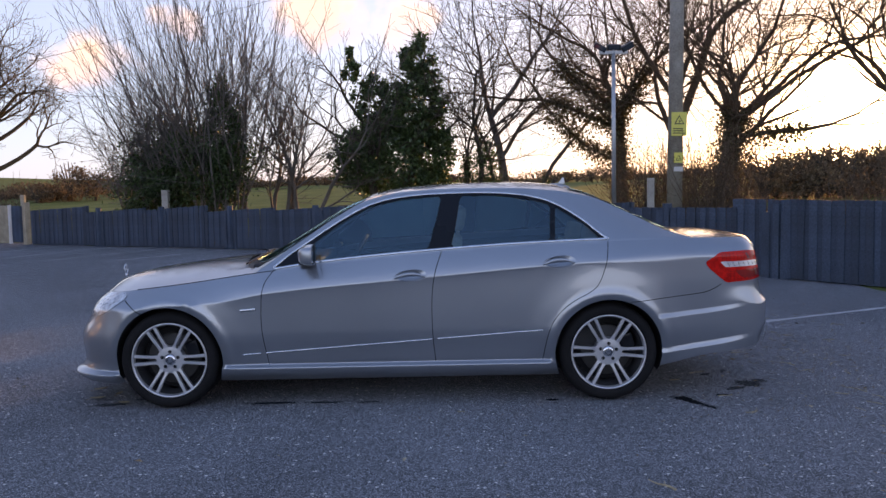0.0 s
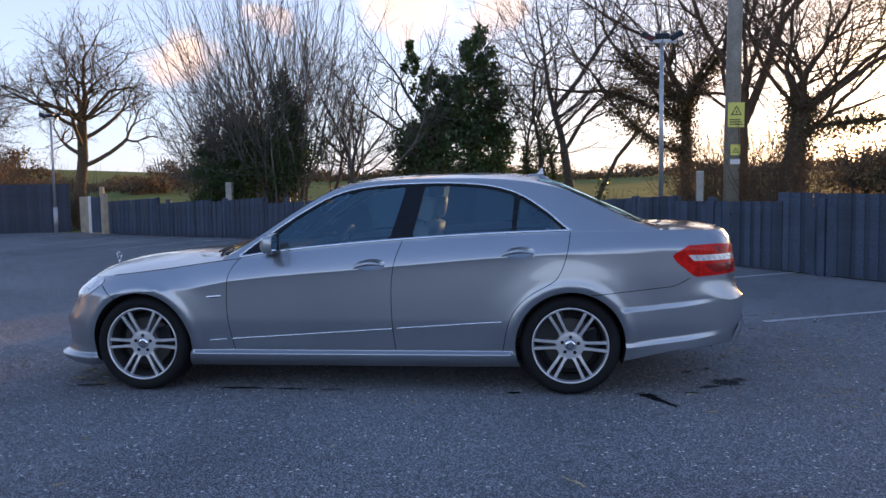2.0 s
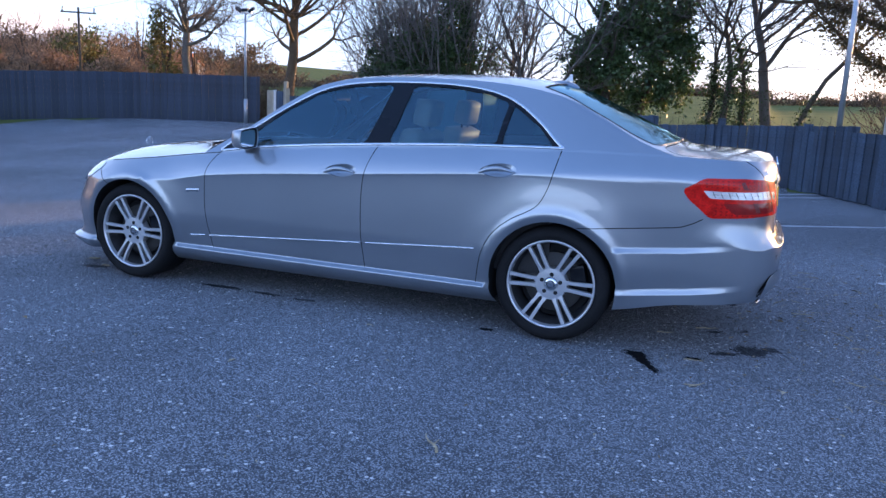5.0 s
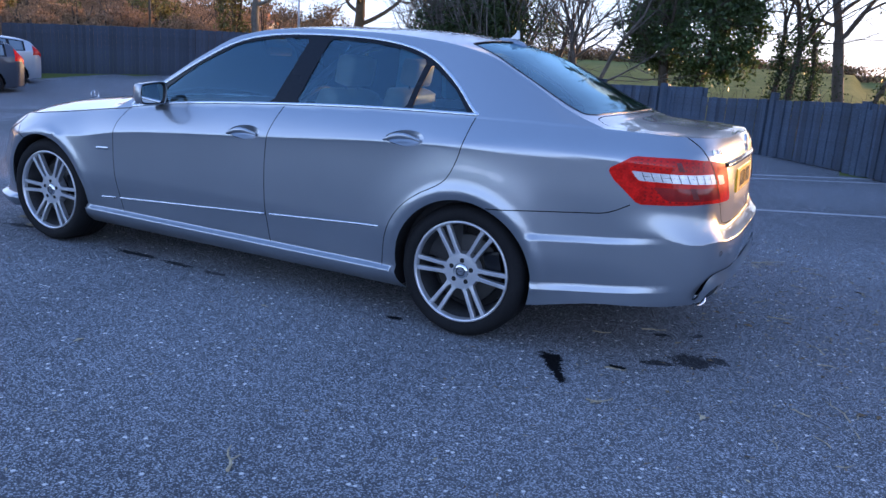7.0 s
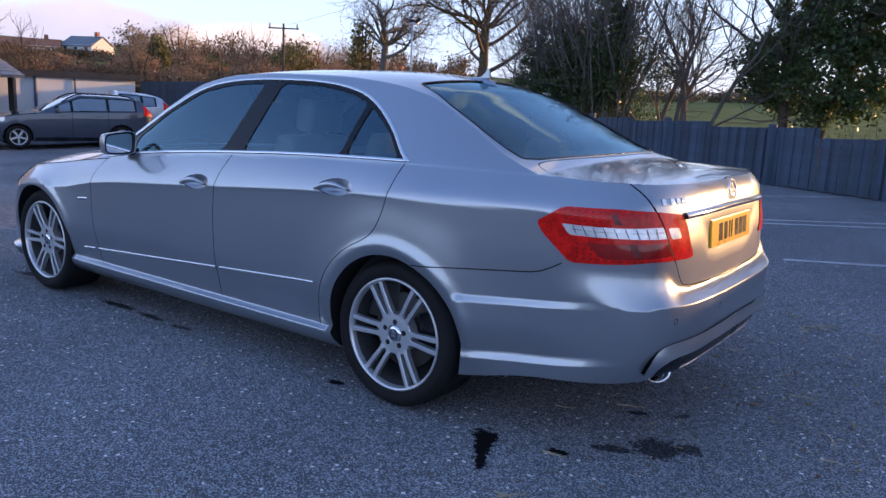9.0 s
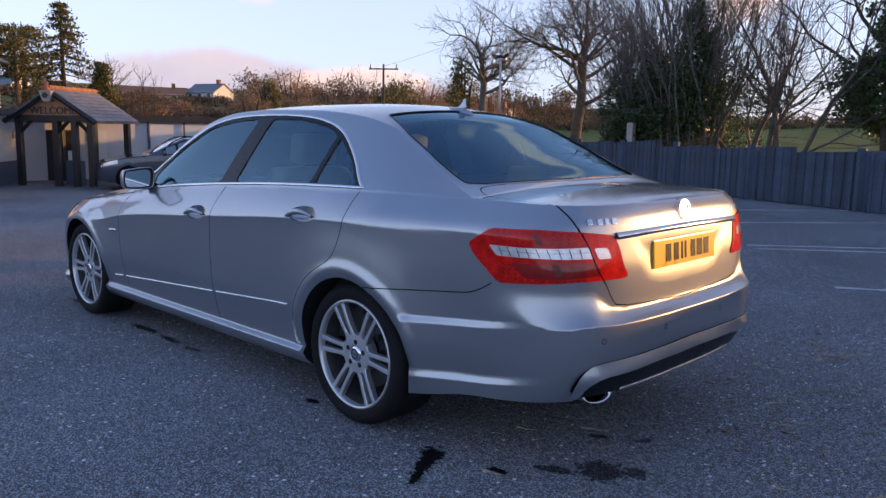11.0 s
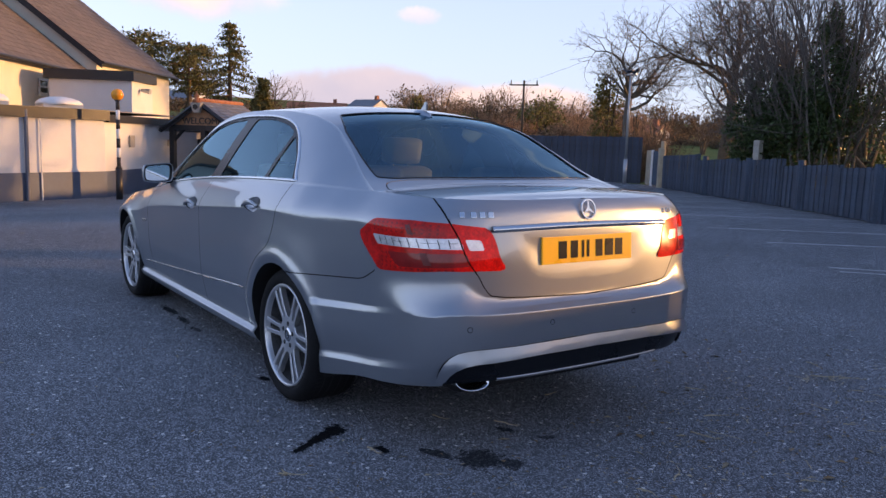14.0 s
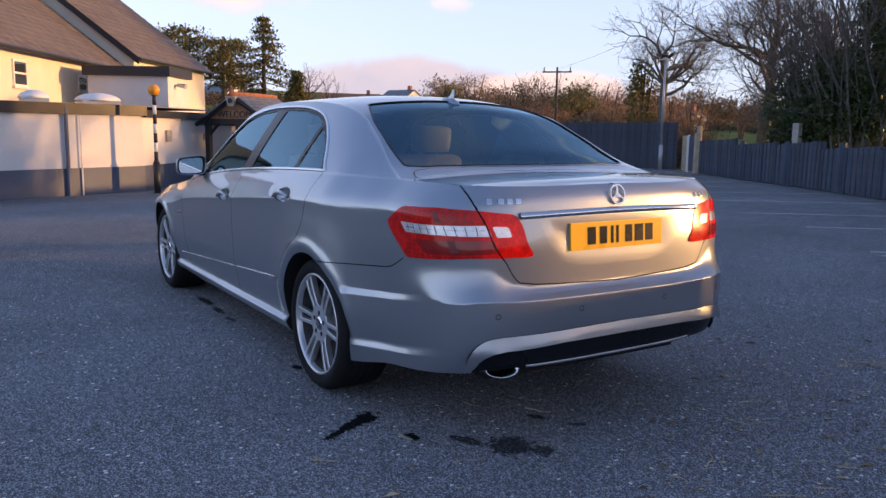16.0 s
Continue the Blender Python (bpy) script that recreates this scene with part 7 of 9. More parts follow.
    diffuser = rounded([(2.554, 0.364), (2.581, 0.396), (2.635, 0.417), (2.743, 0.424), (2.965, 0.435), (S_REAR + 0.9, 0.428), (S_REAR + 0.9, 0.2), (2.547, 0.200)], 0.02, True, 1)
    head = rounded([(-1.965, 0.762), (-1.915, 0.752), (-1.886, 0.728), (-1.925, 0.680), (-2.0, 0.636), (-2.07, 0.608), (-2.18, 0.598), (-2.30, 0.625), (-2.34, 0.69), (-2.27, 0.735), (-2.12, 0.752)], 0.015, True, 1)

    def cup(cx, cz, tilt=0.05):
        a = np.linspace(0, 2 * np.pi, 40, endpoint=False)
        return np.stack([cx + 0.103 * np.cos(a) * (1 + 0.1 * np.cos(a)), cz + 0.036 * np.sin(a) * (1 + 0.25 * np.cos(a)) + tilt * 0.103 * np.cos(a)], 1)

    cups = [cup(0.142, 0.853), cup(1.105, 0.925)]
    arches = []
    for cx in (-WB, WB):
        a = np.linspace(0, 2 * np.pi, 72, endpoint=False)
        arches.append(np.array([(sx(cx + 0.352 * np.cos(k), HUB_Z + 0.352 * np.sin(k)), HUB_Z + 0.352 * np.sin(k)) for k in a]))
    low = pchip([S_FRONT, -1.8, -1.0, 1.0, 1.8, 2.2, 2.6, S_REAR], [0.165, 0.165, 0.165, 0.165, 0.222, 0.292, 0.330, 0.318])
    ss = np.r_[np.linspace(S_FRONT, XF, 46), np.linspace(XF, XB, 92)[1:], np.linspace(XB, S_REAR, 70)[1:]]
    up_r = np.sort(np.r_[np.linspace(float(low(S_REAR)), float(rim_at_s(S_REAR)), 56)[1:-1], [float(shelf_z(S_REAR)) + k for k in (-0.0015, 0.0015)]])
    up_f = np.linspace(float(low(S_FRONT)), float(rim_at_s(S_FRONT)), 40)[1:-1]
    border = np.r_[np.stack([ss, low(ss)], 1), np.stack([np.full_like(up_r, S_REAR), up_r], 1), np.stack([ss[::-1], rim_at_s(ss[::-1])], 1), np.stack([np.full_like(up_f, S_FRONT), up_f[::-1]], 1)]
    grid = []
    for s in np.r_[np.linspace(S_FRONT, XF, 44), np.linspace(XF, XB, 96)[1:], np.linspace(XB, S_REAR, 84)[1:]]:
        for z in np.unique(np.r_[np.linspace(0.17, 0.31, 15), np.linspace(0.31, 1.06, 46)]):
            grid.append((s, z))
    grid = np.array(grid)
    grid = grid[inside(border, grid)]
    # follow the feature line so that it shades crisply
    cz = np.array([(s, float(crease_z(skirt(s, 0.85)[0])) + k) for s in np.linspace(-1.3, 1.45, 110) for k in (-0.045, -0.028, -0.014, -0.006, 0.002, 0.010)])
    for ledge, h, s1 in ((ledge_low, 0.032, 2.52), (ledge_high, 0.026, 2.42)):
        sl = np.linspace(1.75, s1, 60)
        xl = skirt(sl, np.full_like(sl, 0.45))[:, 0]
        zl = ledge(xl)
        grid = grid[~((grid[:, 0] > 1.74) & (grid[:, 0] < s1) & (np.abs(grid[:, 1] - np.interp(grid[:, 0], sl, zl) - h / 2) < h / 2 + 0.012))]
        grid = np.r_[grid, np.concatenate([np.stack([sl, zl + k], 1) for k in (-0.008, -0.001, 0.001, h * 0.5, h - 0.001, h + 0.001, h + 0.008)])]
    sh = np.r_[np.linspace(2.26, 2.7, 50), np.linspace(2.7, S_REAR - 0.005, 30)[1:]]
    grid = grid[~((grid[:, 0] > 2.25) & (np.abs(grid[:, 1] - shelf_z(grid[:, 0])) < 0.009))]
    grid = np.r_[grid, np.concatenate([np.stack([sh, shelf_z(sh) + k], 1) for k in (-0.008, -0.0015, 0.0015, 0.008)])]
    grid = grid[inside(border, grid)]
    ca = (grid[:, 0] > -1.32) & (grid[:, 0] < 1.47)
    dz = grid[:, 1] - crease_z(np.clip(grid[:, 0], -1.3, 1.45))
    grid = grid[~(ca & (dz > -0.054) & (dz < 0.018))]
    grid = np.r_[grid, cz]
    sill = (grid[:, 0] > -1.04) & (grid[:, 0] < 1.06) & (grid[:, 1] > 0.252) & (grid[:, 1] < 0.303)
    grid = grid[~sill]
    grid = np.r_[grid, np.concatenate([np.stack([np.linspace(-1.03, 1.05, 140), np.full(140, z)], 1) for z in (0.256, 0.2625, 0.267, 0.272, 0.2775, 0.288, 0.294, 0.30)])]
    grid = np.r_[grid, np.array([(s, z) for s in np.linspace(2.2, 2.62, 44) for z in np.linspace(0.56, 0.748, 26)])]
    gaps = [gl_front, gl_mid, gl_rear, lid_line, shut_b, shut_f, lamp_split]
    G = 0.0024
    loops = [border, lamp, recess, band, band2, lower_red, strake, diffuser, head, *cups, *arches]
    glines = [o for g in gaps for o in sides_of(g, G)] + [sill_line]
    grid = away(grid, [np.r_[l, l[:1]] for l in loops] + glines, 0.005)
    co, tri = cut_sheet(grid, loops, glines)
    c = co[tri].mean(1)
    ok = inside(border, c) & ~inside(arches[0], c) & ~inside(arches[1], c)
    gap = np.zeros(len(c), bool)
    for g in gaps:
        gap |= near_line(c, g, G * 1.02)
    is_lamp = inside(lamp, c)
    split_gap = near_line(c, lamp_split, G * 1.02) & is_lamp
    lid_gap = gap & ~split_gap
    ok_panel = ok & ~gap
    in_lid = inside(lid, c)
    in_rec = inside(recess, c) & in_lid & ~is_lamp
    in_cup = inside(cups[0], c) | inside(cups[1], c)
    is_head = inside(head, c)
    is_str, is_dif = inside(strake, c), inside(diffuser, c)
    in_fd, in_rd = inside(door_f, c) & (c[:, 1] > 0.283), inside(door_r, c) & (c[:, 1] > 0.283)
    is_sill = (c[:, 1] < 0.283) & (c[:, 0] > -1.05) & (c[:, 0] < 1.08)
    bumper = ok_panel & ~is_lamp & ~is_str & ~is_dif & ~in_lid & (c[:, 0] > sx(1.6, 0.5)) & (c[:, 1] < np.interp(c[:, 0], shut_b[:, 0], shut_b[:, 1])) & (c[:, 0] > arches[1][:, 0].mean())
    rest = ok_panel & ~is_lamp & ~in_lid & ~in_cup & ~is_head & ~is_str & ~is_dif & ~in_fd & ~in_rd & ~is_sill & ~bumper
    body = panel("front_wing", skirt, co, tri, rest & (c[:, 0] < 0), PAINT, car, both=True, label="grey painted front wings and nose")
    panel("rear_wing", skirt, co, tri, rest & (c[:, 0] > 0), PAINT, car, side=-1, label="grey painted rear wing")
    panel("rear_wing", skirt, co, tri, rest & (c[:, 0] > 0), PAINT, car, side=1)
    panel("rear_bumper", skirt, co, tri, bumper, PAINT, car, both=True, label="grey painted rear bumper")
    rb = panel("side_skirt", skirt, co, tri, ok_panel & is_sill, PAINT, car, side=-1, label="grey painted side skirt")
    panel("side_skirt", skirt, co, tri, ok_panel & is_sill, PAINT, car, side=1)
    panel("bumper_strake", skirt, co, tri, ok_panel & is_str, PAINT, car, both=True, off=lambda uv: -0.004 - 0.35 * np.clip(0.492 - 0.03 * np.clip((3.1 - uv[:, 0]) / 0.55, 0, 2) ** 2 - uv[:, 1], 0, 0.05), label="silver grey strip across the rear bumper")
    panel("diffuser", skirt, co, tri, ok_panel & is_dif & ~is_str, TRIM_BLACK, car, both=True, off=0.012, label="gloss black lower bumper insert")
    lid_face = panel("boot_lid_face", skirt, co, tri, ok_panel & in_lid & ~is_lamp & ~in_rec, PAINT, car, both=True, label="grey painted boot lid")
    edge = np.r_[recess, recess[:1]]

    def rec_depth(uv):
        d = np.full(len(uv), 1e9)
        for a, b in zip(edge, edge[1:]):
            v = b - a
            t = np.clip(((uv - a) @ v) / max(float(v @ v), 1e-12), 0, 1)
            d = np.minimum(d, np.linalg.norm(uv - a - t[:, None] * v, axis=1))
        return 0.007 * smooth01(d / 0.10)

    panel("plate_recess", skirt, co, tri, ok_panel & in_rec, PAINT, lid_face, both=True, off=rec_depth)
    doors = {}
    for side in (-1, 1):
        for nm, sel, cu, hx, hz in (("front_door", in_fd, cups[0], 0.142, 0.853), ("rear_door", in_rd, cups[1], 1.105, 0.925)):
            d = panel(nm, skirt, co, tri, ok_panel & sel & ~in_cup, PAINT, car, side=side, label="grey painted door")
            doors[nm, side] = d
            ctr = np.array([hx, hz])
            panel("handle_cup", skirt, co, tri, ok_panel & inside(cu, c), PAINT, d, side=side, off=lambda uv, ctr=ctr: 0.024 * np.clip(1 - ((uv[:, 0] - ctr[0]) / 0.108) ** 2 - ((uv[:, 1] - ctr[1] - 0.05 * (uv[:, 0] - ctr[0])) / 0.038) ** 2, 0, 1))
            # pull handle bridging the cup
            bm = bmesh.new()
            prev = None
            for i in range(15):
                f = i / 14
                x = hx - 0.098 + 0.20 * f
                z = hz - 0.012 + 0.016 * math.sin(math.pi * f) + 0.06 * (x - hx)
                p, nrm = on_surface(skirt, [(x, z)])
                o = p[0] + nrm[0] * (0.006 + 0.014 * math.sin(math.pi * f) ** 0.8)
                hgt = 0.006 + 0.008 * math.sin(math.pi * min(1, f * 1.15)) ** 0.7
                ring = [bm.verts.new((o[0], (o[1] + a * 0.007) * (1 if side == -1 else -1), o[2] + b * hgt)) for a, b in ((-1, -0.7), (-1.2, 0), (-1, 0.7), (0, 1), (1, 0.7), (1, -0.7), (0, -1))]
                if prev:
                    for k in range(7):
                        bm.faces.new((prev[k], prev[(k + 1) % 7], ring[(k + 1) % 7], ring[k]))
                prev = ring
            bmesh.ops.recalc_face_normals(bm, faces=bm.faces)
            h = part("door_handle", bm, PAINT, d, "painted door handle", True)
        lo = dense([(0.32, 0.437), (1.0, 0.482)], 0.03)
        P, N = on_surface(skirt, lo)
        if side == 1:
            P, N = P * FLIP, N * FLIP
        ribbon("door_strip", P, N, 0.011, 0.006, CHROME, doors["rear_door", side], "thin bright strip")
        lo = dense([(-0.80, 0.362), (0.285, 0.434)], 0.03)
        P, N = on_surface(skirt, lo)
        if side == 1:
            P, N = P * FLIP, N * FLIP
        ribbon("door_strip", P, N, 0.011, 0.006, CHROME, doors["front_door", side], "thin bright strip")
        lo = dense([(-0.950, 0.352), (-0.835, 0.36)], 0.03)
        P, N = on_surface(skirt, lo)
        if side == 1:
            P, N = P * FLIP, N * FLIP
        ribbon("wing_strip", P, N, 0.011, 0.006, CHROME, body, "thin bright strip")
        # wing badge
        lo = dense([(-0.955, 0.645), (-0.855, 0.652)], 0.02)
        P, N = on_surface(skirt, lo)
        if side == 1:
            P, N = P * FLIP, N * FLIP
        ribbon("wing_badge", P, N, 0.019, 0.005, CHROME, body, "small chrome wing badge")
        # lamps
        tl = panel("tail_lamp", skirt, co, tri, ok & is_lamp & ~split_gap & ~inside(band, c) & ~inside(band2, c) & ~inside(lower_red, c), RED_LENS, car, side=side, off=-0.004, label="red tail lamp with a clear band")
        panel("lamp_band", skirt, co, tri, ok & is_lamp & ~split_gap & (inside(band, c) | inside(band2, c)), CLEAR_LENS, tl, side=side, off=-0.0035, label="clear ribbed lamp band")
        panel("lamp_lower", skirt, co, tri, ok & is_lamp & ~split_gap & inside(lower_red, c), DARK_RED, tl, side=side, off=-0.0038)
        # rows of small lamp cells
        cells = bmesh.new()
        for row, (z0, z1) in enumerate(((0.918, 0.948), (0.782, 0.832))):
            for k in range(16):
                s0 = 2.22 + 0.026 * k + (0.9 - 0.5 * (z0 + z1)) * 0.4
                for zz in np.linspace(z0, z1, 3 if row == 0 else 4):
                    if s0 > 2.52 + (0.92 - 0.5 * (z0 + z1)) * 0.5:
                        continue
                    p, nrm = on_surface(skirt, [(s0, zz)])
                    cc = p[0] + nrm[0] * 0.0055
                    if side == 1:
                        cc, nrm = cc * FLIP, nrm * FLIP
                    q = Vector(nrm[0]).to_track_quat("Z", "Y").to_matrix()
                    vs = [cells.verts.new(Vector(cc) + q @ Vector((0.006 * math.cos(a), 0.0045 * math.sin(a), 0))) for a in (0.785, 2.356, 3.927, 5.498)]
                    cells.faces.new(vs)
        part("lamp_cell", cells, DARK_RED, tl)["kind"] = "stuff"
        # dark dividers and ribs inside the lens
        for nm, quads, mat, lift in (("lamp_divider", (((2.372, 0.947), (2.392, 0.947), (2.412, 0.912), (2.388, 0.912)), ((2.44, 0.845), (2.465, 0.845), (2.49, 0.80), (2.46, 0.80))), DARK_RED_GAP, 0.0062), ("band_rib", tuple(((2.235 + 0.037 * k, 0.897), (2.238 + 0.037 * k, 0.897), (2.254 + 0.037 * k, 0.863), (2.251 + 0.037 * k, 0.863)) for k in range(9)), TRIM_BLACK, 0.0058), ("band_rib", (((2.235, 0.8815), (2.57, 0.884), (2.571, 0.8825), (2.236, 0.880)),), TRIM_BLACK, 0.0058)):
            for quad in quads:
                edge_pts = dense([np.array(q) for q in quad], 0.03, True)
                P, N = on_surface(skirt, edge_pts)
                if side == 1:
                    P, N = P * FLIP, N * FLIP
                bm = bmesh.new()
                bm.faces.new([bm.verts.new(p + q * lift) for p, q in zip(P, N)])
                part(nm, bm, mat, tl)
        hl = panel("headlamp", skirt, co, tri, ok_panel & is_head, HEAD_LENS, car, side=side, off=-0.003, label="clear ribbed headlamp")

    # dark liner behind the shut lines and wheel wells
    g2 = np.array([(s, z) for s in np.linspace(S_FRONT, S_REAR, 90) for z in np.linspace(0.18, 1.03, 16)])
    g2 = g2[g2[:, 1] < rim_at_s(g2[:, 0]) - 0.02]
    rings = [np.array([(sx(cx + 0.37 * np.cos(k), HUB_Z + 0.37 * np.sin(k)), HUB_Z + 0.37 * np.sin(k)) for k in np.linspace(0, 2 * np.pi, 40, endpoint=False)]) for cx in (-WB, WB)]
    co2, tri2 = cut_sheet(g2, rings, [])
    c2 = co2[tri2].mean(1)
    panel("inner_liner", skirt, co2, tri2, (c2[:, 1] > low(c2[:, 0]) + 0.02) & ~inside(rings[0], c2) & ~inside(rings[1], c2) & (c2[:, 1] < rim_at_s(c2[:, 0]) - 0.01), GAP_BLACK, car, both=True, off=0.03)
    for cx in (-WB, WB):
        for side in (-1, 1):
            bm = bmesh.new()
            n = 40
            r0, r1 = [], []
            for i in range(n + 1):
                a = math.pi * (-0.12 + 1.24 * i / n)
                x, z = cx + 0.354 * math.cos(a), HUB_Z + 0.354 * math.sin(a)
                yo = float(-skirt(sx(x, max(z, 0.19)), max(z, 0.19))[1])
                r0.append(bm.verts.new((x, side * (yo - 0.002), z)))
                r1.append(bm.verts.new((cx + 0.365 * math.cos(a), side * 0.45, HUB_Z + 0.365 * math.sin(a))))
            for i in range(n):
                bm.faces.new((r0[i], r0[i + 1], r1[i + 1], r1[i]))
            back = [bm.verts.new((cx + 0.365 * math.cos(math.pi * (-0.12 + 1.24 * i / n)), side * 0.45, HUB_Z + 0.365 * math.sin(math.pi * (-0.12 + 1.24 * i / n)))) for i in range(n + 1)]
            bm.faces.new(back)
            bmesh.ops.recalc_face_normals(bm, faces=bm.faces)
            part("wheel_arch_liner", bm, GAP_BLACK, car)
    part("underbody", boxed((1.72, -0.55, 0.25), (2.40, 0.55, 0.36), 0.03), GAP_BLACK, car)
    part("underbody", boxed((-2.0, -0.70, 0.18), (1.7, 0.70, 0.27), 0.02), GAP_BLACK, car)

    # ---------- bonnet, screens, roof, boot ----------
    xs_rim_f = RIM[(RIM[:, 0] < XR0)]
    outline = [(x, -y) for x, y, _ in xs_rim_f] + [(x, float(rail_y(x))) for x in np.linspace(XR0, XR1, 90)] + [(x, -y) for x, y, _ in RIM[(RIM[:, 0] > XR1)]]
    outline = np.array(outline)
    keep = [0]
    for i in range(1, len(outline)):
        if np.linalg.norm(outline[i] - outline[keep[-1]]) > 0.012:
            keep.append(i)
    outline = outline[keep]
    outline[0, 1] = outline[-1, 1] = 0.0
    x_a, x_b = outline[0, 0], outline[-1, 0]
    base = np.array([(x, 0.0) for x in np.linspace(x_b, x_a, 160)[1:-1]])
    border_t = np.r_[outline, base]
    gx = []
    for x in np.linspace(x_a + 0.01, x_b - 0.01, 190):
        for q in np.linspace(0.02, 0.985, 22):
            gx.append((x, q * float(edge_y(x))))
    gx = np.array(gx)
    ws = np.r_[rounded([(-0.985, 0.0), (-0.975, 0.25), (-0.93, 0.50), (-0.83, 0.71), (-0.79, 0.735)], 0.03), rounded([(-0.68, 0.725), (-0.42, 0.66), (-0.20, 0.607), (-0.165, 0.57), (-0.12, 0.3), (-0.11, 0.0)], 0.03)]
    rs = np.r_[crisp([(1.262, 0.0), (1.258, 0.25), (1.242, 0.45), (1.238, 0.495), (1.36, 0.545), (1.478, 0.588), (1.70, 0.628), (1.895, 0.652), (1.93, 0.58), (1.955, 0.40), (1.972, 0.2), (1.976, 0.0)], 0.012, 0.03, False)]
    bonnet_line = rounded([(-1.035, 0.0), (-1.02, 0.35), (-0.965, 0.60), (-0.90, 0.765)], 0.03)
    boot_side = rounded([(1.992, 0.0), (1.987, 0.22), (1.97, 0.42), (1.947, 0.60), (1.965, 0.660), (2.1, 0.690), (2.25, 0.690), (2.363, 0.676), (2.393, 0.701)], 0.02)
    boot_poly = np.r_[boot_side, [(2.7, 0.701), (2.7, -0.1), (1.992, -0.1)]]
    glt = [o for g in (bonnet_line, boot_side) for o in sides_of(g, G)]
    gx = away(gx, [border_t, np.r_[ws, ws[:1]], np.r_[rs, rs[:1]]] + glt, 0.006)
    cot, trit = cut_sheet(gx, [border_t], [ws, rs] + glt)
    ct = cot[trit].mean(1)
    okt = inside(border_t, ct)
    gapt = near_line(ct, bonnet_line, G * 1.02) | near_line(ct, boot_side, G * 1.02)
    in_ws, in_rs = inside(np.r_[ws, [(-0.11, -0.1), (-0.985, -0.1)]], ct), inside(np.r_[rs, [(1.976, -0.1), (1.262, -0.1)]], ct)
    is_boot = inside(boot_poly, ct) & ~in_rs
    is_bonnet = ct[:, 0] < np.interp(ct[:, 1], bonnet_line[:, 1], bonnet_line[:, 0])
    is_cowl = ~is_bonnet & (ct[:, 0] < -0.75) & ~in_ws & (ct[:, 1] < 0.74)
    panel("bonnet", top_surface, cot, trit, okt & ~gapt & is_bonnet, PAINT, car, both=True, label="grey painted bonnet")
    panel("cowl", top_surface, cot, trit, okt & ~gapt & is_cowl, TRIM_BLACK, car, both=True, off=0.012, label="black wiper cowl")
    panel("windscreen", top_surface, cot, trit, okt & in_ws, CAR_GLASS, car, both=True, off=0.004, label="tinted windscreen").visible_shadow = False
    panel("rear_screen", top_surface, cot, trit, okt & in_rs, SCREEN_GLASS, car, both=True, off=0.004, label="dark tinted rear screen reflecting sky").visible_shadow = False
    boot = panel("boot_lid", top_surface, cot, trit, okt & ~gapt & is_boot, PAINT, car, both=True, label="grey painted boot lid top")
    panel("roof", top_surface, cot, trit, okt & ~gapt & ~is_bonnet & ~is_cowl & ~in_ws & ~in_rs & ~is_boot, PAINT, car, both=True, label="grey painted roof and screen pillars")
    for edge_line, nm in ((ws, "windscreen_seal"), (rs, "rear_screen_seal")):
        P, N = on_surface(top_surface, edge_line)
        ribbon(nm, P, N, 0.009, 0.003, TRIM_BLACK, car)
        ribbon(nm, P * FLIP, N * FLIP, 0.009, 0.003, TRIM_BLACK, car)
    # liner under the lid and bonnet joints
    for pts in (bonnet_line, boot_side[:-5]):
        lb = bmesh.new()
        P, N = on_surface(top_surface, pts)
        for sg in (1, -1):
            prev = None
            for p, nn, (dx, dy) in zip(P, N, np.gradient(pts, axis=0)):
                t = np.array([-dy, -dx, 0.0])
                t = np.array([dy, dx, 0.0]) / max(math.hypot(dx, dy), 1e-9)
                pair = []
                for k in (-0.02, 0.02):
                    q = p - nn * 0.012 + t * k * np.array([1, 1, 0])
                    pair.append(lb.verts.new((q[0], q[1] * sg, q[2])))
                if prev:
                    lb.faces.new((prev[0], prev[1], pair[1], pair[0]))
                prev = pair
        part("joint_liner", lb, GAP_BLACK, car)

    # ---------- cabin side ----------
    chrome_top = [(-0.745, 0.915), (-0.66, 0.985), (-0.57, 1.045), (-0.33, 1.205), (-0.11, 1.322), (0.12, 1.366), (0.42, 1.380), (0.75, 1.377), (0.97, 1.350), (1.13, 1.298), (1.30, 1.185), (1.405, 1.088)]
    dlo = np.r_[rounded(chrome_top + [(1.447, 1.062)], 0.02, False, 2), np.array([(x, float(rim_z(x)) + 0.012) for x in np.linspace(1.44, -0.74, 90)])]
    bx = np.linspace(XR0, XR1, 150)
    border_g = np.r_[np.stack([bx, rim_z(bx)], 1), np.stack([bx[::-1], rail_z(bx[::-1])], 1)[1:-1]]
    up = lambda x: float(np.interp(x, [p[0] for p in chrome_top], [p[1] for p in chrome_top]))  # noqa: E731
    lo = lambda x: float(rim_z(x))  # noqa: E731
    g1 = crisp([(-0.515, lo(-0.515) + 0.020), (-0.535, up(-0.535) - 0.038), (-0.33, up(-0.33) - 0.022), (-0.11, up(-0.11) - 0.022), (0.10, up(0.10) - 0.020), (0.362, up(0.362) - 0.018), (0.318, 1.18), (0.268, lo(0.268) + 0.020)], 0.022)
    g2 = crisp([(0.418, lo(0.418) + 0.020), (0.455, 1.18), (0.489, up(0.489) - 0.018), (0.75, up(0.75) - 0.020), (0.95, up(0.95) - 0.022), (1.088, up(1.088) - 0.022), (1.078, 1.2), (1.066, lo(1.066) + 0.020)], 0.018)
    g3 = crisp([(1.098, lo(1.098) + 0.020), (1.112, 1.2), (1.121, up(1.121) - 0.028), (1.29, up(1.29) - 0.026), (1.39, lo(1.39) + 0.020)], 0.012)
    gg = []
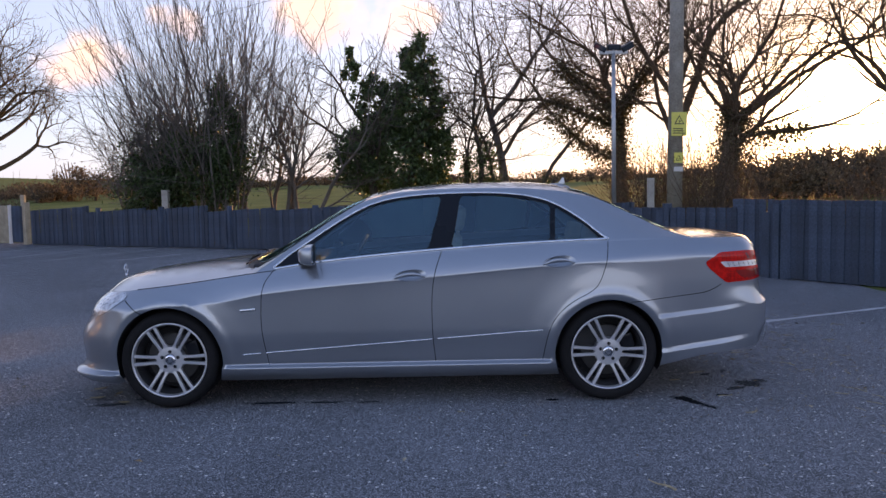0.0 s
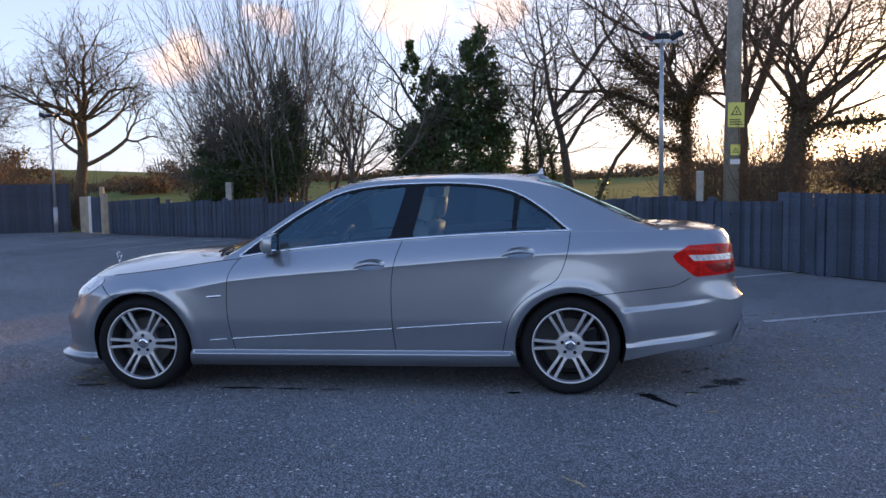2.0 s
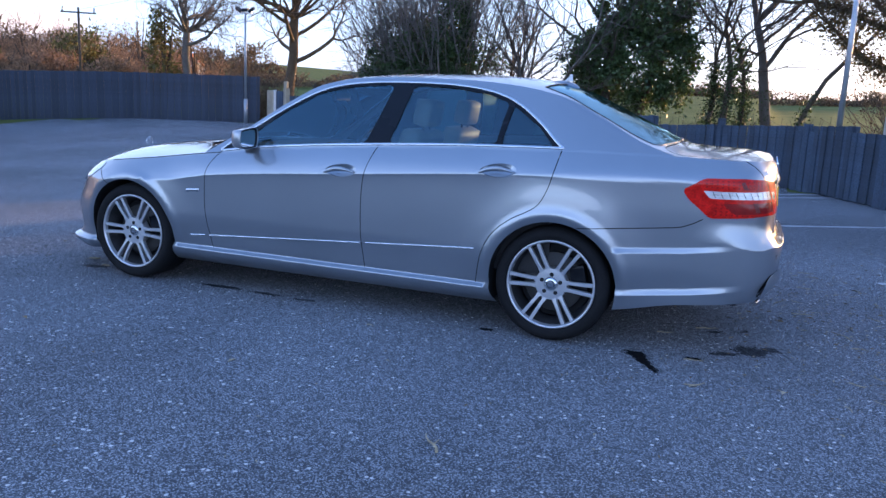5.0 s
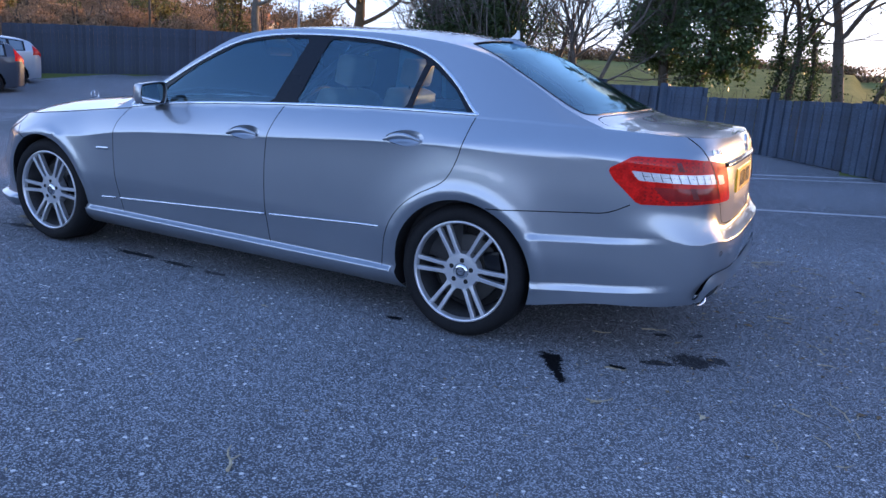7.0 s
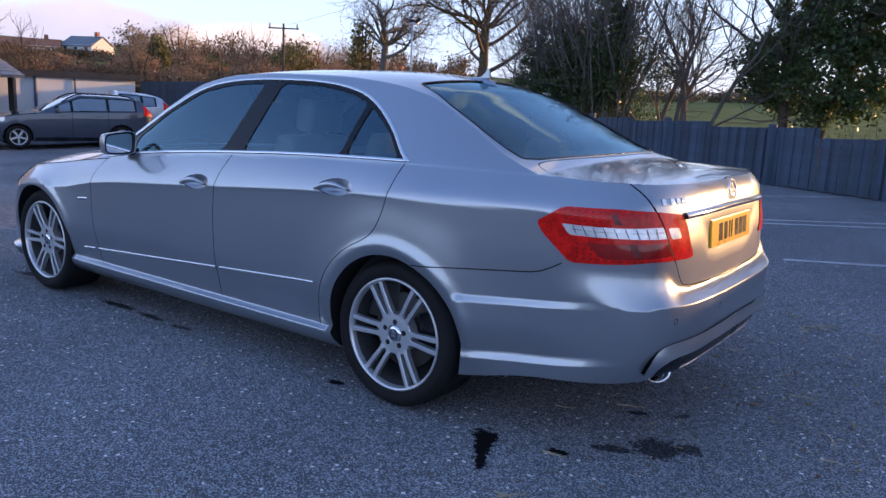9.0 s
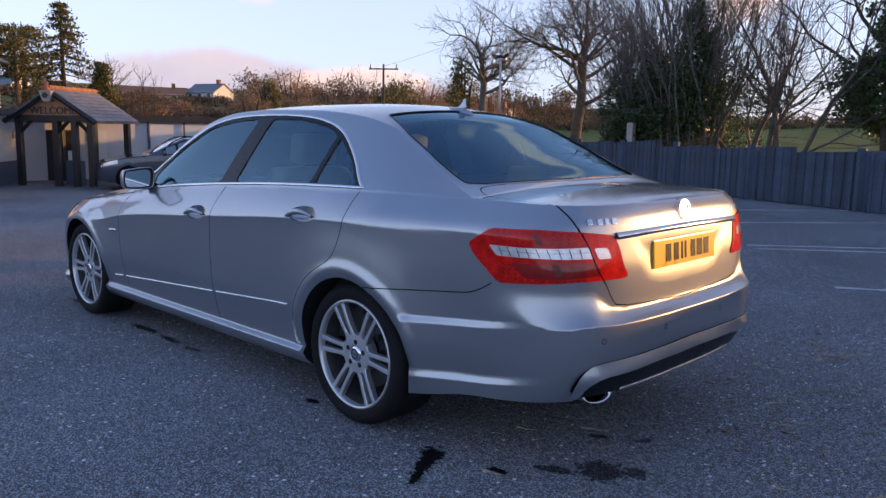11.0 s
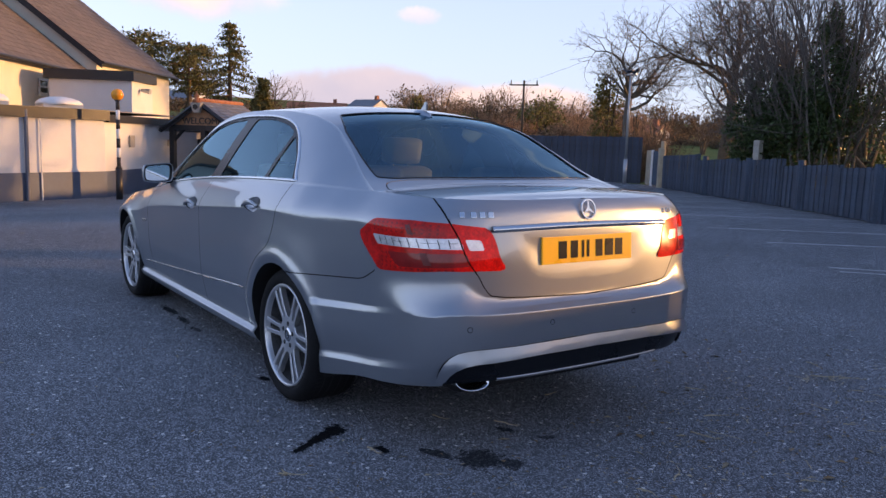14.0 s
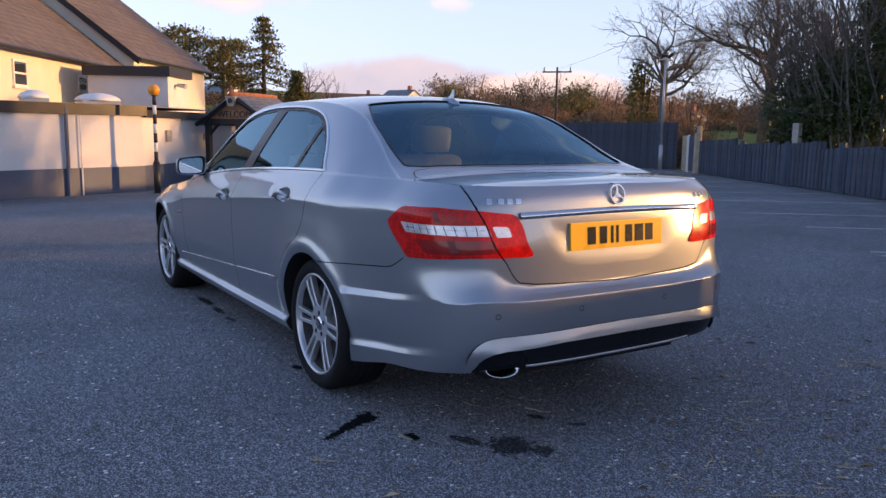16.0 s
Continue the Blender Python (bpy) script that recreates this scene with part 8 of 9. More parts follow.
    for x in np.linspace(XR0 + 0.01, XR1 - 0.01, 130):
        for q in np.linspace(0.03, 0.97, 20):
            gg.append((x, float(rim_z(x)) * (1 - q) + float(rail_z(x)) * q))
    gg = away(np.array(gg), [np.r_[l, l[:1]] for l in (border_g, dlo, g1, g2, g3)], 0.006)
    cog, trig = cut_sheet(gg, [border_g, dlo, g1, g2, g3], [])
    cg = cog[trig].mean(1)
    okg = inside(border_g, cg)
    in_dlo = inside(dlo, cg)
    panes = [inside(g, cg) for g in (g1, g2, g3)]
    fill = okg & in_dlo & ~panes[0] & ~panes[1] & ~panes[2]
    for side in (-1, 1):
        panel("cabin_side", glass_side, cog, trig, okg & ~in_dlo, PAINT, car, side=side, label="grey painted roof rail and rear pillar")
        panel("window_frame", glass_side, cog, trig, fill, TRIM_BLACK, car, side=side, off=0.003, label="gloss black window frame and pillar")
        for nm, sel, own in (("front_window", panes[0], "front_door"), ("rear_window", panes[1], "rear_door"), ("quarter_window", panes[2], "rear_door")):
            p = panel(nm, glass_side, cog, trig, okg & sel, CAR_GLASS, doors[own, side], side=side, off=0.007, label="tinted window glass")
            p.visible_shadow = False
        P, N = on_surface(glass_side, dlo)
        if side == 1:
            P, N = P * FLIP, N * FLIP
        ribbon("window_chrome", P, N, 0.017, 0.006, CHROME, car, "bright chrome window surround", True)

    # ---------- mirrors ----------
    for side in (-1, 1):
        corner = [(-0.098, 0.050), (-0.060, 0.058), (0.060, 0.070), (0.092, 0.062), (0.100, 0.030), (0.094, -0.040), (0.075, -0.060), (-0.070, -0.062), (-0.100, -0.045)]
        loop = rounded([np.array(c) for c in corner], 0.012, True, 2)
        rings = []
        bm = bmesh.new()
        # u runs outwards along the housing, w upwards; the shell narrows and leans forward
        for dx, sc, up in ((0.0, 0.93, 0.0), (0.004, 0.985, 0.0), (-0.012, 1.0, 0.0), (-0.040, 0.97, 0.0), (-0.066, 0.86, 0.001), (-0.084, 0.66, 0.002), (-0.094, 0.36, 0.003), (-0.097, 0.05, 0.003)):
            rings.append([bm.verts.new((-0.468 + dx - 0.05 * u * 0.5, side * (0.935 - u * sc), 0.998 + w * sc + up)) for u, w in loop])
        for r0, r1 in zip(rings, rings[1:]):
            for i in range(len(loop)):
                j = (i + 1) % len(loop)
                bm.faces.new((r0[i], r0[j], r1[j], r1[i]))
        bm.faces.new(rings[-1])
        bmesh.ops.recalc_face_normals(bm, faces=bm.faces)
        m = part("door_mirror", bm, PAINT, car, "grey painted door mirror", True)
        bm = bmesh.new()
        bm.faces.new([bm.verts.new((-0.474 - 0.05 * u * 0.5, side * (0.938 - u * 0.80), 0.998 + w * 0.80)) for u, w in loop])
        for fc in bm.faces:
            fc.normal_update()
            if fc.normal.x < 0:
                fc.normal_flip()
        part("mirror_glass", bm, MIRROR, m, "mirror glass")
        bm = bmesh.new()
        ra = [bm.verts.new((-0.469 - 0.05 * u * 0.5, side * (0.935 - u * 0.935), 0.998 + w * 0.935)) for u, w in loop]
        rb_ = [bm.verts.new((-0.476 - 0.05 * u * 0.5, side * (0.938 - u * 0.79), 0.998 + w * 0.79)) for u, w in loop]
        for i in range(len(loop)):
            j = (i + 1) % len(loop)
            bm.faces.new((ra[i], ra[j], rb_[j], rb_[i]))
        bmesh.ops.recalc_face_normals(bm, faces=bm.faces)
        part("mirror_surround", bm, TRIM_BLACK, m)
        bm = bmesh.new()
        box(bm, (-0.575, side * 0.83 - 0.05, 0.93), (-0.49, side * 0.83 + 0.05, 0.972), 0.012)
        part("mirror_foot", bm, TRIM_BLACK, m)

    # dark joint along each edge of the bonnet
    pick_rim = RIM[(RIM[:, 0] > -1.66) & (RIM[:, 0] < -0.73)]
    pick_rim = pick_rim[np.argsort(pick_rim[:, 0])]
    for side in (-1, 1):
        nn = np.tile(np.array([0.0, side * 0.75, 0.66]), (len(pick_rim), 1))
        ribbon("bonnet_joint", pick_rim * np.array([1, -side, 1.0]) + nn * 0.0005, nn, 0.0065, 0.0012, GAP_BLACK, car)

    # ---------- badges, plate, exhausts, sensors ----------
    chrome_bar = [(sy(y, 0.93), 0.942 - 0.008 * (y / 0.50) ** 2) for y in np.linspace(0.500, 0.0, 16)]
    P, N = on_surface(skirt, chrome_bar)
    N = N + np.array([0.0, 0.0, 1.0])
    N /= np.linalg.norm(N, axis=1, keepdims=True)
    P2, N2 = np.r_[P, (P * FLIP)[::-1][1:]], np.r_[N, (N * FLIP)[::-1][1:]]
    ribbon("boot_bar", P2, N2, 0.030, 0.012, CHROME, lid_face, "chrome bar over the number plate")
    x0 = float(rear_x(0.84)) - 0.003
    pm = Matrix.Translation((x0, 0, 0.842)) @ Matrix.Rotation(radians(-4), 4, "Y")
    plate = part("number_plate", boxed((-0.004, -0.262, -0.056), (0.006, 0.262, 0.056), 0.003, pm), PLATE_Y, car, "yellow rear number plate")
    for y0, w in ((-0.15, 0.045), (-0.085, 0.04), (-0.035, 0.014), (-0.005, 0.014), (0.06, 0.04), (0.12, 0.05), (0.18, 0.045)):
        part("plate_bar", boxed((0.0062, y0 - w / 2, -0.036), (0.0075, y0 + w / 2, 0.036), 0, pm), TRIM_BLACK, plate)
    for yc, zc_, wd, widths in ((-0.552, 0.991, 0.143, (0.022, 0.024, 0.024, 0.024)), (0.545, 0.985, 0.09, (0.02, 0.02, 0.008))):
        step = wd / len(widths)
        for i, w in enumerate(widths):
            yy = yc - wd / 2 + step * (i + (0.25 if i == 0 else 0.5))
            p, nn = on_surface(skirt, [(sy(abs(yy), zc_), zc_)])
            pp, nv = p[0].copy(), nn[0].copy()
            if yy > 0:
                pp, nv = pp * FLIP, nv * FLIP
            q = Vector(nv).to_track_quat("X", "Z").to_matrix().to_4x4()
            bm = bmesh.new()
            mm = Matrix.Translation(pp) @ q
            box(bm, (0.0, -w / 2, -0.012), (0.004, w / 2, 0.012), 0.003, mm)
            part("badge_bar", bm, CHROME, lid_face, "small chrome badge shape")
    bm = bmesh.new()
    sc = Vector((float(rear_x(1.005)) + 0.004, 0, 1.005))
    tilt = Matrix.Translation(sc) @ Matrix.Rotation(radians(-12), 4, "Y")
    n = 40
    rr = [[bm.verts.new(tilt @ Vector((dx, r * math.cos(2 * math.pi * i / n), r * math.sin(2 * math.pi * i / n)))) for i in range(n)] for r, dx in ((0.043, 0.0), (0.0425, 0.007), (0.037, 0.007), (0.0365, 0.0))]
    for a, b in zip(rr, rr[1:]):
        for i in range(n):
            bm.faces.new((a[i], a[(i + 1) % n], b[(i + 1) % n], b[i]))
    for a in (90, 210, 330):
        a = radians(a)
        d, e = Vector((0, math.cos(a), math.sin(a))), Vector((0, -math.sin(a), math.cos(a)))
        vs = [bm.verts.new(tilt @ (Vector((0.006, 0, 0)) + p)) for p in (e * 0.007, d * 0.038 + e * 0.0015, d * 0.038 - e * 0.0015, e * -0.007)]
        bm.faces.new(vs)
    bmesh.ops.recalc_face_normals(bm, faces=bm.faces)
    part("boot_emblem", bm, CHROME, lid_face, "round chrome emblem")
    bm = bmesh.new()
    n = 32
    rings = []
    for rx, rz, x in ((0.064, 0.031, 2.29), (0.066, 0.033, 2.487), (0.067, 0.034, 2.495), (0.063, 0.030, 2.497), (0.060, 0.028, 2.480), (0.057, 0.026, 2.35)):
        rings.append([bm.verts.new((x - 0.01 * math.sin(2 * math.pi * i / n) + 0.3 * rx * math.cos(2 * math.pi * i / n), -0.548 + rx * math.cos(2 * math.pi * i / n), 0.325 + rz * math.sin(2 * math.pi * i / n))) for i in range(n)])
    for a, b in zip(rings, rings[1:]):
        for i in range(n):
            bm.faces.new((a[i], a[(i + 1) % n], b[(i + 1) % n], b[i]))
    bmesh.ops.recalc_face_normals(bm, faces=bm.faces)
    ex = part("exhaust_tip", bm, CHROME, car, "oval chrome exhaust tip", True)
    bm = bmesh.new()
    bm.faces.new([bm.verts.new((2.40, -0.548 + 0.056 * math.cos(2 * math.pi * i / n), 0.325 + 0.028 * math.sin(2 * math.pi * i / n))) for i in range(n)])
    part("exhaust_bore", bm, GAP_BLACK, ex)
    for side in (-1, 1):
        for y, z in ((0.624, 0.561), (0.239, 0.561)):
            p, nn = on_surface(skirt, [(sy(y, z), z)])
            q = Vector(nn[0]).to_track_quat("Z", "Y").to_matrix()
            bm = bmesh.new()
            ring0 = [Vector(p[0]) + q @ Vector((0.0115 * math.cos(a), 0.0115 * math.sin(a), 0.0008)) for a in np.linspace(0, 2 * np.pi, 20, endpoint=False)]
            ring1 = [Vector(p[0]) + q @ Vector((0.009 * math.cos(a), 0.009 * math.sin(a), 0.0008)) for a in np.linspace(0, 2 * np.pi, 20, endpoint=False)]
            flip = lambda v: Vector((v.x, v.y * (1 if side == -1 else -1), v.z))  # noqa: E731
            r0 = [bm.verts.new(flip(v)) for v in ring0]
            r1 = [bm.verts.new(flip(v)) for v in ring1]
            for i in range(20):
                bm.faces.new((r0[i], r0[(i + 1) % 20], r1[(i + 1) % 20], r1[i]))
            part("parking_sensor", bm, TRIM_BLACK, car)
    # silver lip under the black insert
    lip = [(sy(y, 0.335), 0.328 + 0.012 * (y / 0.7) ** 2) for y in np.linspace(0.47, 0.0, 16)]
    P, N = on_surface(skirt, lip)
    P = P - N * 0.012
    P2, N2 = np.r_[P, (P * FLIP)[::-1][1:]], np.r_[N, (N * FLIP)[::-1][1:]]
    ribbon("diffuser_lip", P2, N2, 0.013, 0.006, PAINT, car, "thin silver grey lip")
    # roof aerial
    bm = bmesh.new()
    zr = float(centre_z(1.24))
    prof = [(0.0, 0.05, 0.0), (0.02, 0.045, 0.012), (0.05, 0.036, 0.022), (0.085, 0.026, 0.03), (0.125, 0.016, 0.034), (0.16, 0.007, 0.03)]
    prev = None
    for dx, w, h in ((0.0, 0.004, 0.002), (0.03, 0.022, 0.014), (0.07, 0.03, 0.02), (0.12, 0.028, 0.022), (0.155, 0.016, 0.018), (0.175, 0.003, 0.004)):
        z0 = float(centre_z(1.16 + dx)) - 0.004
        ring = [bm.verts.new((1.16 + dx, y * w, z0 + k * h)) for y, k in ((-1, 0), (-0.7, 0.75), (0, 1.0), (0.7, 0.75), (1, 0))]
        if prev:
            for i in range(4):
                bm.faces.new((prev[i], prev[i + 1], ring[i + 1], ring[i]))
        prev = ring
    z0 = float(centre_z(1.27))
    fin = [(1.235, z0 + 0.02), (1.262, z0 + 0.045), (1.275, z0 + 0.066), (1.286, z0 + 0.064), (1.292, z0 + 0.02)]
    for sg in (-1, 1):
        bm.faces.new([bm.verts.new((x, sg * 0.006 * (1.3 - (z - z0) * 10), z)) for x, z in fin])
    bmesh.ops.recalc_face_normals(bm, faces=bm.faces)
    part("roof_aerial", bm, PAINT, car, "grey shark-fin roof aerial", True)
    # upright bonnet emblem
    bm = bmesh.new()
    zc0 = float(centre_z(-2.04))
    base_v = Vector((-2.04, 0, zc0))
    cyl(bm, base_v, base_v + Vector((0, 0, 0.03)), 0.012, 0.007, sides=10)
    cc = base_v + Vector((0, 0, 0.062))
    n = 32
    rr = [[bm.verts.new(cc + Vector((dx, r * math.cos(2 * math.pi * i / n), r * math.sin(2 * math.pi * i / n)))) for i in range(n)] for r, dx in ((0.036, 0.003), (0.038, 0.0), (0.036, -0.003), (0.032, 0.0), (0.036, 0.003))]
    for a, b in zip(rr, rr[1:]):
        for i in range(n):
            bm.faces.new((a[i], a[(i + 1) % n], b[(i + 1) % n], b[i]))
    for a in (90, 210, 330):
        a = radians(a)
        cyl(bm, cc, cc + Vector((0, 0.034 * math.cos(a), 0.034 * math.sin(a))), 0.004, 0.0015, sides=6)
    bmesh.ops.recalc_face_normals(bm, faces=bm.faces)
    part("bonnet_emblem", bm, CHROME, car, "upright chrome bonnet emblem", True)
    # wiper arms on the cowl
    for y0, y1 in ((-0.62, -0.05), (0.05, 0.62)):
        bm = bmesh.new()
        a = Vector(top_surface(-0.96, abs(y0))) * 1.0
        for (xa, ya), (xb_, yb) in ((((-0.97), y0), (-0.90, y1)),):
            za, zb_ = float(top_surface(xa, abs(ya))[2]) + 0.015, float(top_surface(xb_, abs(yb))[2]) + 0.012
            cyl(bm, (xa, ya, za), (xb_, yb, zb_), 0.008, sides=6)
        part("wiper", bm, TRIM_BLACK, car)

    # ---------- cabin ----------
    part("cabin_floor", boxed((-0.95, -0.66, 0.27), (1.75, 0.66, 0.36), 0.02), DARK_CABIN, car)
    bm = bmesh.new()
    box(bm, (-0.92, -0.70, 0.62), (-0.52, 0.70, 0.93), 0.05)
    part("dashboard", bm, DARK_CABIN, car, smooth=True)
    part("parcel_shelf", boxed((1.30, -0.60, 0.93), (1.86, 0.60, 0.98), 0.02), DARK_CABIN, car)
    for sg in (-1, 1):
        part("door_lining", boxed((-0.75, sg * 0.765 - 0.025, 0.35), (1.4, sg * 0.765 + 0.025, 0.90), 0.02), DARK_CABIN, car, "dark inner door lining")
    for sx_, sy_ in ((0.05, -0.36), (0.05, 0.36)):
        seat = part("seat", boxed((sx_ - 0.30, sy_ - 0.25, 0.40), (sx_ + 0.24, sy_ + 0.25, 0.58), 0.06), LEATHER, car, "beige leather seat", True)
        m = Matrix.Translation((sx_ + 0.22, sy_, 0.52)) @ Matrix.Rotation(radians(17), 4, "Y")
        part("backrest", boxed((-0.06, -0.24, 0.0), (0.07, 0.24, 0.60), 0.055, m), LEATHER, seat, smooth=True)
        mh = Matrix.Translation((sx_ + 0.41, sy_, 1.135)) @ Matrix.Rotation(radians(10), 4, "Y")
        part("headrest", boxed((-0.055, -0.13, -0.02), (0.055, 0.13, 0.15), 0.045, mh), LEATHER, seat, "beige leather headrest", True)
        bm = bmesh.new()
        for k in (-0.06, 0.06):
            cyl(bm, mh @ Vector((0, k, -0.1)), mh @ Vector((0, k, 0.0)), 0.008, sides=8)
        part("headrest_post", bm, CHROME, seat)
    bench = part("rear_bench", boxed((0.70, -0.63, 0.38), (1.22, 0.63, 0.58), 0.06), LEATHER, car, "beige leather rear bench", True)
    m = Matrix.Translation((1.20, 0, 0.5)) @ Matrix.Rotation(radians(20), 4, "Y")
    part("bench_back", boxed((-0.06, -0.62, 0.0), (0.08, 0.62, 0.52), 0.05, m), LEATHER, bench, smooth=True)
    for y in (-0.36, 0.36):
        m = Matrix.Translation((1.40, y, 1.0)) @ Matrix.Rotation(radians(12), 4, "Y")
        part("headrest", boxed((-0.05, -0.12, -0.02), (0.05, 0.12, 0.13), 0.04, m), LEATHER, bench, "beige leather headrest", True)
    bm = bmesh.new()
    ctr = Vector((-0.33, 0.36, 0.885))
    sm = Matrix.Translation(ctr) @ Matrix.Rotation(radians(-62), 4, "Y")
    n, k = 36, 8
    vs = [[bm.verts.new(sm @ Vector(((0.185 + 0.014 * math.cos(2 * math.pi * j / k)) * math.cos(2 * math.pi * i / n), (0.185 + 0.014 * math.cos(2 * math.pi * j / k)) * math.sin(2 * math.pi * i / n), 0.014 * math.sin(2 * math.pi * j / k)))) for j in range(k)] for i in range(n)]
    for i in range(n):
        for j in range(k):
            bm.faces.new((vs[i][j], vs[(i + 1) % n][j], vs[(i + 1) % n][(j + 1) % k], vs[i][(j + 1) % k]))
    box(bm, (-0.06, -0.18, -0.02), (0.05, 0.18, 0.01), 0.01, sm)
    cyl(bm, ctr, ctr + Vector((-0.3, 0, -0.15)), 0.03, sides=10)
    part("steering_wheel", bm, DARK_CABIN, car, "dark steering wheel", True)
    im = part("interior_mirror", boxed((-0.36, -0.11, 1.24), (-0.33, 0.11, 1.30), 0.012), DARK_CABIN, car)
    return car


CAR = build_saloon()


def fit_wheels(root):
    first = new("wheel")
    build_wheel(first)
    first.parent = root
    first["label"] = "silver twin-spoke alloy wheel with a black tyre"
    place = [(-WB, -1), (WB, -1), (-WB, 1), (WB, 1)]
    for i, (x, side) in enumerate(place):
        m = Matrix.Translation((x, side * 0.862, HUB_Z)) @ (Matrix.Identity(4) if side == -1 else Matrix.Rotation(math.pi, 4, "Z")) @ Matrix.Rotation(radians((0, 2, 20, 40)[i]), 4, "Y")
        w = first if i == 0 else copy_thing(first, m)
        w.matrix_basis = m


fit_wheels(CAR)

# ---- cars parked by the porch ----
DARK_PAINT = surf("dark_grey_paint", (0.058, 0.072, 0.098), rough=0.36, metal=0.6, var=0.06, scale=2.0, fine=300.0, bump=0.0, coat=1.0, rvar=0.02)
SILVER_PAINT = surf("silver_paint", (0.55, 0.57, 0.60), rough=0.3, metal=0.7, var=0.05, scale=2.0, fine=300.0, bump=0.0, coat=1.0, rvar=0.02)
# opaque panes; the light showing through the glass is put into their colour
OPAQUE_GLASS = surf("opaque_window_glass", (0.13, 0.18, 0.22), rough=0.06, var=0.1, bump=0.0, spec=0.9, coat=1.0, rvar=0.02)


def parked_car(name, label, m, L, base_w, paint, estate, group):
    """Nose towards -x, wheels on z = 0."""
    root = thing(name, label, "car", m, group=group)
    wb = L * 0.6
    xf, xr = -wb / 2 - L * 0.185, wb / 2 + L * 0.205
    bonnet = pchip([xf, xf + 0.06, xf + 0.35, -wb / 2 + 0.55, wb / 2, xr - 0.05, xr], [0.55, 0.68, 0.82, 0.95, 1.0, 1.02, 0.9])
    k = 0.0 if estate else -0.04
    roof = pchip([-wb / 2 + 0.5, -wb / 2 + 0.95, -wb / 2 + 1.4, 0.3, wb / 2 - 0.1, xr - 0.32, xr - 0.02], [0.95, 1.2, 1.40, 1.475, 1.46 + k, 1.38 + k, 0.98])
    half = pchip([xf, xf + 0.12, xf + 0.5, xf + 1.0, xr - 0.8, xr - 0.25, xr], [0.55, 0.70, 0.83, base_w / 2, base_w / 2, 0.82, 0.70])
    x_a = -wb / 2 + 0.5

    def section(x, v):
        """v runs 0 sill, 1 waist, 2 roof edge, 3 roof centre."""
        w, zb = float(half(x)), float(bonnet(x))
        zt = max(float(roof(x)), zb) if x > x_a else zb
        low = 0.20 + 0.10 * max(0.0, (abs(x) - wb / 2 - 0.3))
        if v <= 1:
            z = low + (zb - low) * v
            return Vector((x, w * (0.93 + 0.07 * math.sin(math.pi * min(1, v * 0.62 + 0.1))), z))
        wt = w * (0.985 - 0.26 * min(1.0, (zt - zb) / 0.45))
        if v <= 2:
            f = v - 1
            return Vector((x, w * 0.985 * (1 - f) + wt * f, zb + (zt - 0.05 * min(1, (zt - zb) / 0.2) - zb) * f))
        f = v - 2
        return Vector((x, wt * (1 - f), zt - 0.05 * min(1, (zt - zb) / 0.2) * (1 - f) ** 2))

    xs = np.unique(np.r_[np.linspace(xf, xr, 64)])
    vs_ = np.r_[np.linspace(0, 1, 9), np.linspace(1, 2, 7)[1:], np.linspace(2, 3, 6)[1:]]

    def sheet(nm, x_list, v_list, material, off, sides, label="", parent=None, hole=None):
        bm = bmesh.new()
        for sg in sides:
            grid = []
            for x in x_list:
                row = []
                for v in v_list:
                    p = section(x, v)
                    p.y += off * (1 if v <= 2 else 0.3)
                    p.z += off if v > 2 else off * 0.3
                    p.x += 0 if v <= 1 else (off * (1 if x > 0 else -1))
                    row.append(bm.verts.new((p.x, p.y * sg, p.z)))
                grid.append(row)
            for i in range(len(x_list) - 1):
                for j in range(len(v_list) - 1):
                    if hole and hole((x_list[i] + x_list[i + 1]) / 2, (grid[i][j].co.z + grid[i + 1][j + 1].co.z) / 2):
                        continue
                    bm.faces.new((grid[i][j], grid[i + 1][j], grid[i + 1][j + 1], grid[i][j + 1]))
        bmesh.ops.remove_doubles(bm, verts=bm.verts, dist=1e-4)
        bmesh.ops.recalc_face_normals(bm, faces=bm.faces)
        return part(nm, bm, material, parent or root, label, True)

    arch = lambda x, z: min(math.hypot(x + wb / 2, z - 0.31), math.hypot(x - wb / 2, z - 0.31)) < 0.36  # noqa: E731
    fine = np.linspace(xf, xr, 150)
    fv = np.r_[np.linspace(0, 1, 26), np.linspace(1, 2, 8)[1:], np.linspace(2, 3, 6)[1:]]
    body = sheet("body", fine, fv, paint, 0.0, (-1, 1), hole=arch)
    # closed ends
    for x, nm in ((xf, "front_bumper"), (xr, "tailgate")):
        bm = bmesh.new()
        ring = [section(x, v) for v in vs_]
        bm.faces.new([bm.verts.new((p.x, -p.y, p.z)) for p in ring] + [bm.verts.new((p.x, p.y, p.z)) for p in ring[::-1][1:]])
        part(nm, bm, paint, root)
    w0 = -wb / 2 + 1.02
    cuts = (w0, 0.02, 0.95, xr - 0.62)
    for sg in (-1, 1):
        sheet("window_surround", np.linspace(w0 - 0.10, xr - 0.46, 30), np.linspace(1.03, 1.92, 6), TRIM_BLACK, 0.003, (sg,), "black window surround")
    for a, b, nm in ((w0 + 0.0, 0.0, "front_window"), (0.06, 0.92, "rear_window"), (1.0, xr - 0.52, "quarter_window")):
        for sg in (-1, 1):
            sheet(nm, np.linspace(a, b, 9), np.linspace(1.1, 1.84, 5), OPAQUE_GLASS, 0.006, (sg,), "dark window glass")
    sheet("windscreen", np.linspace(-wb / 2 + 0.62, -wb / 2 + 1.25, 8), np.linspace(2.1, 3, 6), OPAQUE_GLASS, 0.006, (-1, 1), "dark windscreen")
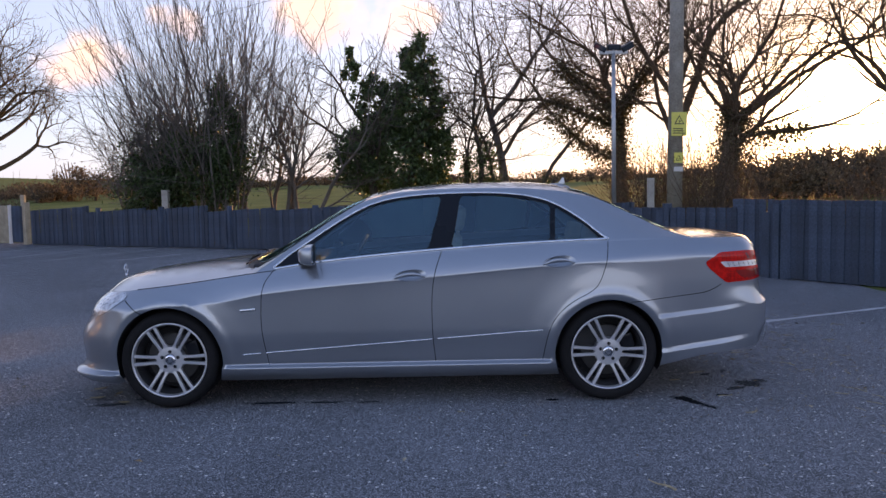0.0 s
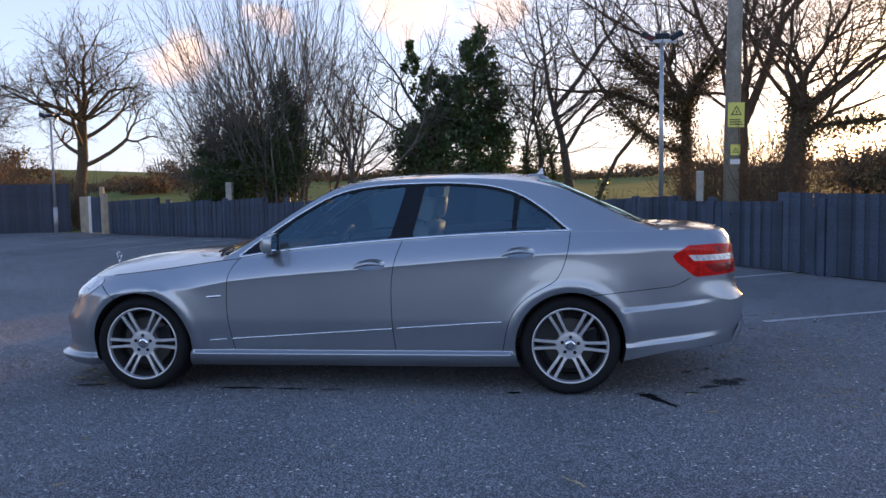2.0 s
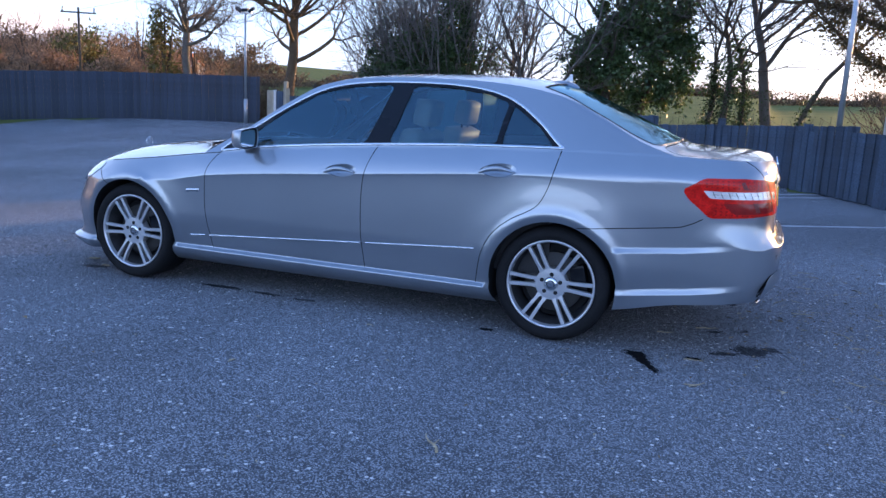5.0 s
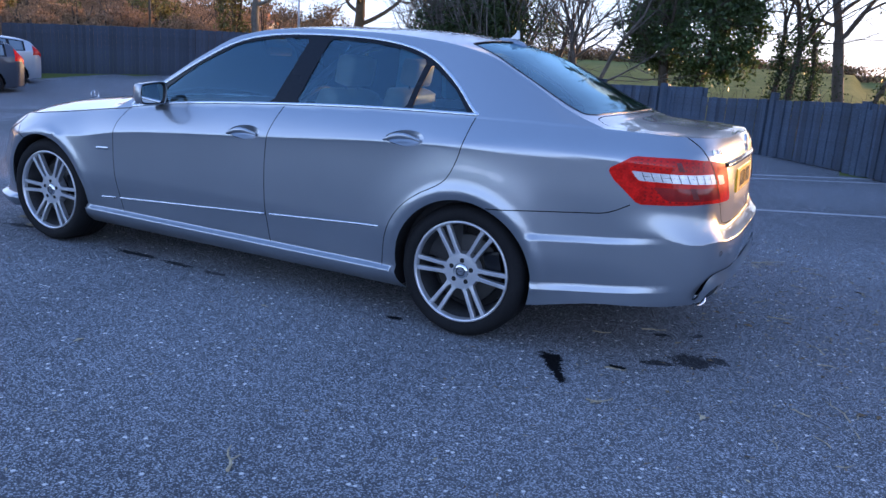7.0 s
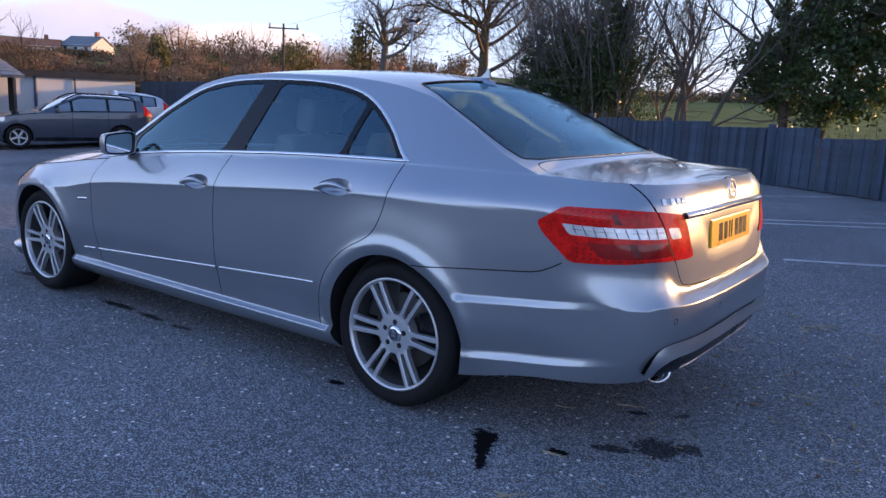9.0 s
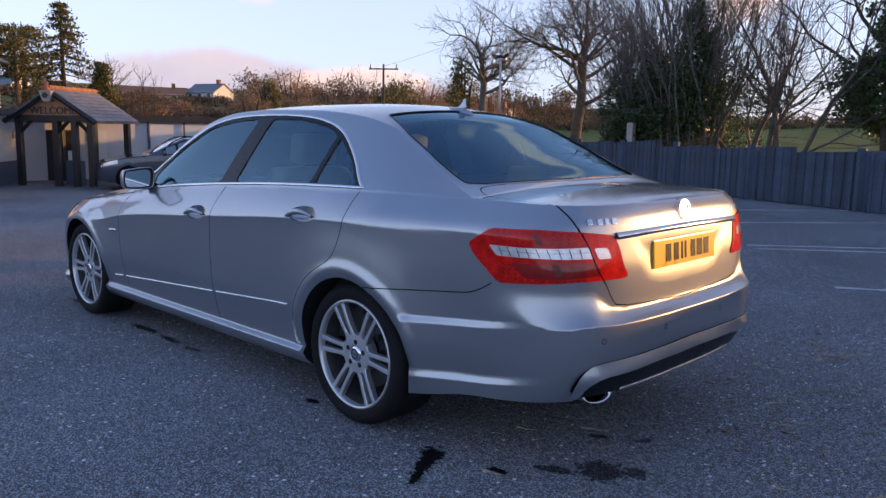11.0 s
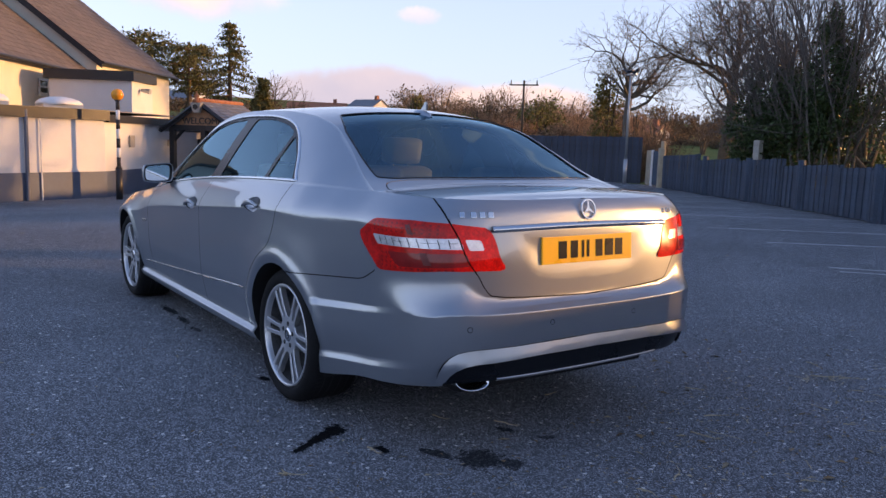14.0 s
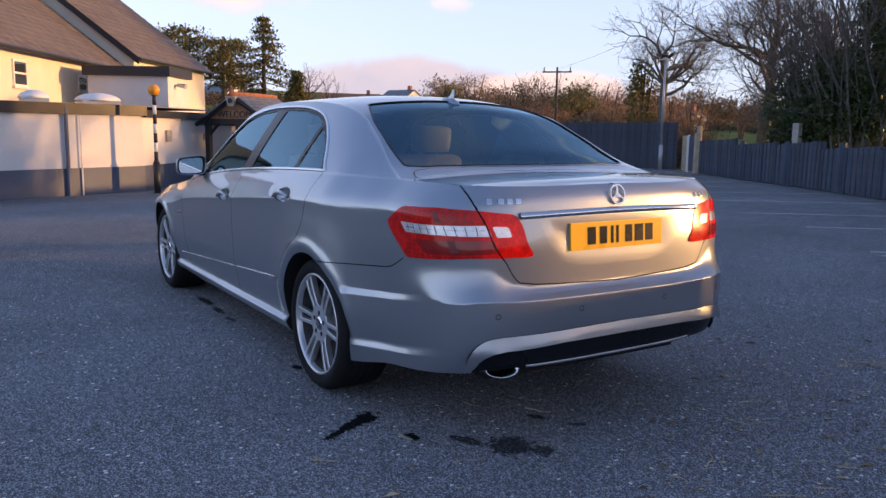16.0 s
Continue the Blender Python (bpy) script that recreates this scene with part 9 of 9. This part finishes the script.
    sheet("rear_screen", np.linspace(xr - 0.30, xr - 0.06, 8), np.linspace(2.12, 3, 6), OPAQUE_GLASS, 0.006, (-1, 1), "dark rear screen")
    for sg in (-1, 1):
        sheet("tail_lamp", np.linspace(xr - 0.26, xr - 0.01, 6), np.linspace(0.86, 1.75, 7), RED_LENS, 0.008, (sg,), "tall red tail lamp")
        sheet("headlamp", np.linspace(xf + 0.08, xf + 0.50, 6), np.linspace(0.80, 0.97, 4), CLEAR_LENS, 0.006, (sg,), "clear headlamp")
        sheet("sill_trim", np.linspace(-wb / 2 + 0.4, wb / 2 - 0.4, 12), np.linspace(0.0, 0.13, 3), TRIM_BLACK, 0.004, (sg,), "black sill trim")
        for x in cuts[1:3]:
            sheet("door_gap", np.array([x, x + 0.012]), np.linspace(0.1, 1.0, 10), GAP_BLACK, 0.003, (sg,))
        for x in (-0.22, 0.72):
            p = section(x, 0.88)
            part("door_handle", boxed((x - 0.09, sg * (p.y + 0.015) - 0.012, p.z - 0.014), (x + 0.09, sg * (p.y + 0.015) + 0.012, p.z + 0.014), 0.008), paint, root)
        p = section(w0 - 0.05, 1.05)
        part("door_mirror", boxed((p.x - 0.06, sg * (p.y + 0.09) - 0.09, p.z - 0.01), (p.x + 0.05, sg * (p.y + 0.09) + 0.09, p.z + 0.12), 0.035), paint, root, smooth=True)
        if estate:
            bm = bmesh.new()
            pts = [section(x, 2.12) + Vector((0, 0, 0.045 if 0.2 < i < 9.8 else 0.0)) for i, x in enumerate(np.linspace(-0.2, xr - 0.45, 11))]
            for a, b in zip(pts, pts[1:]):
                cyl(bm, (a.x, a.y * sg, a.z), (b.x, b.y * sg, b.z), 0.018, sides=6)
            part("roof_rail", bm, TRIM_BLACK, root, "dark roof rail", True)
        for x in (-wb / 2, wb / 2):
            wheel = bmesh.new()
            y0 = sg * (float(half(x)) - 0.02)
            wm = Matrix.Translation((x, y0, 0.31)) @ Matrix.Rotation(0 if sg < 0 else math.pi, 4, "Z")
            lathe(wheel, [(0.21, 0.0), (0.225, -0.012), (0.27, -0.014), (0.30, 0.0), (0.31, 0.02), (0.31, 0.18), (0.28, 0.2), (0.1, 0.2)], 36)
            wheel.transform(wm)
            tyre = part("wheel", wheel, RUBBER, root, "black tyre with a silver rim", True)
            rim = bmesh.new()
            lathe(rim, [(0.215, -0.004), (0.2, 0.0), (0.19, 0.03), (0.185, 0.1)], 36)
            rim.transform(wm)
            part("rim", rim, ALLOY, tyre, smooth=True)
            for i in range(5):
                sp = bmesh.new()
                box(sp, (0.0, -0.002, -0.026), (0.195, 0.03, 0.026), 0.008, wm @ Matrix.Rotation(2 * math.pi * i / 5 + 0.3, 4, "Y"))
                part("spoke", sp, ALLOY, tyre)
            dk = bmesh.new()
            lathe(dk, [(0.001, 0.07), (0.19, 0.07)], 24)
            dk.transform(wm)
            part("brake", dk, GAP_BLACK, tyre)
            well = bmesh.new()
            n = 20
            r0 = [well.verts.new((x + 0.37 * math.cos(math.pi * i / n), sg * (float(half(x)) - 0.02), 0.31 + 0.37 * math.sin(math.pi * i / n))) for i in range(n + 1)]
            r1 = [well.verts.new((v.co.x, sg * 0.45, v.co.z)) for v in r0]
            for i in range(n):
                well.faces.new((r0[i], r0[i + 1], r1[i + 1], r1[i]))
            well.faces.new(r1)
            part("wheel_arch", well, GAP_BLACK, root)
    part("underbody", boxed((xf + 0.2, -0.7, 0.2), (xr - 0.2, 0.7, 0.3), 0.02), GAP_BLACK, root)
    part("number_plate", boxed((xr + 0.002, -0.26, 0.62), (xr + 0.012, 0.26, 0.73), 0.003), PLATE_Y, root, "yellow number plate")
    part("bumper_insert", boxed((xr - 0.02, -0.62, 0.33), (xr + 0.03, 0.62, 0.50), 0.02), TRIM_BLACK, root)


ANG = math.atan2(0.952, 0.307)
for cx, cy, nm, lb, L, W, pt, est in ((-18.43, 8.54, "estate_car", "dark grey estate car with roof rails parked by the porch", 4.35, 1.74, DARK_PAINT, True), (-20.15, 10.75, "hatchback_car", "silver hatchback with tall red tail lamps beside the estate", 3.7, 1.66, SILVER_PAINT, False)):
    parked_car(nm, lb, Matrix.Translation((cx, cy, gz(cx, cy))) @ Matrix.Rotation(ANG, 4, "Z"), L, W, pt, est, "cars parked by the porch")

# ---- twigs and litter on the tarmac ----
STRAW = by_island(surf("dry_straw", (0.34, 0.28, 0.18), rough=0.9, var=0.25, scale=8.0, fine=60.0, bump=0.2), 0.4)
DEAD_LEAF = by_island(surf("dead_leaf", (0.12, 0.075, 0.04), rough=0.85, scale=8.0, fine=60.0, bump=0.2, col2=(0.26, 0.18, 0.09)), 0.45)


def fallen_twig(x, y, length, turn, seed, r=0.0035):
    g = random.Random(seed)
    root = thing("fallen_twig", "pale dry twig lying on the tarmac", "twig", Matrix.Translation((x, y, gz(x, y) + r)), group="twigs on the tarmac")
    bm = bmesh.new()
    p, a = Vector((-length / 2 * math.cos(turn), -length / 2 * math.sin(turn), 0.001)), turn
    n = 5
    for i in range(n):
        a += g.uniform(-0.45, 0.45)
        q = p + Vector((math.cos(a), math.sin(a), 0)) * length / n
        q.z = 0.001 + g.uniform(0, 0.004)
        cyl(bm, p, q, r * (1 - 0.12 * i), r * (1 - 0.12 * (i + 1)), sides=5)
        if i in (1, 3) and g.random() < 0.6:
            b = a + g.choice((-1, 1)) * g.uniform(0.4, 0.9)
            cyl(bm, q, q + Vector((math.cos(b), math.sin(b), 0.1)) * length * 0.25, r * 0.6, r * 0.3, sides=4)
        p = q
    part("stick", bm, STRAW, root)


for k, (x, y, ln, turn) in enumerate(((2.24, -0.14, 0.13, 0.6), (2.22, -0.83, 0.10, 0.1), (3.03, 0.09, 0.16, 1.9), (2.26, -1.21, 0.12, 0.3), (2.61, 1.91, 0.2, 0.3), (2.68, 2.04, 0.16, 0.9), (2.40, 2.12, 0.13, -0.3), (3.10, -0.74, 0.2, 2.4), (2.25, -1.23, 0.06, 0.8), (2.03, -0.37, 0.1, 0.2), (2.82, 0.52, 0.15, 0.1), (2.67, 0.80, 0.12, 1.1), (3.0, -0.83, 0.09, -0.4), (-1.0, -2.57, 0.07, 0.5), (2.35, 1.05, 0.1, 0.2), (2.03, 0.33, 0.09, 1.4), (0.46, -1.09, 0.05, 0.4))):
    fallen_twig(x, y, ln, turn, 700 + k)

rt = random.Random(19)
for k in range(46):
    fallen_twig(rt.uniform(2.75, 4.3), rt.gauss(0.7, 1.2), rt.uniform(0.05, 0.15), rt.uniform(0, 6.28), 900 + k, rt.uniform(0.0018, 0.0035))


def litter():
    g = np.random.default_rng(77)
    n0, n1 = 1700, 2300
    x = np.r_[g.uniform(-7, 7, n0), g.normal(2.95, 0.75, n1)]
    y = np.r_[g.uniform(-5, 9, n0), g.normal(0.7, 1.3, n1)]
    ok = (np.abs(y) > 0.75) | (np.abs(x) > 2.35)
    x, y = x[ok], y[ok]
    P = np.stack([x, y, ground_z(x, y) + 0.004], 1)
    a = g.uniform(0, 2 * np.pi, len(P))
    s = g.uniform(0.004, 0.016, len(P)) * (1 + (g.random(len(P)) < 0.06) * 1.2)
    thin = g.uniform(0.12, 0.5, len(P))
    d, e = np.stack([np.cos(a), np.sin(a), 0 * a], 1), np.stack([-np.sin(a), np.cos(a), 0 * a], 1)
    up = np.array([0, 0, 1.0])
    co = np.stack([P - d * s[:, None], P + e * (s * thin)[:, None] + up * (s * 0.25)[:, None], P + d * s[:, None], P - e * (s * thin)[:, None] + up * (s * 0.15)[:, None]], 1).reshape(-1, 3)
    k = np.arange(len(P)) * 4
    me = bpy.data.meshes.new("leaf_litter")
    me.from_pydata(co.tolist(), [], np.stack([k, k + 1, k + 2, k + 3], 1).tolist())
    me.materials.append(STRAW)
    me.materials.append(DEAD_LEAF)
    me.polygons.foreach_set("material_index", (g.random(len(P)) < 0.6).astype(int).tolist())
    tagged(new("leaf_litter", me), "scattered straw and dead leaf bits on the tarmac", "litter", kind="stuff")


litter()


def grass_tuft(x, y, seed):
    g = random.Random(seed)
    root = thing("grass_tuft", "flattened tuft of dry grass on the tarmac", "grass", Matrix.Translation((x, y, gz(x, y))))
    bm = bmesh.new()
    for _ in range(26):
        a, ln = g.uniform(0, 2 * math.pi), g.uniform(0.05, 0.14)
        o = Vector((g.gauss(0, 0.03), g.gauss(0, 0.02), 0.004))
        d, s = Vector((math.cos(a), math.sin(a), g.uniform(0.05, 0.35))), Vector((-math.sin(a), math.cos(a), 0)) * 0.002
        bm.faces.new([bm.verts.new(p) for p in (o - s, o + s, o + d * ln)])
    ob = part("blade_tuft", bm, STRAW, root)
    ob["kind"] = "stuff"


grass_tuft(2.62, 1.91, 5)
grass_tuft(2.55, 1.80, 6)


def fallen_leaf(x, y, length, turn, seed):
    """One curled leaf: a pointed blade folded along its rib, with a stalk."""
    g = random.Random(seed)
    root = thing("fallen_leaf", "pale curled dead leaf lying on the tarmac", "leaf", Matrix.Translation((x, y, gz(x, y) + 0.004)) @ Matrix.Rotation(turn, 4, "Z"), group="leaves on the tarmac")
    bm = bmesh.new()
    rows = []
    for i in range(7):
        f = i / 6
        w = 0.30 * length * math.sin(math.pi * (0.06 + 0.9 * f)) ** 0.8 * g.uniform(0.85, 1.15)
        z = 0.006 + 0.02 * length / 0.07 * (f - 0.4) ** 2 + g.uniform(0, 0.003)
        rows.append([bm.verts.new(p) for p in ((length * (f - 0.5), -w, z + 0.010), (length * (f - 0.5), 0, z), (length * (f - 0.5), w, z + 0.007))])
    for a, b in zip(rows, rows[1:]):
        for k in range(2):
            bm.faces.new((a[k], a[k + 1], b[k + 1], b[k]))
    part("leaf_blade", bm, STRAW, root)
    bm = bmesh.new()
    cyl(bm, Vector((-length * 0.5, 0, 0.006)), Vector((-length * 0.85, 0.006, 0.001)), 0.0013, sides=6)
    part("stalk", bm, DEAD_LEAF, root)


for k, (x, y, ln, turn) in enumerate(((-2.12, -0.36, 0.09, 0.3), (-2.03, -0.62, 0.10, 0.1), (-1.80, -0.75, 0.08, -0.2), (-1.93, -0.50, 0.06, 1.2))):
    fallen_leaf(x, y, ln, turn, 880 + k)


fallen_twig(1.385, -2.38, 0.16, 1.9, 740, 0.0065)
